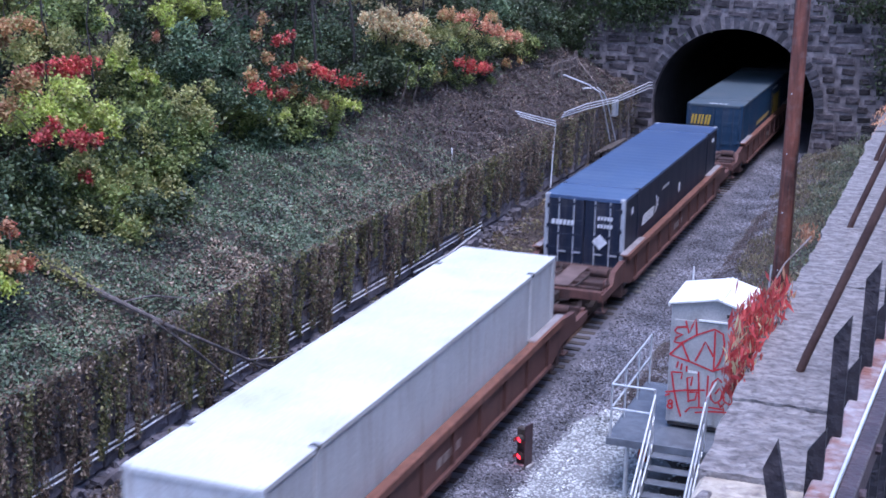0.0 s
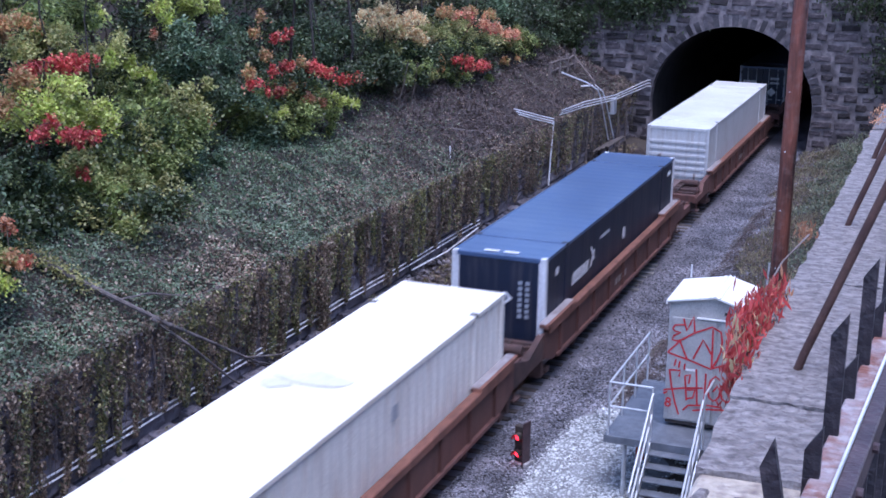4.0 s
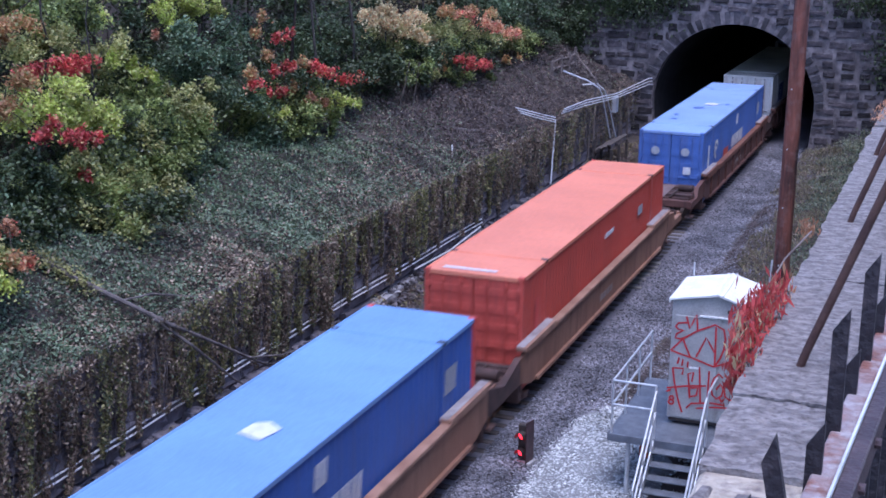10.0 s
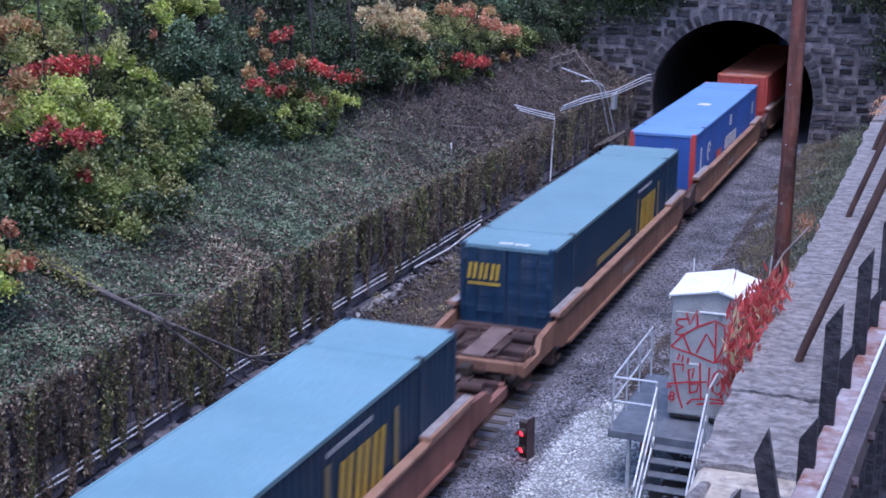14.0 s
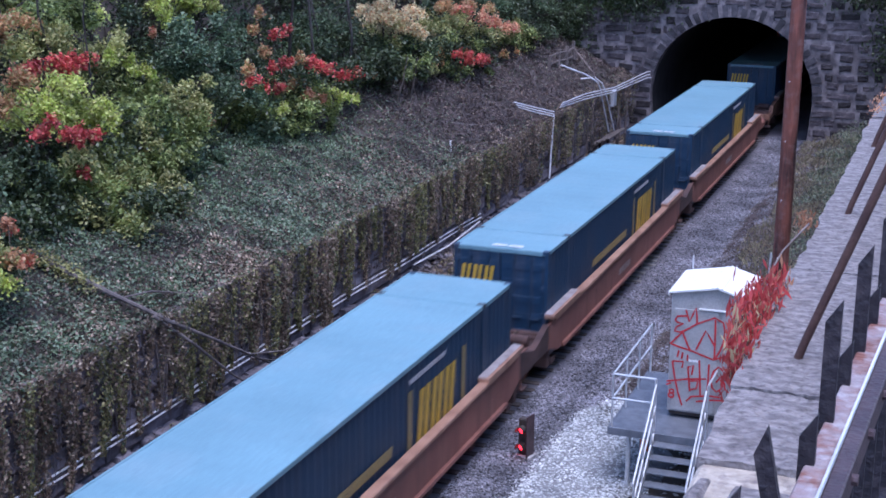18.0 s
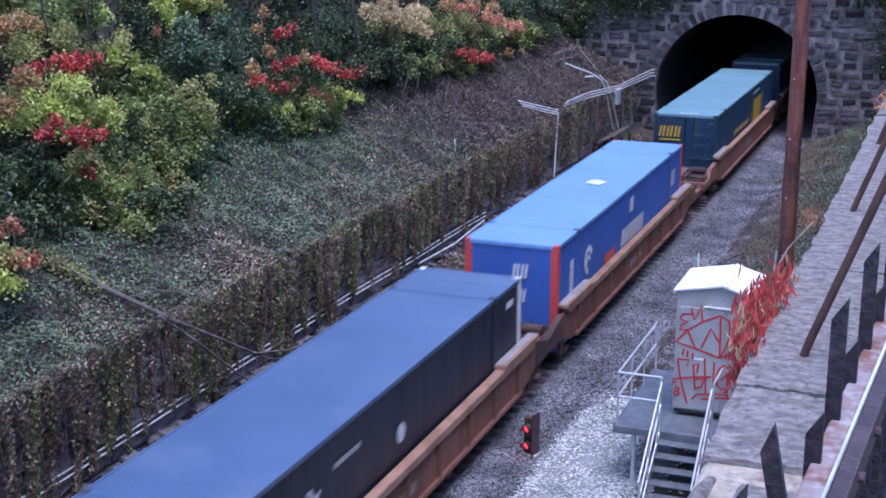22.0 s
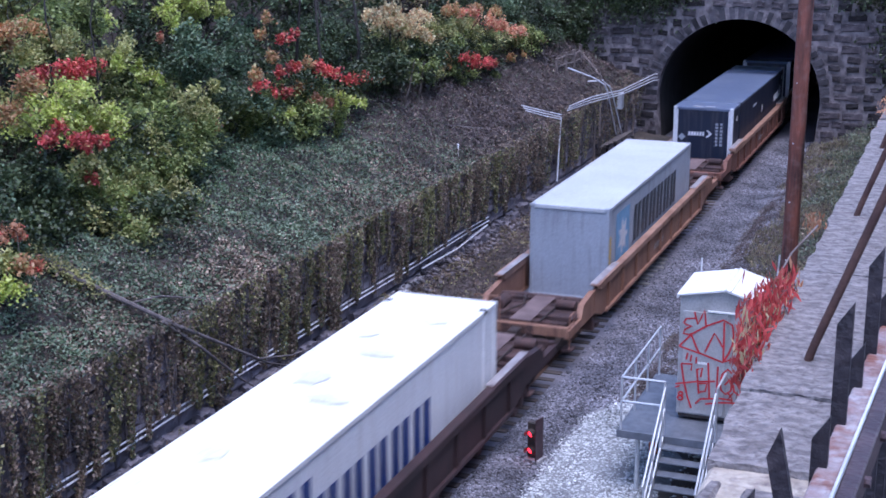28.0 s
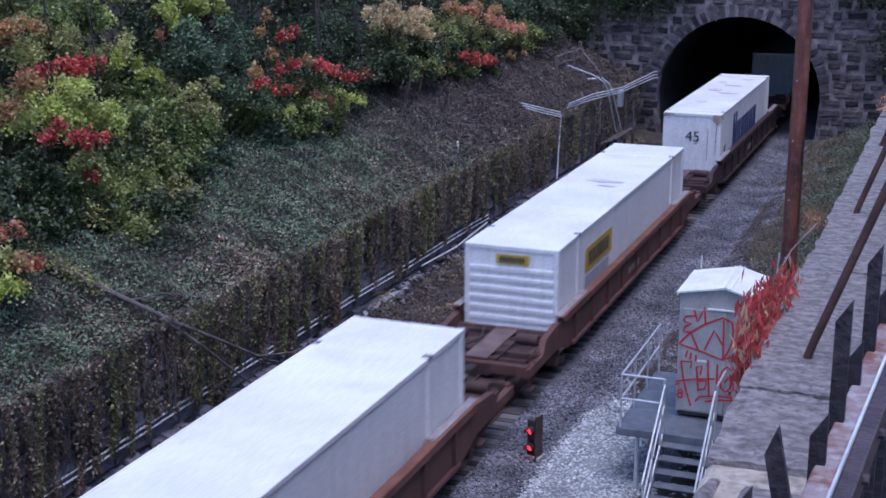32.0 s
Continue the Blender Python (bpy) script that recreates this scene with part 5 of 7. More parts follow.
def kind_of(key, build, mid, z):
    if key not in MADE:
        MADE[key] = build()
        ob = MADE[key]
        ob.location = (0, mid, z)
    else:
        ob = copy_thing(MADE[key], pose(0, mid, z))
    TRAIN.append((ob, mid, z))
    return ob


LOAD = [("yellow_tunnel_shaded", 64.6, 16.15), ("navy_doors", 41.75, 16.15), ("white", 17.92, 16.15), ("navy", -5.26, 16.15), ("blue_letters", -24.79, 16.15),
        ("blue_doors", -44.41, 16.15), ("red", -67.96, 16.15), ("blue_orange", -87.57, 16.15), ("yellow", -107.0, 16.15), ("yellow_pale", -130.5, 16.15),
        ("yellow_pale", -149.85, 16.15), ("yellow_pale", -169.06, 16.15), ("blue_orange", -192.2, 16.15), ("navy", -211.5, 16.15), ("navy_far", -230.2, 16.15),
        ("grey", -251.38, 12.19), ("short_white", -275.39, 13.72), ("signs", -299.64, 16.15), ("white_bright", -322.9, 16.15)]
BUILD = {"yellow_tunnel_shaded": lambda: yellow_marked_box(P_TUNNELSHADETOP), "yellow": yellow_marked_box, "navy_doors": lambda: navy_box(True), "navy": navy_box, "navy_far": lambda: navy_box(False, 12.6, P_NAVYPALE), "yellow_pale": lambda: yellow_marked_box(P_PALEBLUETOP), "white": lambda: white_box("plain"),
         "white_bright": lambda: white_box("bright"), "blue_letters": lambda: white_box("blue"), "signs": lambda: white_box("signs"), "blue_doors": lambda: bright_blue_box(False),
         "blue_orange": lambda: bright_blue_box(True), "red": red_box, "grey": grey_box, "short_white": short_white_box}


def make_train():
    for key, y, length in LOAD:
        ob = kind_of(key, BUILD[key], y + length / 2, BASE)
        tagged(ob, group="containers on the train")
    pitch = 19.4
    tagged(kind_of("single_dark", lambda: well_car([0], M_WELL_DARK, "dark brown single well car"), -268.5, 0), group="well cars of the train")
    for m in (72.7, 49.8, 26.0, -291.57, -314.82):
        tagged(kind_of("single_red", lambda: well_car([0], M_WELL_RED, "brown-red single well car"), m, 0), group="well cars of the train")
    tagged(kind_of("single_tan", lambda: well_car([0], M_WELL_TAN, "faded tan single well car"), -245.3, 0), group="well cars of the train")
    tagged(kind_of("triple_red", lambda: well_car([-pitch, 0, pitch], M_WELL_RED, "brown-red three-unit well car", True), -16.75, 0), group="well cars of the train")
    tagged(kind_of("triple_tan", lambda: well_car([-pitch, 0, pitch], M_WELL_TAN, "faded tan three-unit well car", False), -79.45, 0), group="well cars of the train")
    tagged(kind_of("triple_sienna", lambda: well_car([-pitch, 0, pitch], M_WELL_SIENNA, "red-brown three-unit well car with tan top chords", True), -203.1, 0), group="well cars of the train")
    tagged(kind_of("triple_rose", lambda: well_car([-pitch, 0, pitch], M_WELL_ROSE, "faded rose-brown three-unit well car", False), -141.7, 0), group="well cars of the train")


make_train()

# ---- things beside the track ----
def dwarf_signal():
    root = empty("dwarf_signal", 2.34, 28.4, -0.3, label="black two-lamp dwarf signal showing two red lights", category="signal")
    root.rotation_euler = (0, 0, radians(-14))
    part("housing", boxes((-0.15, 0.12, -0.1, 0.06, 0.12, 1.0), bevel=0.03), M_SIGNAL, root)
    part("foot", boxes((-0.2, 0.2, -0.16, 0.2, -0.1, 0.13), bevel=0.02), M_CONC, root, "grey concrete foot")
    for z in (0.74, 0.34):
        hood = bmesh.new()
        seg = [(0.105 * math.cos(a), z + 0.105 * math.sin(a)) for a in (math.radians(-20 + 220 * i / 12) for i in range(13))]
        inner = [(x * 0.93, z + (q - z) * 0.93) for x, q in seg]
        f = [[hood.verts.new((x - 0.02, y, q)) for x, q in ring] for ring, y in ((seg, -0.1), (seg, -0.28), (inner, -0.28), (inner, -0.1))]
        for a, b in zip(f, f[1:]):
            for i in range(12):
                hood.faces.new((a[i], a[i + 1], b[i + 1], b[i]))
        part("hood", hood, M_SIGNAL, root)
        part("lamp", cylinder(bmesh.new(), 0.085, 0.03, pose(-0.02, -0.115, z, 90, 0, 0), 20), M_LAMP, root, "glowing red lamp")
    part("side_plate", boxes((0.12, 0.15, -0.2, 0.12, 0.1, 1.1), bevel=0.008), M_SIGNALPLATE, root, "dark red-brown side plate")


dwarf_signal()


def relay_hut():
    """Grey equipment cabinet with a shallow gable roof."""
    x0, x1, y0, y1, z0, z1 = 5.46, 7.02, 28.68, 30.45, 1.16, 3.94
    root = empty("equipment_hut", (x0 + x1) / 2, (y0 + y1) / 2, z0, label="grey metal equipment hut with red graffiti and white gable roof", category="hut")
    inv = root.matrix_basis.copy()
    inv = pose(-(x0 + x1) / 2, -(y0 + y1) / 2, -z0)
    def put(*a):
        o = part(*a)
        o.matrix_parent_inverse = inv
        return o
    put("body", boxes((x0, x1, y0, y1, z0 + 0.08, z1), bevel=0.015), M_HUT, root)
    put("skirt", boxes((x0 + 0.04, x1 - 0.04, y0 + 0.04, y1 - 0.04, z0, z0 + 0.1)), M_SIGNAL, root)
    xm, e, o = x0 + 0.62 * (x1 - x0), z1 - 0.02, 0.07
    for s in (-1, 1):
        xe = x1 + o if s > 0 else x0 - o
        poly = [(xm, e + 0.22), (xe, e + 0.03), (xe, e - 0.05), (xe - s * 0.03, e - 0.05), (xe - s * 0.03, e + 0.0), (xm, e + 0.18)]
        put("roof_panel", prism(bmesh.new(), poly, "y", y0 - o, y1 + o), M_HUTROOF, root, "white sheet roof panel")
    put("ridge_cap", prism(bmesh.new(), [(xm - 0.05, e + 0.21), (xm, e + 0.24), (xm + 0.05, e + 0.21), (xm, e + 0.19)], "y", y0 - o - 0.01, y1 + o + 0.01), M_HUTROOF, root)
    for q in (-0.1, 0.1):
        put("roof_seam", prism(bmesh.new(), [(xm + q - 0.02, e + 0.235 - abs(q) * 0.2), (xm + q + 0.02, e + 0.235 - abs(q) * 0.2), (xm + q + 0.02, e + 0.17), (xm + q - 0.02, e + 0.17)], "y", y0 - o - 0.005, y1 + o + 0.005), M_HUTROOF, root)
    put("gable", prism(bmesh.new(), [(x0, e - 0.01), (x1, e - 0.01), (xm, e + 0.18)], "y", y0 - 0.002, y1 + 0.002), M_HUT, root)
    xm = (x0 + x1) / 2
    d = put("door", boxes((x0 + 0.08, xm + 0.25, y0 - 0.025, y0 + 0.01, z0 + 0.12, z1 - 0.35), bevel=0.01), M_HUT, root)
    put("door_edge", boxes((xm + 0.26, xm + 0.28, y0 - 0.028, y0 + 0.01, z0 + 0.12, z1 - 0.35)), M_HUT, root)
    put("drip_strip", boxes((x0 + 0.6, x1 - 0.35, y0 - 0.05, y0 + 0.01, z1 - 0.33, z1 - 0.30)), M_HUTROOF, root)
    put("door_handle", boxes((xm + 0.08, xm + 0.12, y0 - 0.07, y0 - 0.02, z0 + 1.25, z0 + 1.45), bevel=0.01), M_GALV, d, "steel handle")
    put("label_plate", boxes((xm - 0.35, xm - 0.1, y0 - 0.032, y0 - 0.02, z0 + 1.26, z0 + 1.31)), M_HUTROOF, root)
    put("vent", boxes((xm + 0.4, xm + 0.55, y0 - 0.02, y0 + 0.01, z1 - 0.2, z1 - 0.13), bevel=0.005), M_SIGNAL, root)
    put("lifting_eye", bar([(x0 + 0.1, y1, e + 0.1), (x0 + 0.1, y1, e + 0.4)], 0.02), M_GALV, root)
    # spray-painted scribble: strokes across the front
    w = x1 - x0
    def stroke(pts, r=0.019):
        q = [(x0 + u * w, y0 - 0.03, z0 + v * 2.75) for u, v in pts]
        bm = bmesh.new()
        yy = y0 - 0.029 - 0.0007 * len(root.children)
        pairs = []
        for i, (px, _, pz) in enumerate(q):
            ax, _, az = q[max(0, i - 1)]
            bx, _, bz = q[min(len(q) - 1, i + 1)]
            L = math.hypot(bx - ax, bz - az) or 1e-6
            nx, nz = -(bz - az) / L * r, (bx - ax) / L * r
            pairs.append((bm.verts.new((px + nx, yy - 0.00003 * i, pz + nz)), bm.verts.new((px - nx, yy - 0.00003 * i, pz - nz))))
        for (a0, a1), (b0, b1) in zip(pairs, pairs[1:]):
            bm.faces.new((a0, a1, b1, b0))
        o = put("graffiti_stroke", bm, M_SPRAY, root, "red spray-paint stroke")
    def loop(u, v, ru, rv, a0=0, a1=360, n=14):
        return [(u + ru * math.cos(math.radians(a0 + (a1 - a0) * i / n)), v + rv * math.sin(math.radians(a0 + (a1 - a0) * i / n))) for i in range(n + 1)]
    stroke([(0.233, 0.832), (0.096, 0.820), (0.063, 0.788), (0.101, 0.770), (0.178, 0.768), (0.085, 0.732), (0.063, 0.698), (0.137, 0.692), (0.233, 0.716)])
    stroke([(0.205, 0.881), (0.260, 0.783), (0.304, 0.847), (0.342, 0.905), (0.359, 0.835), (0.370, 0.767)])
    stroke([(0.014, 0.591), (0.178, 0.699), (0.370, 0.776), (0.603, 0.839), (0.726, 0.807), (0.753, 0.732), (0.740, 0.646), (0.699, 0.574), (0.630, 0.499)])
    stroke([(0.014, 0.591), (0.156, 0.569), (0.315, 0.549), (0.466, 0.523), (0.616, 0.498), (0.836, 0.552)])
    stroke([(0.178, 0.691), (0.233, 0.619), (0.288, 0.555)])
    stroke([(0.370, 0.562), (0.430, 0.644), (0.493, 0.727), (0.556, 0.673), (0.616, 0.618)])
    stroke([(0.616, 0.823), (0.625, 0.653), (0.630, 0.499)])
    stroke([(0.137, 0.542), (0.118, 0.486)])
    stroke([(0.192, 0.530), (0.178, 0.474)])
    stroke([(0.260, 0.515), (0.260, 0.464)])
    stroke([(0.055, 0.449), (0.205, 0.454), (0.192, 0.401)])
    stroke([(0.055, 0.449), (0.096, 0.316), (0.156, 0.185), (0.219, 0.088)])
    stroke([(-0.014, 0.276), (0.260, 0.313), (0.534, 0.334)])
    stroke([(0.274, 0.414), (0.348, 0.432), (0.332, 0.354)])
    stroke([(0.274, 0.417), (0.315, 0.216)])
    stroke([(0.315, 0.301), (0.425, 0.311), (0.403, 0.244), (0.315, 0.229)])
    stroke([(0.425, 0.482), (0.447, 0.330), (0.466, 0.186)])
    stroke([(0.562, 0.459), (0.562, 0.203)])
    stroke([(0.759, 0.417), (0.699, 0.446), (0.630, 0.405), (0.603, 0.335), (0.622, 0.268), (0.685, 0.239), (0.753, 0.271), (0.775, 0.341), (0.726, 0.363), (0.671, 0.315)])
    stroke([(0.715, 0.259), (0.759, 0.217)])
    stroke([(0.786, 0.325), (0.797, 0.271), (0.863, 0.243), (0.973, 0.273)])
    stroke([(0.274, 0.130), (0.342, 0.175), (0.616, 0.199), (0.781, 0.196)])
    stroke([(0.411, 0.138), (0.616, 0.165), (0.945, 0.182)])
    stroke([(-0.014, 0.248), (0.047, 0.267)])
    stroke(loop(0.06, 0.165, 0.035, 0.018))
    stroke(loop(0.065, 0.2, 0.028, 0.015))


relay_hut()


def hut_platform():
    root = empty("steel_platform", 5.6, 29, -0.35, label="galvanised steel platform with handrails and stairs", category="platform")
    inv = pose(-5.6, -29, 0.35)
    def put(*a):
        o = part(*a)
        o.matrix_parent_inverse = inv
        return o
    zd = 1.08
    put("deck", boxes((4.46, 7.2, 27.6, 31.4, zd - 0.03, zd + 0.02)), M_DECK, root, "grey steel grating deck")
    for a in ((4.42, 7.24, 27.54, 27.6), (4.42, 7.24, 31.4, 31.46), (4.42, 4.46, 27.54, 31.46), (7.2, 7.24, 27.54, 31.46)):
        put("edge_beam", boxes((*a, zd - 0.14, zd + 0.03), bevel=0.006), M_DECK, root)
    for x in (4.85, 6.95):
        for y in (27.75, 31.2):
            leg = put("leg", bar([(x, y, -0.35), (x, y, zd - 0.1)], 0.05), M_GALV, root)
            put("base_plate", boxes((x - 0.11, x + 0.11, y - 0.11, y + 0.11, -0.36, -0.33)), M_GALV, leg)
    put("junction_box", boxes((4.98, 5.16, 28.3, 28.4, 0.35, 0.62), bevel=0.01), mat("orange_box", (0.5, 0.1, 0.04), (0.55, 0.13, 0.05), 5, 0.6), root, "small orange box")
    zr = zd + 1.22
    r = 0.024
    for h in (zr, zd + 0.68):
        put("rail", bar([(4.5, 27.6, h), (4.5, 31.4, h)], r), M_GALV, root)
        put("rail", bar([(4.5, 27.6, h), (5.42, 27.6, h)], r), M_GALV, root)
    for x, y in ((4.5, 27.6), (4.5, 28.87), (4.5, 30.13), (4.5, 31.4), (5.42, 27.6), (6.52, 27.6)):
        put("post", bar([(x, y, zd), (x, y, zr)], r), M_GALV, root)
    # stairs towards -y
    n, y1, y0 = 7, 27.54, 25.75
    for i in range(n):
        f = (i + 0.5) / n
        y, z = y1 - (y1 - y0) * f, zd - 0.06 - (zd + 0.3) * f
        put("tread", boxes((5.46, 6.46, y - 0.14, y + 0.14, z - 0.02, z + 0.015), bevel=0.006), M_DECK, root)
    for x in (5.43, 6.49):
        put("stringer", prism(bmesh.new(), [(y1, zd + 0.02), (y1, zd - 0.22), (y0, -0.36), (y0 - 0.1, -0.2)], "x", x - 0.015, x + 0.015), M_GALV, root)
        for h in (1.0, 0.52):
            put("stair_rail", bar([(x, y1 + 0.05, zd + h + 0.1), (x, y1 - 0.1, zd + h), (x, y0, -0.25 + h), (x, y0 - 0.08, -0.3 + h)], r), M_GALV, root)
        for f in (0.12, 0.55, 0.97):
            y, z = y1 - (y1 - y0) * f, zd - (zd + 0.28) * f
            put("stair_post", bar([(x, y, z - 0.15), (x, y, z + 1.02)], r), M_GALV, root)
    put("rail", bar([(6.52, 27.6, zr), (6.52, 28.6, zr)], r), M_GALV, root)


hut_platform()


def utility_pole():
    root = empty("utility_pole", 7.18, 33, -0.35, label="tall weathered red-brown wooden utility pole", category="pole")
    part("shaft", bar([(0.0, 0, -0.4), (0.0, 0, 3), (0.01, 0, 8), (0.02, 0, 15.5)], 0.205, 16, 0.165), M_POLE, root)
    for z in (4.2, 5.6, 7.0, 8.4):
        part("step_bolt", bar([(-0.05, -0.19, z), (-0.05, -0.27, z)], 0.012, 6), M_GALV, root, "steel step bolt")
    part("guy_wire", bar([(-0.35, -0.2, 0.0), (-0.28, -0.2, 2.2), (-0.2, -0.2, 4.3)], 0.022, 6), M_PIPE, root, "pale conduit up the pole")


utility_pole()


def iron_fence():
    """The old picket fence at the street's edge, running slightly off the wall's line."""
    root = empty("iron_fence", 10.85, 2.3, 10.6, label="old dark iron picket fence with slanted picket tops", category="fence")
    turn = -2.8
    root.matrix_basis = pose(10.85, 2.3, 10.6, 0, 0, turn)
    z = 0.79
    part("rail_flange", boxes((-0.054, -0.008, -6, 20, z - 0.012, z), bevel=0.003), M_IRONTOP, root, "worn red-lead and white top flange")
    part("rail_web", boxes((-0.008, 0.02, -6, 20, z - 0.04, z + 0.012), bevel=0.003), M_RAILWEB, root, "purple-brown iron rail")
    part("rail_lip", boxes((-0.012, -0.0075, -6, 20, z + 0.012, z + 0.02)), M_PALECHIP, root, "pale worn edge")
    part("lower_rail", boxes((-0.06, 0.0, -6, 20, 0.12, 0.17), bevel=0.004), M_IRON, root)
    def picket(y, h, lean=0.0, name="picket"):
        bm = bmesh.new()
        prism(bm, [(-0.064, 0.0), (-0.038, 0.0), (-0.038, h), (-0.064, h - 0.04)], "y", -0.007, 0.007)
        o = part(name, bm, M_IRON, root)
        o.matrix_basis = pose(0, y, 0.05) if not lean else pose(0, y, z - 0.06) @ pose(0, 0, 0, 0, lean, 0) @ pose(0, 0, -0.7)
        return o
    tall = picket(0.0, 0.955)
    short = picket(0.2, 0.825)
    for i in range(1, 40):
        again(tall, pose(0, 0.41 * i, 0.05))
        again(short, pose(0, 0.2 + 0.41 * i, 0.05))
    again(short, pose(0, -0.2, 0.05))
    for i in range(2, 10):
        again(tall, pose(0, -0.41 * i, 0.05))
        again(short, pose(0, -0.2 - 0.41 * i, 0.05))
    picket(-0.405, 0.905, -12, "bent_picket")
    for i in range(-10, 44):
        part("bolt", cylinder(bmesh.new(), 0.010, 0.016, pose(0.022, 0.205 * i, z - 0.012, 0, 90, 0), 8), M_RAILWEB, root)
    # round braces down to the coping
    inv = root.matrix_basis.inverted()
    for (bx, by), (tx, ty) in (((10.32, 6.62), (11.06, 6.62)), ((10.26, 9.95), (11.22, 9.95)), ((10.23, 12.9), (11.36, 12.9)), ((10.2, 16.3), (11.53, 16.3))):
        b = part("brace_rod", bar([(bx, by, COPE_Z - 0.02), (bx + 0.03, by, COPE_Z + 0.08), (bx + 0.455, by, 11.34), (bx + 0.53, by, 11.42), (tx, ty, 11.4)], 0.021, 10), M_BRACE, root, "rusty round brace rod")
        b.matrix_parent_inverse = inv


iron_fence()


def hash_of(p):
    return abs(math.sin(p[0] * 91.7 + p[1] * 37.3 + p[2] * 53.1) * 43758.5) % 1.0


def sumac():
    """Scarlet creeper hanging over the edge of the high wall."""
    root = empty("red_creeper", 10.0, 7, 9.4, label="scarlet creeper with drooping leaves on the wall's edge", category="creeper")
    inv = pose(-10.0, -7, -9.4)
    bm = bmesh.new()
    tips = []
    rnd = random.Random(5)
    for i in range(80):
        y = 6.42 + 1.5 * rnd.random()
        big = 0.35 + 0.65 * math.sin(math.pi * min(1, (y - 6.4) / 1.5))
        x = COPE_X + 0.03 - 0.16 * big * rnd.random()
        z = COPE_Z - 0.06 + (0.24 * rnd.random()) * big
        tube(bm, [(COPE_X + 0.03, y + 0.3, COPE_Z - 0.5), (x + 0.05, y + 0.2, z - 0.2), (x, y, z), (x - 0.03, y - 0.04, z - 0.04)], 0.004, 5, 0.002)
        tips += [(x, y, z), (x - 0.02, y - 0.02, z - 0.03), (x, y + 0.05, z - 0.05), (x, y + 0.08, z - 0.09)]
    tagged(part("stem", bm, M_DEADWOOD, root), kind="stuff").matrix_parent_inverse = inv
    for tone in ("red", "orange", "tan"):
        c = []
        for t in tips:
            far = t[1] > 7.75
            want = "orange" if far and rnd.random() < 0.8 else "tan" if hash_of(t) < 0.1 else "red"
            if tone != want:
                continue
            c += [Vector(t) + Vector((rnd.gauss(-0.01, 0.02), rnd.gauss(0, 0.07), rnd.gauss(0.0, 0.045))) for _ in range(7)]
        if c:
            o = leaves("foliage", [tuple(q) for q in c], 0.035, TONES[tone], root, lean=-0.3, droop=2.0, ratio=0.2)
            o.matrix_parent_inverse = inv
    for pts in ([(10.0, 6.5, 9.95), (10.0, 6.9, 10.04), (10.06, 7.2, 10.1), (10.12, 7.35, 10.09)], [(9.9, 8.3, 9.9), (9.97, 8.8, 10.05), (10.08, 9.2, 10.15)]):
        part("dry_stem", bar(pts, 0.007, 6), M_TIMBER, root, "pale dry stem").matrix_parent_inverse = inv
    c = [(10.05 + rnd.gauss(0, 0.03), 9.3 + rnd.gauss(0, 0.05), 10.14 + rnd.gauss(0, 0.03)) for _ in range(110)]
    c += [(10.12 + rnd.gauss(0, 0.04), 15.2 + rnd.gauss(0, 0.4), 10.10 + rnd.gauss(0, 0.06)) for _ in range(140)]
    leaves("foliage", c, 0.02, L_ORANGE, root, droop=1.5, ratio=0.3).matrix_parent_inverse = inv


sumac()


def wall_pipes():
    root = empty("conduit_run", WALL_X + 0.2, 40, 0.5, label="pair of pale conduits along the foot of the retaining wall", category="conduit")
    inv = pose(-WALL_X - 0.2, -40, -0.5)
    for dz, dx in ((0.0, 0.14), (0.13, 0.12)):
        pts = [(WALL_X + dx, y, 0.60 - 0.011 * max(0, y - 33) + dz + 0.02 * math.sin(y * 0.7 + dx * 9)) for y in range(10, 49, 2)]
        part("pipe", bar(pts, 0.024, 8), M_PIPE, root).matrix_parent_inverse = inv
    for y in range(12, 49, 3):
        part("bracket", boxes((WALL_X - 0.02, WALL_X + 0.2, y - 0.03, y + 0.03, 0.5 - 0.011 * max(0, y - 33), 0.55 - 0.011 * max(0, y - 33))), M_TIMBER, root).matrix_parent_inverse = inv
    loose = bar([(WALL_X + 0.25, 41, 0.35), (WALL_X + 0.35, 44, 0.3), (WALL_X + 0.25, 47.5, 0.38)], 0.03, 8)
    part("loose_pipe", loose, M_PIPE, root).matrix_parent_inverse = inv


wall_pipes()


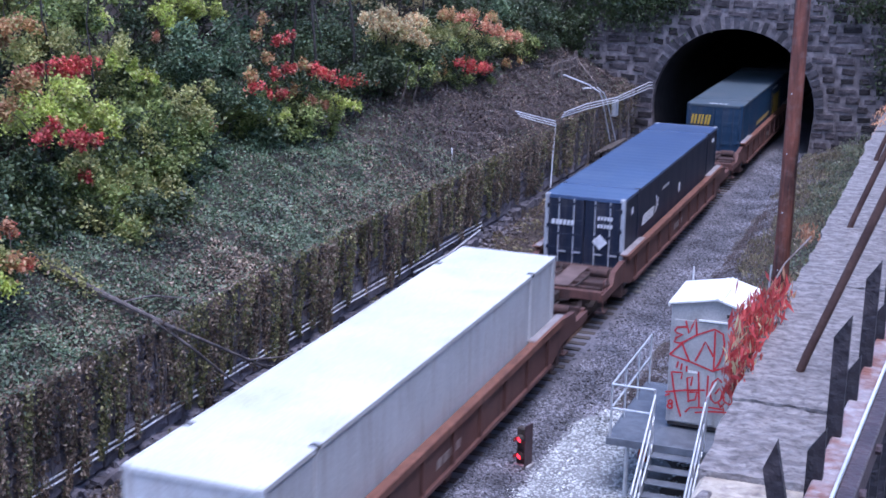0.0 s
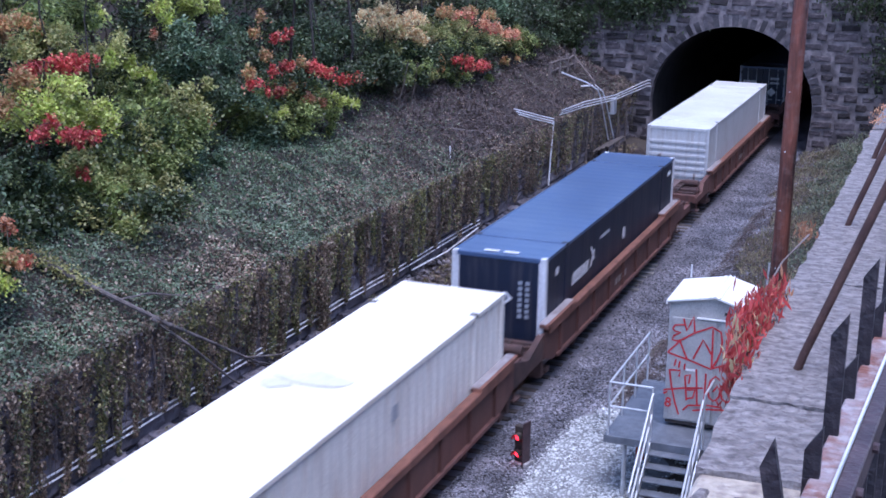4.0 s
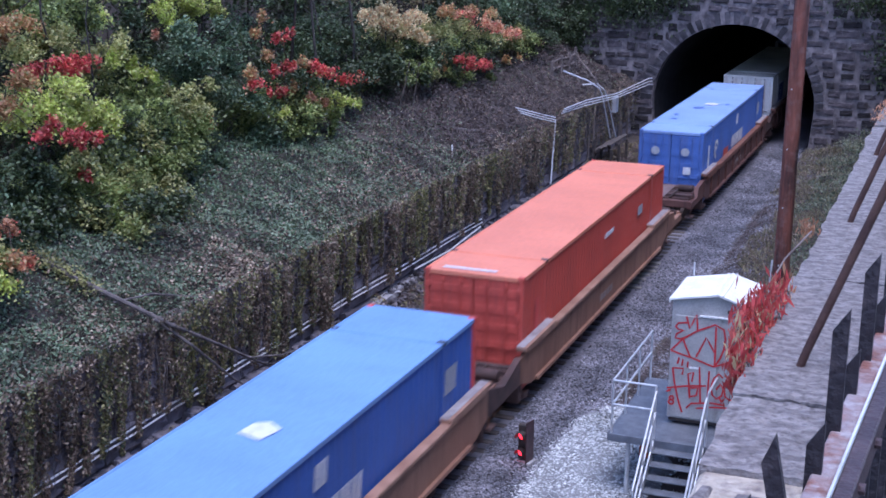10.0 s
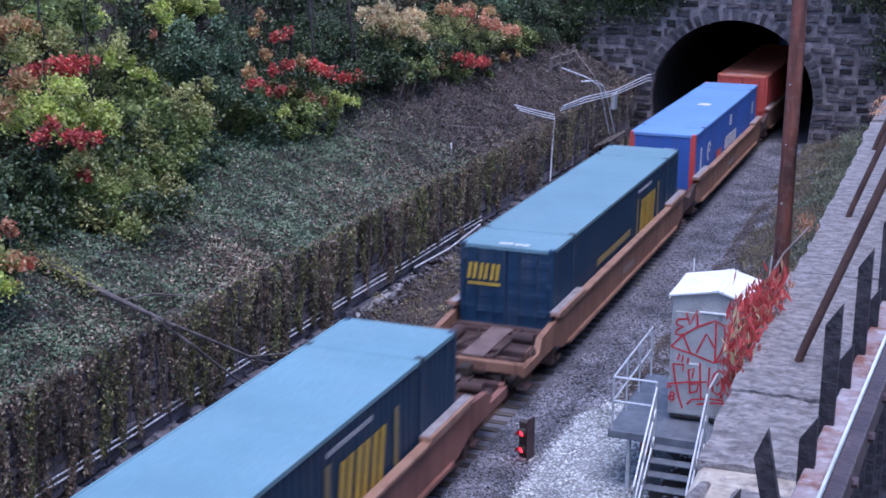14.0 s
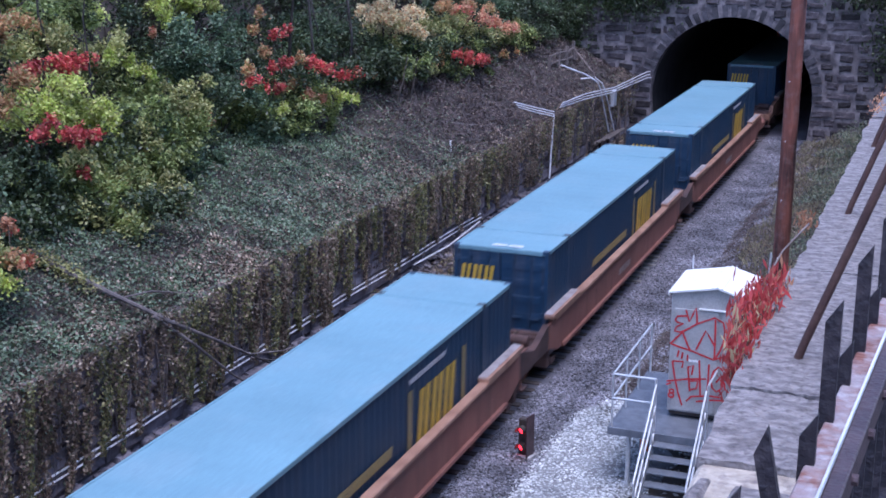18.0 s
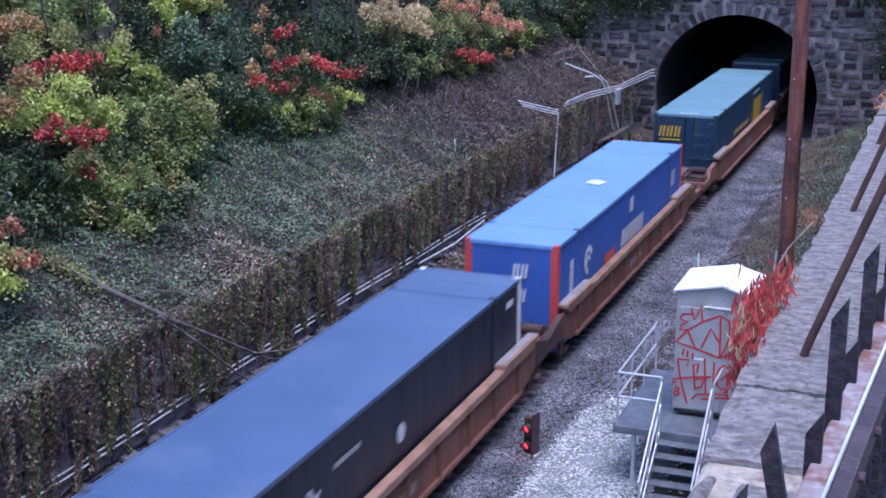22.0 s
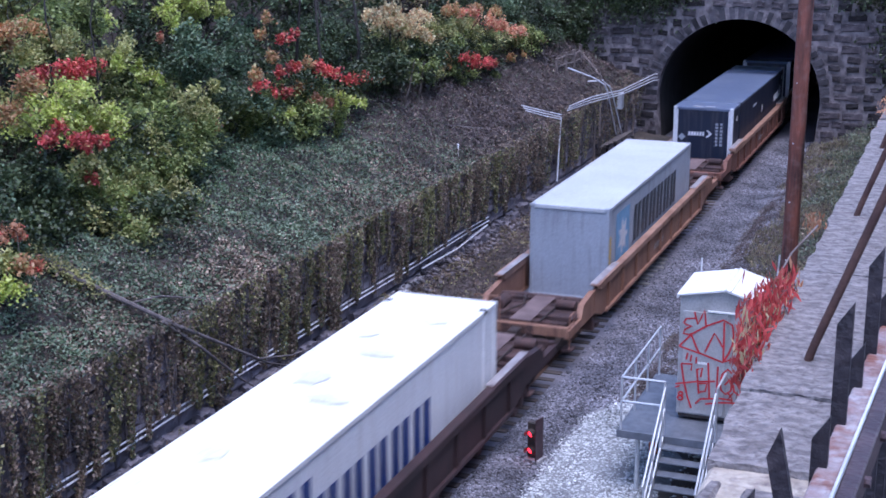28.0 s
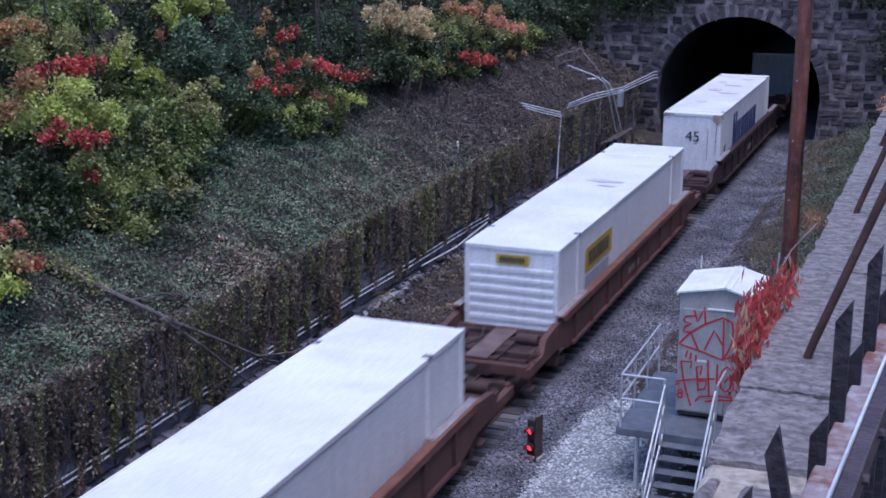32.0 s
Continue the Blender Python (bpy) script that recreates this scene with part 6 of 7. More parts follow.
def upper_pipes():
    root = empty("pipe_bridge", -5.6, 64, 2.4, label="silver pipes running from the bank to the tunnel mouth", category="pipe")
    inv = pose(5.6, -64, -2.4)
    def put(name, pts, r, m=M_PIPE):
        part(name, bar(pts, r, 8), m, root).matrix_parent_inverse = inv
    for k in range(3):
        put("pipe", [(-5.35 + 0.05 * k, 57.6, 3.22 + 0.1 * k), (-5.3, 61.5, 3.06 + 0.12 * k), (-5.05, 66.1, 2.82 + 0.11 * k), (-4.85, 72.4, 2.76 + 0.16 * k), (-4.7, 72.9, 2.72 + 0.16 * k)], 0.027)
    for k in range(3):
        put("pipe", [(-6.35 + 0.1 * k, 54.2, 3.86 - 0.1 * k), (-5.75, 55.4, 3.50 - 0.1 * k), (-5.3, 56.5, 3.2 - 0.1 * k)], 0.024)
    put("down_pipe", [(-5.3, 56.5, 3.1), (-5.33, 56.4, 1.9), (-5.3, 56.1, 0.4)], 0.036)
    put("pipe", [(-6.6, 62.0, 4.5), (-5.7, 63.2, 3.95), (-5.35, 63.9, 3.55), (-5.3, 64.3, 3.2), (-5.25, 66.1, 0.85)], 0.04)
    put("pipe", [(-6.0, 63.3, 3.75), (-5.45, 63.9, 3.75), (-5.25, 64.5, 3.4), (-5.2, 65.0, 2.9), (-5.1, 66.6, 0.85)], 0.036)
    part("junction_box", boxes((-5.5, -5.25, 67.0, 67.5, 1.95, 2.75), bevel=0.02), M_GALV, root).matrix_parent_inverse = inv
    for y, h in ((63.8, 4.0), (62.9, 2.9), (70.7, 2.1), (68.9, 1.9), (69.4, 1.0)):
        put("post", [(-5.5, y, -0.4), (-5.5, y, h)], 0.05, M_TIMBER)


upper_pipes()


def bank_fence():
    root = empty("bank_fence", -8.2, 69, 4.0, label="grey timber posts and rails on the bank by the portal", category="fence")
    inv = pose(8.2, -69, -4.0)
    spots = [(-8.0, 64.9), (-7.9, 66.1), (-7.8, 67.2), (-7.75, 68.2)]
    def put(name, bm):
        part(name, bm, M_TIMBER, root).matrix_parent_inverse = inv
    for x, y in spots:
        g = bank_z(x, y)
        put("post", boxes((x - 0.07, x + 0.07, y - 0.07, y + 0.07, g - 0.3, g + 0.75 + 0.25 * (y - 64.9) / 3), bevel=0.01))
    for (xa, ya), (xb, yb) in zip(spots, spots[1:]):
        for h in (0.3, 0.7):
            put("fence_rail", bar([(xa, ya, bank_z(xa, ya) + h), (xb, yb, bank_z(xb, yb) + h)], 0.045, 6))
    put("fence_rail", bar([(-7.75, 68.2, bank_z(-7.75, 68.2) + 0.7), (-6.3, 66.6, bank_z(-6.3, 66.6) + 0.6)], 0.035, 6))


bank_fence()


def timber_stand():
    root = empty("timber_stand", -5.2, 66.5, -0.4, label="low dark timber staging below the pipes", category="staging")
    inv = pose(5.2, -66.5, 0.4)
    for y in (63.5, 65.0, 66.6):
        part("post", boxes((-5.45, -5.33, y - 0.06, y + 0.06, -0.5, 1.15)), M_TIE, root).matrix_parent_inverse = inv
        part("post", boxes((-4.6, -4.48, y - 0.06, y + 0.06, -0.5, 0.75)), M_TIE, root).matrix_parent_inverse = inv
    for k in range(4):
        part("plank", boxes((-5.4 + 0.22 * k, -5.22 + 0.22 * k, 63.4, 66.8, 0.62 + 0.1 * k, 0.68 + 0.1 * k)), M_TIE, root).matrix_parent_inverse = inv


timber_stand()


def fallen_branch():
    root = empty("fallen_tree", -7.5, 24.8, 3.6, label="bare fallen tree leaning over the wall to the ground", category="tree")
    inv = pose(7.5, -24.8, -3.6)
    def put(name, pts, r, t):
        part(name, bar(pts, r, 8, t), M_DEADWOOD, root).matrix_parent_inverse = inv
    put("trunk", [(-10.4, 24.0, 6.1), (-8.6, 24.6, 4.75), (-7.3, 25.0, 3.95), (-6.0, 25.5, 3.25), (-5.3, 26.0, 2.75), (-5.05, 27.5, 1.9), (-4.9, 29.2, 0.95), (-4.85, 30.3, 0.35)], 0.085, 0.02)
    put("limb", [(-5.6, 25.7, 2.95), (-5.1, 26.4, 2.2), (-4.95, 28.0, 0.9), (-4.9, 29.6, -0.15)], 0.045, 0.018)
    rnd = np.random.default_rng(9)
    f = rnd.random(2600) ** 1.3
    c = np.stack([-10.4 + 3.6 * f + rnd.normal(0, 0.13, 2600), 24.0 + 1.15 * f + rnd.normal(0, 0.13, 2600), 6.15 - 2.5 * f + 0.35 * f * (f - 1) + rnd.normal(0, 0.12, 2600)], 1)
    tagged(leaves("moss", c, 0.042, L_OLIVETREE, root), "olive ivy on the trunk", kind="stuff").matrix_parent_inverse = inv
    put("limb", [(-5.0, 28.6, 1.2), (-4.6, 29.9, 0.95), (-4.3, 31.4, 0.85)], 0.03, 0.012)
    put("limb", [(-5.0, 29.0, 1.0), (-4.7, 30.1, 0.6), (-4.3, 30.9, 0.2)], 0.025, 0.01)
    put("limb", [(-6.4, 25.3, 3.35), (-5.9, 26.1, 3.4), (-5.4, 27.2, 3.1)], 0.03, 0.01)


fallen_branch()


def white_stake():
    root = empty("white_stake", -6.4, 46.9, bank_z(-6.4, 46.9), label="short white marker stake in the ivy", category="stake")
    part("stake_post", boxes((-0.03, 0.03, -0.03, 0.03, -0.3, 0.42), bevel=0.01), M_HUTROOF, root)


white_stake()

# ---- plants ----
def wall_vines():
    """Creepers hanging down the retaining wall in strands."""
    green, dry, olive = [], [], []
    rnd = np.random.default_rng(11)
    y = 17.0
    while y < 72:
        w = rnd.uniform(0.10, 0.26)
        fade = np.clip((y - 44) / 10, 0, 1)
        low = (rnd.choice([0.1, 0.3, 0.6, 0.45, 1.1]) if y < 36 else rnd.choice([0.35, 0.7, 1.0, 1.5, 0.55])) + 0.2 * rnd.random()
        n = int((WALL_TOP + 0.25 - low) * w * 1700 * (1 - 0.45 * fade) * (0.4 if y > 61 else 1.0))
        z = WALL_TOP + 0.25 - (WALL_TOP + 0.25 - low) * rnd.random(n) ** 0.9
        taper = rnd.choice([0.35, 0.6]) + 0.4 * (z - low) / (WALL_TOP + 0.3 - low)
        bulge = rnd.uniform(0.2, 0.55)
        sway = 0.1 * np.sin(z * rnd.uniform(1, 3) + rnd.uniform(0, 6))
        c = np.stack([WALL_X + 0.06 + bulge * np.sqrt(rnd.random(n)) * taper, y + sway + w * taper * rnd.normal(0, 0.5, n), z], 1)
        pick = rnd.random(n)
        kind = rnd.random()
        a = min(0.92, (0.12 if kind < 0.35 else 0.55 if kind < 0.65 else 0.88) + 0.3 * fade)
        dry += list(c[pick < a])
        olive += list(c[(pick >= a) & (pick < 0.94)])
        green += list(c[pick >= 0.94])
        y += w * rnd.uniform(1.3, 2.9)
    # sparse dark leaves behind the strands, shade of the gaps put into their tone
    n = 9000
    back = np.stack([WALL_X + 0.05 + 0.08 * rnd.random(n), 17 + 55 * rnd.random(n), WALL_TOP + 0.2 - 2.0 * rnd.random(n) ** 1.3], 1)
    # bare stems
    bm = bmesh.new()
    r2 = random.Random(3)
    for i in range(260):
        y = r2.uniform(17, 66)
        x = WALL_X + r2.uniform(0.05, 0.3)
        tube(bm, [(x - 0.1, y, WALL_TOP + 0.1), (x, y + r2.uniform(-0.1, 0.1), 1.8), (x + 0.02, y + r2.uniform(-0.2, 0.2), r2.uniform(0.3, 1.2))], 0.013, 4, 0.006)
    root = empty("hanging_vines", WALL_X, 40, WALL_TOP, label="curtain of brown and green vines hanging down the stone wall", category="vines", kind="stuff")
    inv = pose(-WALL_X, -40, -WALL_TOP)
    tagged(part("stem", bm, M_DEADWOOD, root), kind="stuff").matrix_parent_inverse = inv
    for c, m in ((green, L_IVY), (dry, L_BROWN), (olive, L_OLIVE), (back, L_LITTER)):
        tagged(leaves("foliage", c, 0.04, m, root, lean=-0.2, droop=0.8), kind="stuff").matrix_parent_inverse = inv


wall_vines()


def ivy_bank():
    rnd = np.random.default_rng(21)
    n = 320000
    x = WALL_X + 0.2 - 9.5 * rnd.random(n) ** 1.2
    y = 17 + 56 * rnd.random(n) ** 1.15
    green, dry, mid, litter = [], [], [], []
    for i in range(n):
        k = noise.noise((x[i] * 0.35, y[i] * 0.25, 7.0)) * 0.5 + 0.5
        m = noise.noise((x[i] * 1.5, y[i] * 1.2, 2.0))
        if m < -0.2 and rnd.random() < min(0.6, -1.2 * m):
            continue
        brown = 0.12 + 0.5 * min(1, max(0, (y[i] - 40) / 14)) + 1.3 * (k - 0.5) + 0.3 * max(0, 1 - (WALL_X - x[i]) / 1.6)
        q = (x[i], y[i], bank_z(x[i], y[i]) + 0.1 * rnd.random() + 0.4 * max(0, k - 0.42) + 0.3 * max(0, m + 0.1))
        u = rnd.random()
        far = min(0.95, max(0.0, (y[i] - 41 + 6 * (k - 0.5)) / 9))
        (litter if rnd.random() < far * (0.95 if x[i] < WALL_X - 0.5 else 0.6) else dry if u < brown else green if u < brown + (1 - brown) * (0.72 - 0.45 * min(1.0, max(0.0, (WALL_X - 1.4 - x[i]) / 2.2))) else mid).append(q)
    root = empty("ivy_bank", -9, 40, 4.2, label="steep bank covered with grey-green ivy and dry leaves", category="ivy", kind="stuff")
    inv = pose(9, -40, -4.2)
    for c, m in ((green, L_IVY), (dry, L_BROWN), (mid, L_BLUE), (litter, L_LITTER)):
        tagged(leaves("foliage", c, 0.042, m, root, lean=0.5), kind="stuff").matrix_parent_inverse = inv


ivy_bank()


def bank_twigs():
    r = random.Random(17)
    root = empty("dead_brush", -7.4, 55, 3.5, label="bare grey-brown twigs of dead brush on the bank", category="brush", kind="stuff")
    inv = pose(7.4, -55, -3.5)
    bm = bmesh.new()
    for i in range(520):
        x, y = r.uniform(-9.0, -5.8), r.uniform(43, 70)
        z = bank_z(x, y)
        h = r.uniform(0.25, 0.8)
        lean = (r.gauss(0, 0.2), r.gauss(0, 0.2))
        tube(bm, [(x, y, z - 0.05), (x + lean[0] * 0.5, y + lean[1] * 0.5, z + h * 0.6), (x + lean[0] * 1.3, y + lean[1] * 1.3, z + h)], 0.011, 4, 0.004)
    tagged(part("twig", bm, M_DEADWOOD, root), kind="stuff").matrix_parent_inverse = inv
    a, b = (-7.9, 48.3), (-6.7, 51.6)
    log = tagged(part("fallen_log", bar([(*a, bank_z(*a) + 0.06), (-7.3, 50.0, bank_z(-7.3, 50.0) + 0.12), (*b, bank_z(*b) + 0.06)], 0.06, 8, 0.03), M_DEADWOOD), "thin fallen log lying on the bank", "log")


bank_twigs()


def weeds():
    """The verge between the ballast and the high wall: thin dry grass by the stones, grey-green growth under the wall."""
    rnd = np.random.default_rng(31)
    n = 64000
    x = 3.1 + 6.8 * rnd.random(n) ** 0.85
    y = 35 + 37.3 * rnd.random(n)
    grass, green, dry, low = [], [], [], []
    for i in range(n):
        k = noise.noise((x[i] * 0.6, y[i] * 0.35, 3.0))
        g = right_z(x[i], y[i])
        edge = 4.6 - 0.035 * (y[i] - 36) + 0.9 * k
        if x[i] < edge:
            if rnd.random() < 0.1:
                low.append((x[i], y[i], g + 0.04))
            continue
        deep = x[i] - edge
        u = rnd.random()
        if u < 0.3:
            low.append((x[i], y[i], g + 0.06 * rnd.random()))
        elif deep < 1.6 + 1.5 * k:
            (grass if u < 0.72 else dry).append((x[i], y[i], g + (0.1 + 0.3 * max(0, k + 0.3)) * rnd.random()))
        else:
            (green if u < 0.8 else grass).append((x[i], y[i], g + (0.2 + 0.9 * max(0, k + 0.25)) * rnd.random()))
    root = empty("weedy_verge", 5, 55, 0, label="dry grass and grey-green weeds along the track", category="weeds", kind="stuff")
    inv = pose(-5, -55, 0)
    for c, size, m, lean, droop, ratio in ((grass, 0.11, L_GRASS, -0.2, -1.6, 0.1), (dry, 0.07, L_BROWN, 0.0, -0.8, 0.2), (green, 0.055, L_WEED, 0.3, 0.0, 0.45), (low, 0.05, L_LITTER, 0.8, 0.0, 0.4)):
        tagged(leaves("foliage", c, size, m, root, lean=lean, droop=droop, ratio=ratio), kind="stuff").matrix_parent_inverse = inv
    k = 26000
    x, y = 3.4 + 6.4 * rnd.random(k) ** 1.5, 33 + 39 * rnd.random(k)
    c = [(p, q, right_z(p, q) + 0.01) for p, q in zip(x, y)]
    tagged(chips("verge_stones", c, 0.04, M_RUBBLE), "dull brown stones strewn over the verge", "gravel", kind="stuff")


weeds()


def track_weeds():
    """Dry brown grass and seedlings between the conduits and the rails."""
    rnd = np.random.default_rng(33)
    n = 52000
    x = WALL_X + 0.25 + 3.0 * rnd.random(n) ** 1.3
    y = 18 + 52 * rnd.random(n)
    c, d, low = [], [], []
    for i in range(n):
        k = noise.noise((x[i] * 1.3, y[i] * 0.6, 9.0)) + 0.15 * math.sin(x[i] * 5)
        if rnd.random() < 0.5:
            low.append((x[i], y[i], -0.34 + 0.14 * max(0, -3.2 - x[i]) + 0.06 * rnd.random()))
            continue
        if k < -0.02:
            continue
        q = (x[i], y[i], -0.3 + 0.14 * max(0, -3.2 - x[i]) + (0.08 + 0.7 * k) * rnd.random())
        (c if rnd.random() < 0.75 else d).append(q)
    root = empty("dry_weeds", -4.6, 40, -0.2, label="dry brown grass and seedlings at the foot of the wall", category="weeds", kind="stuff")
    inv = pose(4.6, -40, 0.2)
    tagged(leaves("foliage", c, 0.06, L_BROWN, root, lean=0.0, droop=-0.8, ratio=0.2), kind="stuff").matrix_parent_inverse = inv
    tagged(leaves("foliage", d, 0.05, L_OLIVE, root, lean=0.2, ratio=0.4), kind="stuff").matrix_parent_inverse = inv
    tagged(leaves("litter", low, 0.045, L_LITTER, root, lean=0.8, ratio=0.4), kind="stuff").matrix_parent_inverse = inv


track_weeds()


def cloud(c, r, n, rnd, flat=0.6, along=1.0):
    """Leaf places in thin drooping sprays that layer round c, with gaps between them."""
    k = max(4, int(9 * r))
    d = rnd.normal(size=(k, 3))
    d /= np.linalg.norm(d, axis=1)[:, None]
    hub = d * (r * rnd.uniform(0.35, 0.95, k))[:, None] * np.array([1, 1, flat])
    which = rnd.integers(0, k, n)
    rad = r * rnd.uniform(0.22, 0.5, k)[which] * np.abs(rnd.normal(0, 0.75, n))
    a = rnd.uniform(0, 6.283, n)
    q = np.stack([rad * np.cos(a), rad * np.sin(a), rnd.normal(0, 0.06 + 0.06 * r, n)], 1)
    q[:, 2] -= 0.35 * (q[:, 0] * d[which, 0] + q[:, 1] * d[which, 1]) + 0.25 * rad ** 2 / r
    return (q + hub[which]) * np.array([1 / along, along, 1]) + np.asarray(c)


def tree(base, clumps, label, trunk_r=0.13, size=0.052, density=2000):
    """A leaning trunk with limbs to leafy clumps. clumps: (x, y, z, radius, tone)."""
    x, y = base
    g = bank_z(x, y)
    root = empty("tree", x, y, g, label=label, category="tree")
    inv = pose(-x, -y, -g)
    rnd = np.random.default_rng(int(1000 + abs(x * 37 + y * 11)))
    top = np.mean([c[:3] for c in clumps], axis=0)
    height = max(c[2] for c in clumps) - g + 0.2
    mid = Vector(((x * 2 + top[0]) / 3, (y * 2 + top[1]) / 3, g + height * 0.45))
    tip = Vector((x * 0.45 + top[0] * 0.55, y * 0.45 + top[1] * 0.55, g + height))
    t = part("trunk", bar([(x, y, g - 0.4), ((x + mid.x) / 2, (y + mid.y) / 2, g + height * 0.2), mid, tip], trunk_r, 9, trunk_r * 0.35), M_BARK, root)
    t.matrix_parent_inverse = inv
    last, foot = None, Vector((x, y, g))
    for cx, cy, cz, r, tone in clumps:
        p = Vector((cx, cy, cz))
        away = math.hypot(cx - mid.x, cy - mid.y)
        rise = min(0.9, max(0.2, (cz - 0.45 * away - g) / height * rnd.uniform(0.8, 1.0)))
        s = foot.lerp(mid, rise / 0.45) if rise < 0.45 else mid.lerp(tip, (rise - 0.45) / 0.55)
        bm = bmesh.new()
        thin = r < 0.8
        if thin and last and (last - p).length < 1.4:
            s = last
        last = p
        tube(bm, [s, s.lerp(p, 0.5) + Vector((0, 0, 0.1 if thin else 0.2)), p], trunk_r * (0.12 if thin else 0.35), 6, 0.01)
        for _ in range(0 if thin else 4):
            q = p + Vector(rnd.normal(0, r * 0.5, 3))
            tube(bm, [s.lerp(p, 0.6), s.lerp(q, 0.8), q], 0.025, 4, 0.006)
        part("limb", bm, M_BARK, root).matrix_parent_inverse = inv
        n = max(int(density * r ** 1.7), 180)
        c = cloud((cx, cy, cz), r, n, rnd, *((0.2, 1.5) if tone in ("red", "orange", "rust", "tan") else (0.55, 1.1)))
        cut = int(n * (0.9 if tone in ("red", "orange") else 0.8)) if density > 1000 else n
        leaves("crown", c[:cut], size, TONES[tone], root, lean=0.4).matrix_parent_inverse = inv
        if cut < n:
            leaves("crown", c[cut:], size, TONES[SECOND[tone]], root, lean=0.4).matrix_parent_inverse = inv
    return root


def near_trees():
    # dark clumps low down: shade under the maple put into leaf colour
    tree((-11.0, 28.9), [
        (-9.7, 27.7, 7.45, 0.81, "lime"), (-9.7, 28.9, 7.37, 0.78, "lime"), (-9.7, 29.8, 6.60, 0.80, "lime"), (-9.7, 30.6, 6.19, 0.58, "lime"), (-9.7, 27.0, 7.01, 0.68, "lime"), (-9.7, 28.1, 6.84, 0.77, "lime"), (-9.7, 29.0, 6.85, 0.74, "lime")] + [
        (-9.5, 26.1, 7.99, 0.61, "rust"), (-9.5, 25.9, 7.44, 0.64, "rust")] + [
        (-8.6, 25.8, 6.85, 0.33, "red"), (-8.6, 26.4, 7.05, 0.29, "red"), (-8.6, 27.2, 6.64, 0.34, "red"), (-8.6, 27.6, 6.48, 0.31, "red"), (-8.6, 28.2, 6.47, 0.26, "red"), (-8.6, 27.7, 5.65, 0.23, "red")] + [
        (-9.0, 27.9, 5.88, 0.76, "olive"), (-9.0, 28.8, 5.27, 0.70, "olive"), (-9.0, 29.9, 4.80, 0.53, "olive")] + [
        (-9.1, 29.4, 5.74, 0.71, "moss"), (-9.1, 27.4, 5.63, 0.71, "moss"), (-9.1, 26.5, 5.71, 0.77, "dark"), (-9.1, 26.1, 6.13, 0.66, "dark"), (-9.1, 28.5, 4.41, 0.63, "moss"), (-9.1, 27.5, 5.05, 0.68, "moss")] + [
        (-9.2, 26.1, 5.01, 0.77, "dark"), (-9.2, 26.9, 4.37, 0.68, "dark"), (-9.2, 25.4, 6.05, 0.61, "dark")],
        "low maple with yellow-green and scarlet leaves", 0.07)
    tree((-13.0, 31.5), [
        (-10.2, 27.7, 8.01, 0.32, "red"), (-10.2, 28.2, 8.00, 0.32, "red"), (-10.2, 28.8, 8.07, 0.33, "red"), (-10.2, 29.4, 8.06, 0.33, "red"), (-10.2, 29.9, 7.91, 0.32, "red"), (-10.2, 30.3, 8.00, 0.26, "red"), (-10.2, 28.9, 7.84, 0.29, "red"), (-10.2, 29.6, 7.80, 0.30, "red")] + [
        (-11.2, 29.2, 8.50, 0.80, "olive"), (-11.2, 30.4, 8.55, 0.82, "olive"), (-11.2, 31.4, 8.08, 0.56, "olive"), (-11.2, 32.8, 8.19, 0.66, "olive"), (-11.2, 32.1, 7.36, 0.73, "olive")] + [
        (-11.4, 31.9, 8.64, 0.85, "moss"), (-11.4, 30.2, 9.05, 0.74, "moss"), (-11.4, 33.2, 6.87, 0.63, "moss"), (-11.4, 31.4, 9.19, 0.68, "moss")] + [
        (-11.2, 28.5, 9.03, 0.66, "rust"), (-11.2, 28.1, 8.77, 0.41, "rust")] + [
        (-11.0, 33.0, 7.74, 0.45, "lime"), (-11.0, 33.6, 7.40, 0.38, "lime"), (-11.0, 34.2, 7.09, 0.38, "lime"), (-11.0, 32.4, 7.77, 0.37, "lime")],
        "young tree with a scarlet bough among olive leaves", 0.09)
    tree((-13.2, 36.0), [
        (-12.2, 36.9, 8.81, 0.54, "lime"), (-12.2, 37.7, 8.43, 0.51, "lime"), (-12.2, 38.8, 8.56, 0.66, "lime"), (-12.2, 40.1, 8.57, 0.48, "lime"), (-12.2, 38.2, 8.96, 0.69, "lime"), (-12.2, 33.6, 8.91, 0.38, "lime")] + [
        (-11.8, 36.0, 8.09, 0.20, "orange")] + [
        (-12.4, 35.6, 8.53, 0.75, "dark"), (-12.4, 36.1, 7.48, 0.76, "dark")],
        "tree with bright lime leaves hanging from above", 0.09)
    tree((-12.2, 37.6), [
        (-10.3, 35.0, 8.14, 0.93, "blue"), (-10.3, 36.2, 7.56, 0.96, "blue"), (-10.3, 37.3, 8.00, 0.89, "blue"), (-10.3, 35.6, 7.10, 0.82, "blue"), (-10.3, 37.9, 7.08, 0.90, "blue"), (-10.3, 34.5, 7.57, 0.72, "blue")] + [
        (-9.7, 37.5, 6.26, 0.85, "blue"), (-9.7, 38.5, 5.33, 0.87, "blue"), (-9.7, 36.1, 6.73, 0.61, "blue"), (-9.7, 37.8, 4.90, 0.72, "blue"), (-9.7, 39.2, 5.76, 0.56, "blue")],
        "blue-green leafy tree with drooping boughs", 0.12)
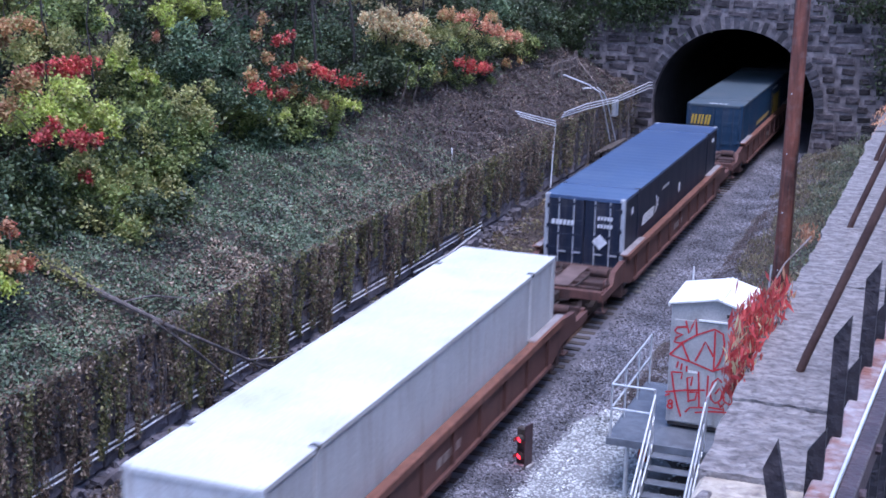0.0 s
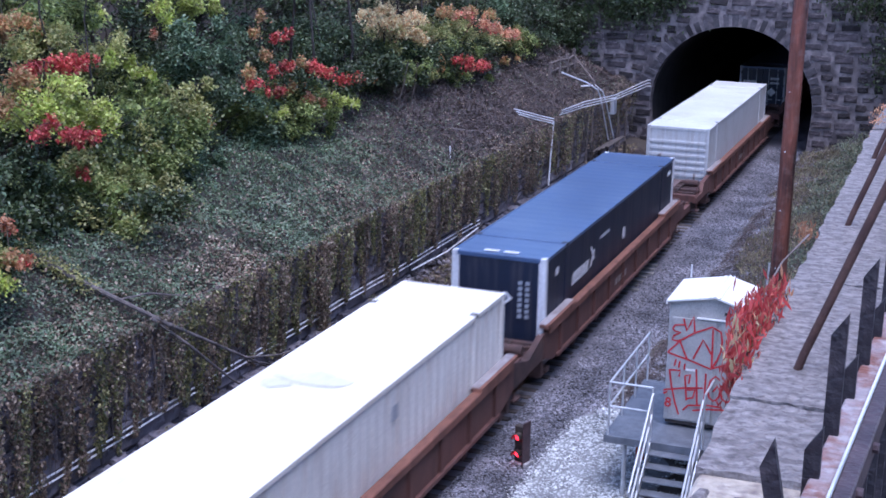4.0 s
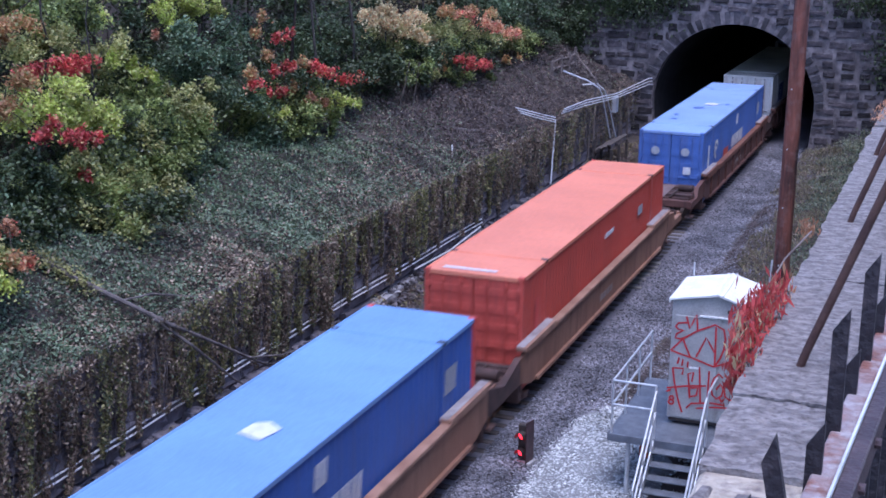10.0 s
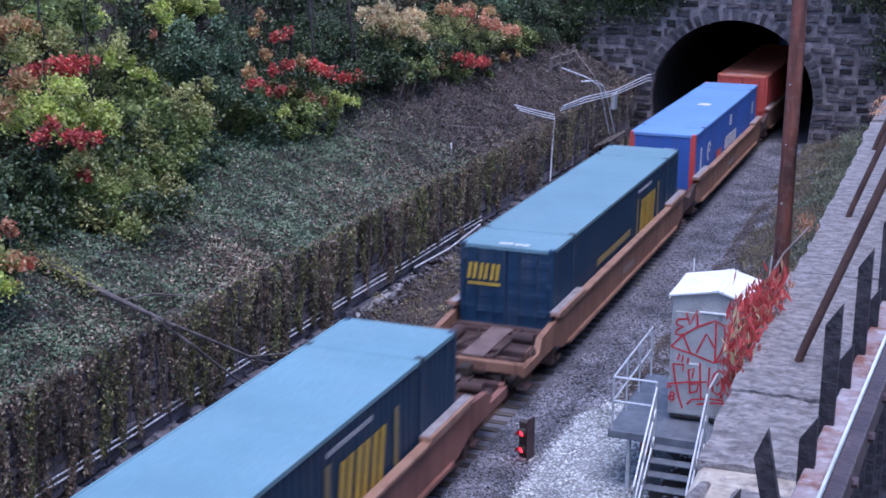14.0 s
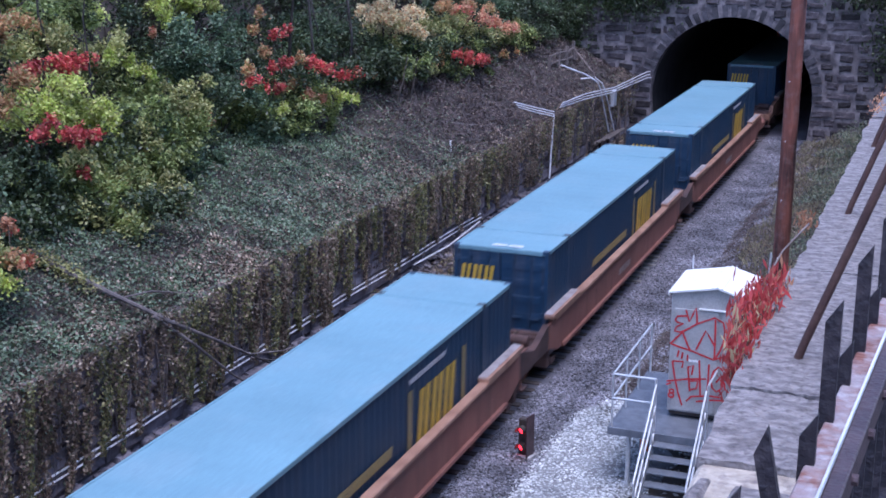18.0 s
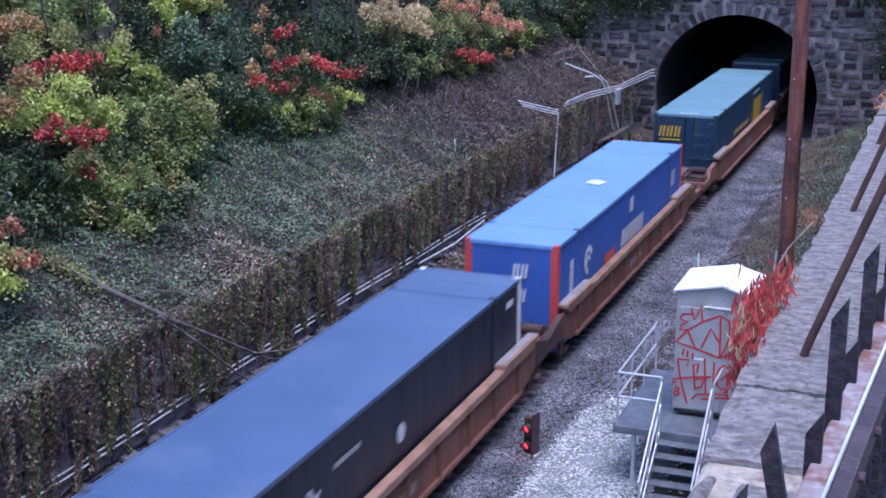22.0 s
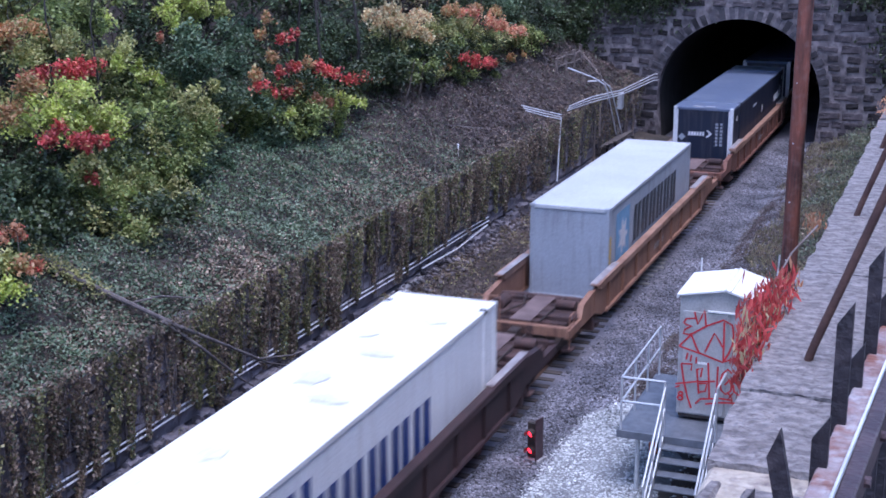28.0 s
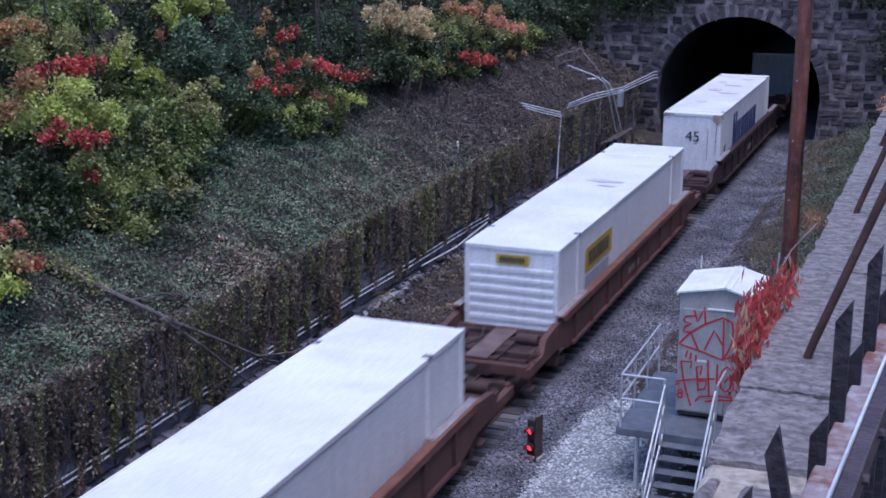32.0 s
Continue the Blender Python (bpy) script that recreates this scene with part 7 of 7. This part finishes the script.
    tree((-10.8, 34.6), [
        (-9.4, 34.9, 6.90, 0.34, "olive"), (-9.4, 33.8, 6.88, 0.37, "olive"), (-9.4, 32.8, 6.80, 0.40, "olive"), (-9.4, 33.4, 6.30, 0.57, "olive"), (-9.4, 34.3, 6.33, 0.42, "olive")] + [
        (-9.3, 31.8, 6.63, 0.47, "moss"), (-9.3, 30.9, 6.48, 0.46, "moss"), (-9.3, 32.3, 6.00, 0.68, "moss"), (-9.3, 31.2, 5.57, 0.66, "moss"), (-9.3, 32.5, 5.24, 0.68, "moss"), (-9.3, 30.5, 5.11, 0.58, "moss"), (-9.3, 33.8, 5.68, 0.62, "moss")] + [
        (-9.2, 33.5, 4.82, 0.62, "blue"), (-9.2, 31.8, 4.70, 0.56, "blue"), (-9.2, 34.9, 4.73, 0.51, "blue")] + [
        (-9.3, 34.6, 5.81, 0.28, "rust"), (-9.3, 33.6, 5.96, 0.23, "rust")],
        "arching dull green bush on the bank", 0.06)
    tree((-11.4, 43.6), [
        (-9.2, 39.0, 7.92, 0.29, "red"), (-9.2, 39.5, 7.99, 0.23, "red"), (-9.2, 38.4, 6.94, 0.31, "red"), (-9.2, 39.3, 6.94, 0.36, "red"), (-9.2, 41.1, 6.78, 0.40, "red"), (-9.2, 41.8, 6.55, 0.36, "red"), (-9.2, 42.7, 6.40, 0.29, "red"), (-9.2, 43.8, 6.04, 0.34, "red"), (-9.2, 44.7, 6.03, 0.33, "red"), (-9.2, 37.2, 6.66, 0.28, "red"), (-9.2, 38.5, 6.31, 0.29, "red"), (-9.2, 39.0, 6.22, 0.25, "red")] + [
        (-9.3, 37.8, 8.64, 0.32, "rust"), (-9.3, 37.7, 8.14, 0.29, "rust"), (-9.3, 38.0, 7.42, 0.37, "rust"), (-9.3, 40.5, 6.92, 0.36, "rust"), (-9.3, 46.2, 5.77, 0.32, "rust"), (-9.3, 37.3, 6.99, 0.41, "rust"), (-9.3, 40.3, 6.20, 0.41, "rust")] + [
        (-8.9, 40.5, 5.83, 0.36, "orange"), (-8.9, 41.6, 5.57, 0.26, "orange")] + [
        (-8.8, 42.0, 5.61, 0.32, "lime"), (-8.8, 42.9, 5.40, 0.35, "lime"), (-8.8, 43.8, 5.24, 0.25, "lime"), (-8.8, 38.5, 5.65, 0.27, "lime")] + [
        (-9.0, 42.4, 5.06, 0.39, "moss"), (-9.0, 38.9, 5.14, 0.34, "moss"), (-9.0, 42.4, 4.60, 0.37, "moss"), (-9.0, 40.6, 5.30, 0.47, "moss"), (-9.0, 40.0, 4.78, 0.42, "moss")],
        "slender tree with scarlet and russet sprays", 0.1)
    # all clumps dark: the wood's shaded depth put into leaf colour
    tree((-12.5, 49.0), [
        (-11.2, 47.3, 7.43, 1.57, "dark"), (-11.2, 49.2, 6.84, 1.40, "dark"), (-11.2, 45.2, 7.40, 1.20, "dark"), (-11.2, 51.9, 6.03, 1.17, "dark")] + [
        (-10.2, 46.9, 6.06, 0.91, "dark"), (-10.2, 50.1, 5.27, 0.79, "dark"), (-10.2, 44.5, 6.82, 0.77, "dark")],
        "tree in the wood's edge, leaves darkened for shade", 0.1)
    tree((-9.0, 47.9), [
        (-9.0, 49.2, 5.39, 0.41, "moss"), (-9.0, 49.6, 5.95, 0.50, "moss"), (-9.0, 50.6, 5.80, 0.57, "moss")] + [
        (-9.0, 51.2, 5.34, 0.40, "olive")],
        "slender leaning tree with a bare stem", 0.06)
    tree((-9.0, 49.3), [
        (-9.1, 50.5, 5.50, 0.51, "dark"), (-9.1, 51.9, 5.79, 0.64, "dark")] + [
        (-9.1, 50.9, 5.12, 0.34, "moss")],
        "slender leaning tree with a bare stem", 0.05)
    tree((-10.9, 52.0), [
        (-9.7, 47.9, 7.65, 0.68, "tan"), (-9.7, 49.0, 7.77, 0.69, "tan"), (-9.7, 49.6, 7.19, 0.70, "tan"), (-9.7, 51.0, 7.05, 0.64, "tan"), (-9.7, 52.0, 6.65, 0.58, "tan"), (-9.7, 53.1, 6.52, 0.52, "tan"), (-9.7, 48.4, 8.06, 0.68, "tan"), (-9.7, 51.1, 7.61, 0.72, "tan"), (-9.7, 46.8, 8.05, 0.43, "tan"), (-9.7, 50.1, 7.47, 0.63, "tan")] + [
        (-10.0, 53.5, 6.96, 0.72, "olive"), (-10.0, 49.6, 6.81, 0.73, "olive"), (-10.0, 52.0, 6.41, 0.64, "olive"), (-10.0, 49.1, 7.43, 0.78, "olive")] + [
        (-10.0, 51.7, 6.11, 0.75, "dark"), (-10.0, 53.8, 7.50, 0.54, "dark")],
        "tree with pale tan autumn leaves", 0.09)
    tree((-10.6, 60.5), [
        (-9.3, 56.0, 7.39, 0.61, "orange"), (-9.3, 58.1, 6.84, 0.63, "orange"), (-9.3, 60.2, 6.53, 0.58, "orange"), (-9.3, 62.2, 6.10, 0.60, "orange"), (-9.3, 63.6, 5.98, 0.46, "orange"), (-9.3, 65.7, 5.41, 0.43, "orange"), (-9.3, 67.3, 5.27, 0.32, "orange")] + [
        (-9.4, 54.2, 7.61, 0.59, "rust"), (-9.4, 57.3, 7.43, 0.55, "rust"), (-9.4, 59.6, 7.12, 0.57, "rust"), (-9.4, 53.6, 5.83, 0.39, "rust"), (-9.4, 53.3, 5.39, 0.33, "rust"), (-9.4, 61.7, 4.86, 0.41, "rust"), (-9.4, 63.9, 4.72, 0.38, "rust"), (-9.4, 65.0, 4.60, 0.27, "rust")] + [
        (-9.6, 56.1, 6.85, 0.87, "olive"), (-9.6, 58.3, 6.28, 0.83, "olive"), (-9.6, 60.7, 5.81, 0.80, "olive"), (-9.6, 62.8, 5.40, 0.55, "olive"), (-9.6, 54.1, 6.69, 0.78, "olive"), (-9.6, 57.9, 5.67, 0.64, "olive"), (-9.6, 64.8, 6.02, 0.56, "olive")] + [
        (-8.6, 53.8, 5.72, 0.35, "red"), (-8.6, 55.2, 5.58, 0.39, "red"), (-8.6, 56.3, 5.32, 0.40, "red"), (-8.6, 57.4, 5.08, 0.34, "red"), (-8.6, 54.9, 5.36, 0.30, "red")] + [
        (-9.1, 53.4, 6.41, 0.53, "moss"), (-9.1, 57.6, 5.67, 0.44, "moss"), (-9.1, 54.1, 5.18, 0.42, "moss"), (-9.1, 54.9, 4.74, 0.40, "moss"), (-9.1, 59.2, 4.48, 0.39, "moss"), (-9.1, 56.2, 4.85, 0.43, "moss")] + [
        (-9.6, 52.8, 6.24, 0.59, "dark"), (-9.6, 54.8, 4.51, 0.55, "dark")],
        "tree with russet and orange sprays", 0.09)
    tree((-11.5, 67.5), [(-9.5, 66.5, 6.6, 1.3, "dark"), (-10.0, 69.5, 6.8, 1.5, "dark"), (-10.8, 64.5, 6.9, 1.5, "blue"), (-9.6, 71.0, 5.6, 1.2, "dark"), (-9.4, 68.2, 5.4, 1.2, "dark"), (-9.8, 70.6, 8.0, 1.4, "dark")], "dark evergreen beside the portal")
    tree((-8.8, 23.0), [(-7.5, 22.8, 5.45, 0.3, "orange"), (-7.5, 23.3, 5.4, 0.3, "orange"), (-7.0, 22.7, 4.9, 0.35, "rust"), (-6.9, 23.1, 4.75, 0.25, "orange"), (-8.4, 23.4, 5.6, 0.8, "dark"), (-7.4, 22.5, 5.0, 0.6, "olive"), (-7.0, 22.4, 4.5, 0.5, "lime"), (-7.9, 23.6, 4.8, 0.8, "dark")], "small bush with orange leaves at the bank's edge", 0.06)


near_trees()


def bare_trunks():
    """Tall bare trunks that stand in the dark of the wood, crowns far above."""
    rnd = random.Random(23)
    for x, y, lean, r in ((-10.3, 43.0, 0.4, 0.06), (-10.5, 44.6, -0.5, 0.05), (-10.4, 46.6, 0.3, 0.07), (-10.2, 48.8, 0.5, 0.045), (-10.4, 53.4, 0.4, 0.05), (-10.6, 29.8, -0.6, 0.04), (-10.5, 30.4, 0.5, 0.03)):
        g = bank_z(x, y)
        root = empty("bare_tree", x, y, g, label="tall slender tree trunk standing in the dark wood", category="tree")
        tagged(root, group="bare trunks in the wood")
        top = Vector((lean, rnd.uniform(-0.2, 0.2), 6.5))
        part("trunk", bar([(0, 0, -0.4), top * 0.3 + Vector((0.14, 0.1, 0)), top * 0.65 - Vector((0.1, 0.15, 0)), top], r, 8, r * 0.5), M_TRUNK, root)
        for k in range(4):
            s = top * rnd.uniform(0.35, 0.9)
            part("limb", bar([s, s + Vector((rnd.uniform(-0.5, 0.5), rnd.uniform(-0.6, 0.6), 0.4)), s + Vector((rnd.uniform(-0.9, 0.9), rnd.uniform(-1, 1), 0.9))], r * 0.3, 5, 0.008), M_TRUNK, root)
        leaves("crown", cloud(top, 0.9, 700, np.random.default_rng(int(y * 10)), 0.5), 0.05, L_MOSS, root, lean=0.4)


bare_trunks()


def wood_edge():
    """Low bushes along the foot of the wood, filling the gap down to the ivy."""
    rnd = np.random.default_rng(61)
    # dark rows: shade of the hollows at the wood's foot put into the leaves
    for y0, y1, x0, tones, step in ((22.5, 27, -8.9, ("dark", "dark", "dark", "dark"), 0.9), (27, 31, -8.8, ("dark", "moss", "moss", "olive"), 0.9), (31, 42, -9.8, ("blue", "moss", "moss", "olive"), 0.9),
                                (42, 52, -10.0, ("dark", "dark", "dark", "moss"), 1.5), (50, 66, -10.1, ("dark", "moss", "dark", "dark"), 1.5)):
        for y in np.arange(y0, y1, step):
            x = x0 + rnd.uniform(-0.9, 0.5)
            g = bank_z(x, y)
            root = empty("bush", x, y, g, label="low leafy bush at the foot of the wood", category="bush")
            tagged(root, group="bushes at the wood's foot")
            inv = pose(-x, -y, -g)
            bm = bmesh.new()
            for _ in range(5):
                tube(bm, [(x, y, g - 0.1), (x + rnd.normal(0, 0.2), y + rnd.normal(0, 0.2), g + 0.4), (x + rnd.normal(0, 0.45), y + rnd.normal(0, 0.45), g + 0.8)], 0.018, 5, 0.006)
            part("stem", bm, M_BARK, root).matrix_parent_inverse = inv
            for i in range(4):
                c = (x + rnd.normal(0, 0.4), y + rnd.normal(0, 0.5), g + rnd.uniform(0.2, 1.5 if y > 31 else 0.8))
                leaves("crown", cloud(c, rnd.uniform(0.6, 1.0), 800, rnd), 0.055, TONES[str(rnd.choice(tones))], root, lean=0.7).matrix_parent_inverse = inv


wood_edge()


def woods():
    """The wood behind: trees in staggered rows up the bank, the shade below and in its depth put into dark leaf tones.
    """
    rnd = np.random.default_rng(41)
    for row, (x0, lift, top) in enumerate(((-11.3, 0.4, 2.0), (-13.2, 0.5, 4.0), (-15.8, 0.6, 5.5), (-19.0, 0.8, 6.0))):
        for y in np.arange(25.5 + row, 80 + 3 * row, 2.9):
            x, yy = x0 + rnd.uniform(-0.7, 0.7), y + rnd.uniform(-1, 1)
            if row == 0 and yy < 29:
                continue
            if row == 0 and yy > 42:
                x += 0.5
            g = bank_z(x, yy)
            clumps = []
            for i in range(7 if row else 5):
                z = g + lift + (top - lift) * (i + rnd.random()) / 7
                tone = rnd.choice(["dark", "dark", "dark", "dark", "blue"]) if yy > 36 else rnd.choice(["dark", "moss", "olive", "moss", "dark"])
                if row >= 1 and 50 < yy < 64 and rnd.random() < 0.25:
                    tone = rnd.choice(["tan", "rust"])
                clumps.append((x + rnd.normal(0, 0.7), yy + rnd.normal(0, 0.8), z, rnd.uniform(0.9, 1.4), str(tone)))
            t = tree((x, yy), clumps, "slim tree of the dark wood on the bank", 0.08, 0.06, 620)
            tagged(t, group="trees of the wood")


woods()


def portal_growth():
    """Ivy and conifer boughs hanging over the top of the portal."""
    rnd = np.random.default_rng(51)
    root = empty("portal_ivy", -6, PORTAL_Y, 7, label="dark ivy hanging over the tunnel portal's stones", category="ivy", kind="stuff")
    inv = pose(6, -PORTAL_Y, -7)
    c = []
    for a, z, rx, rz, n in ((-6.4, 7.0, 2.6, 1.3, 2600), (-9.2, 5.6, 1.2, 2.2, 2200), (-4.2, 7.6, 1.6, 0.8, 1200), (7.6, 5.2, 1.4, 2.0, 1500), (6.0, 7.4, 2.0, 0.8, 900)):
        p = rnd.normal(0, 0.5, (n, 2))
        c += list(np.stack([a + p[:, 0] * rx, PORTAL_Y - 0.15 - 0.35 * rnd.random(n), z + p[:, 1] * rz], 1))
    tagged(leaves("foliage", c, 0.085, L_DARK, root, lean=0.0, droop=0.8), kind="stuff").matrix_parent_inverse = inv


portal_growth()


def portal_evergreens():
    """Unseen evergreens added on the hill above the portal to block sky light."""
    rnd = np.random.default_rng(71)
    for x, y in ((-8.8, 75.6), (-4.5, 76.4), (0.2, 75.8), (4.6, 76.6), (8.8, 75.8)):
        g = ground_z(x, y)
        root = empty("evergreen", x, y, g, label="unseen dark evergreen added above the tunnel to block sky light", category="tree")
        tagged(root, group="evergreens above the tunnel")
        inv = pose(-x, -y, -g)
        part("trunk", bar([(x, y, g - 0.3), (x + 0.1, y, g + 5), (x, y, g + 11)], 0.16, 8, 0.03), M_BARK, root).matrix_parent_inverse = inv
        for i in range(9):
            z = g + 0.8 + 1.15 * i
            r = 2.5 - 0.22 * i
            leaves("bough", cloud((x + rnd.normal(0, 0.2), y + rnd.normal(0, 0.2), z), r, 900, rnd, 0.3), 0.12, L_DARK, root, lean=0.3, droop=0.5, ratio=0.35).matrix_parent_inverse = inv


portal_evergreens()


# ---- what moves ----
def motions():
    for ob, mid, z in TRAIN:
        walk(ob, [(t, pose(0, mid + rolled(t), z)) for t in range(0, 33, 2)])


motions()
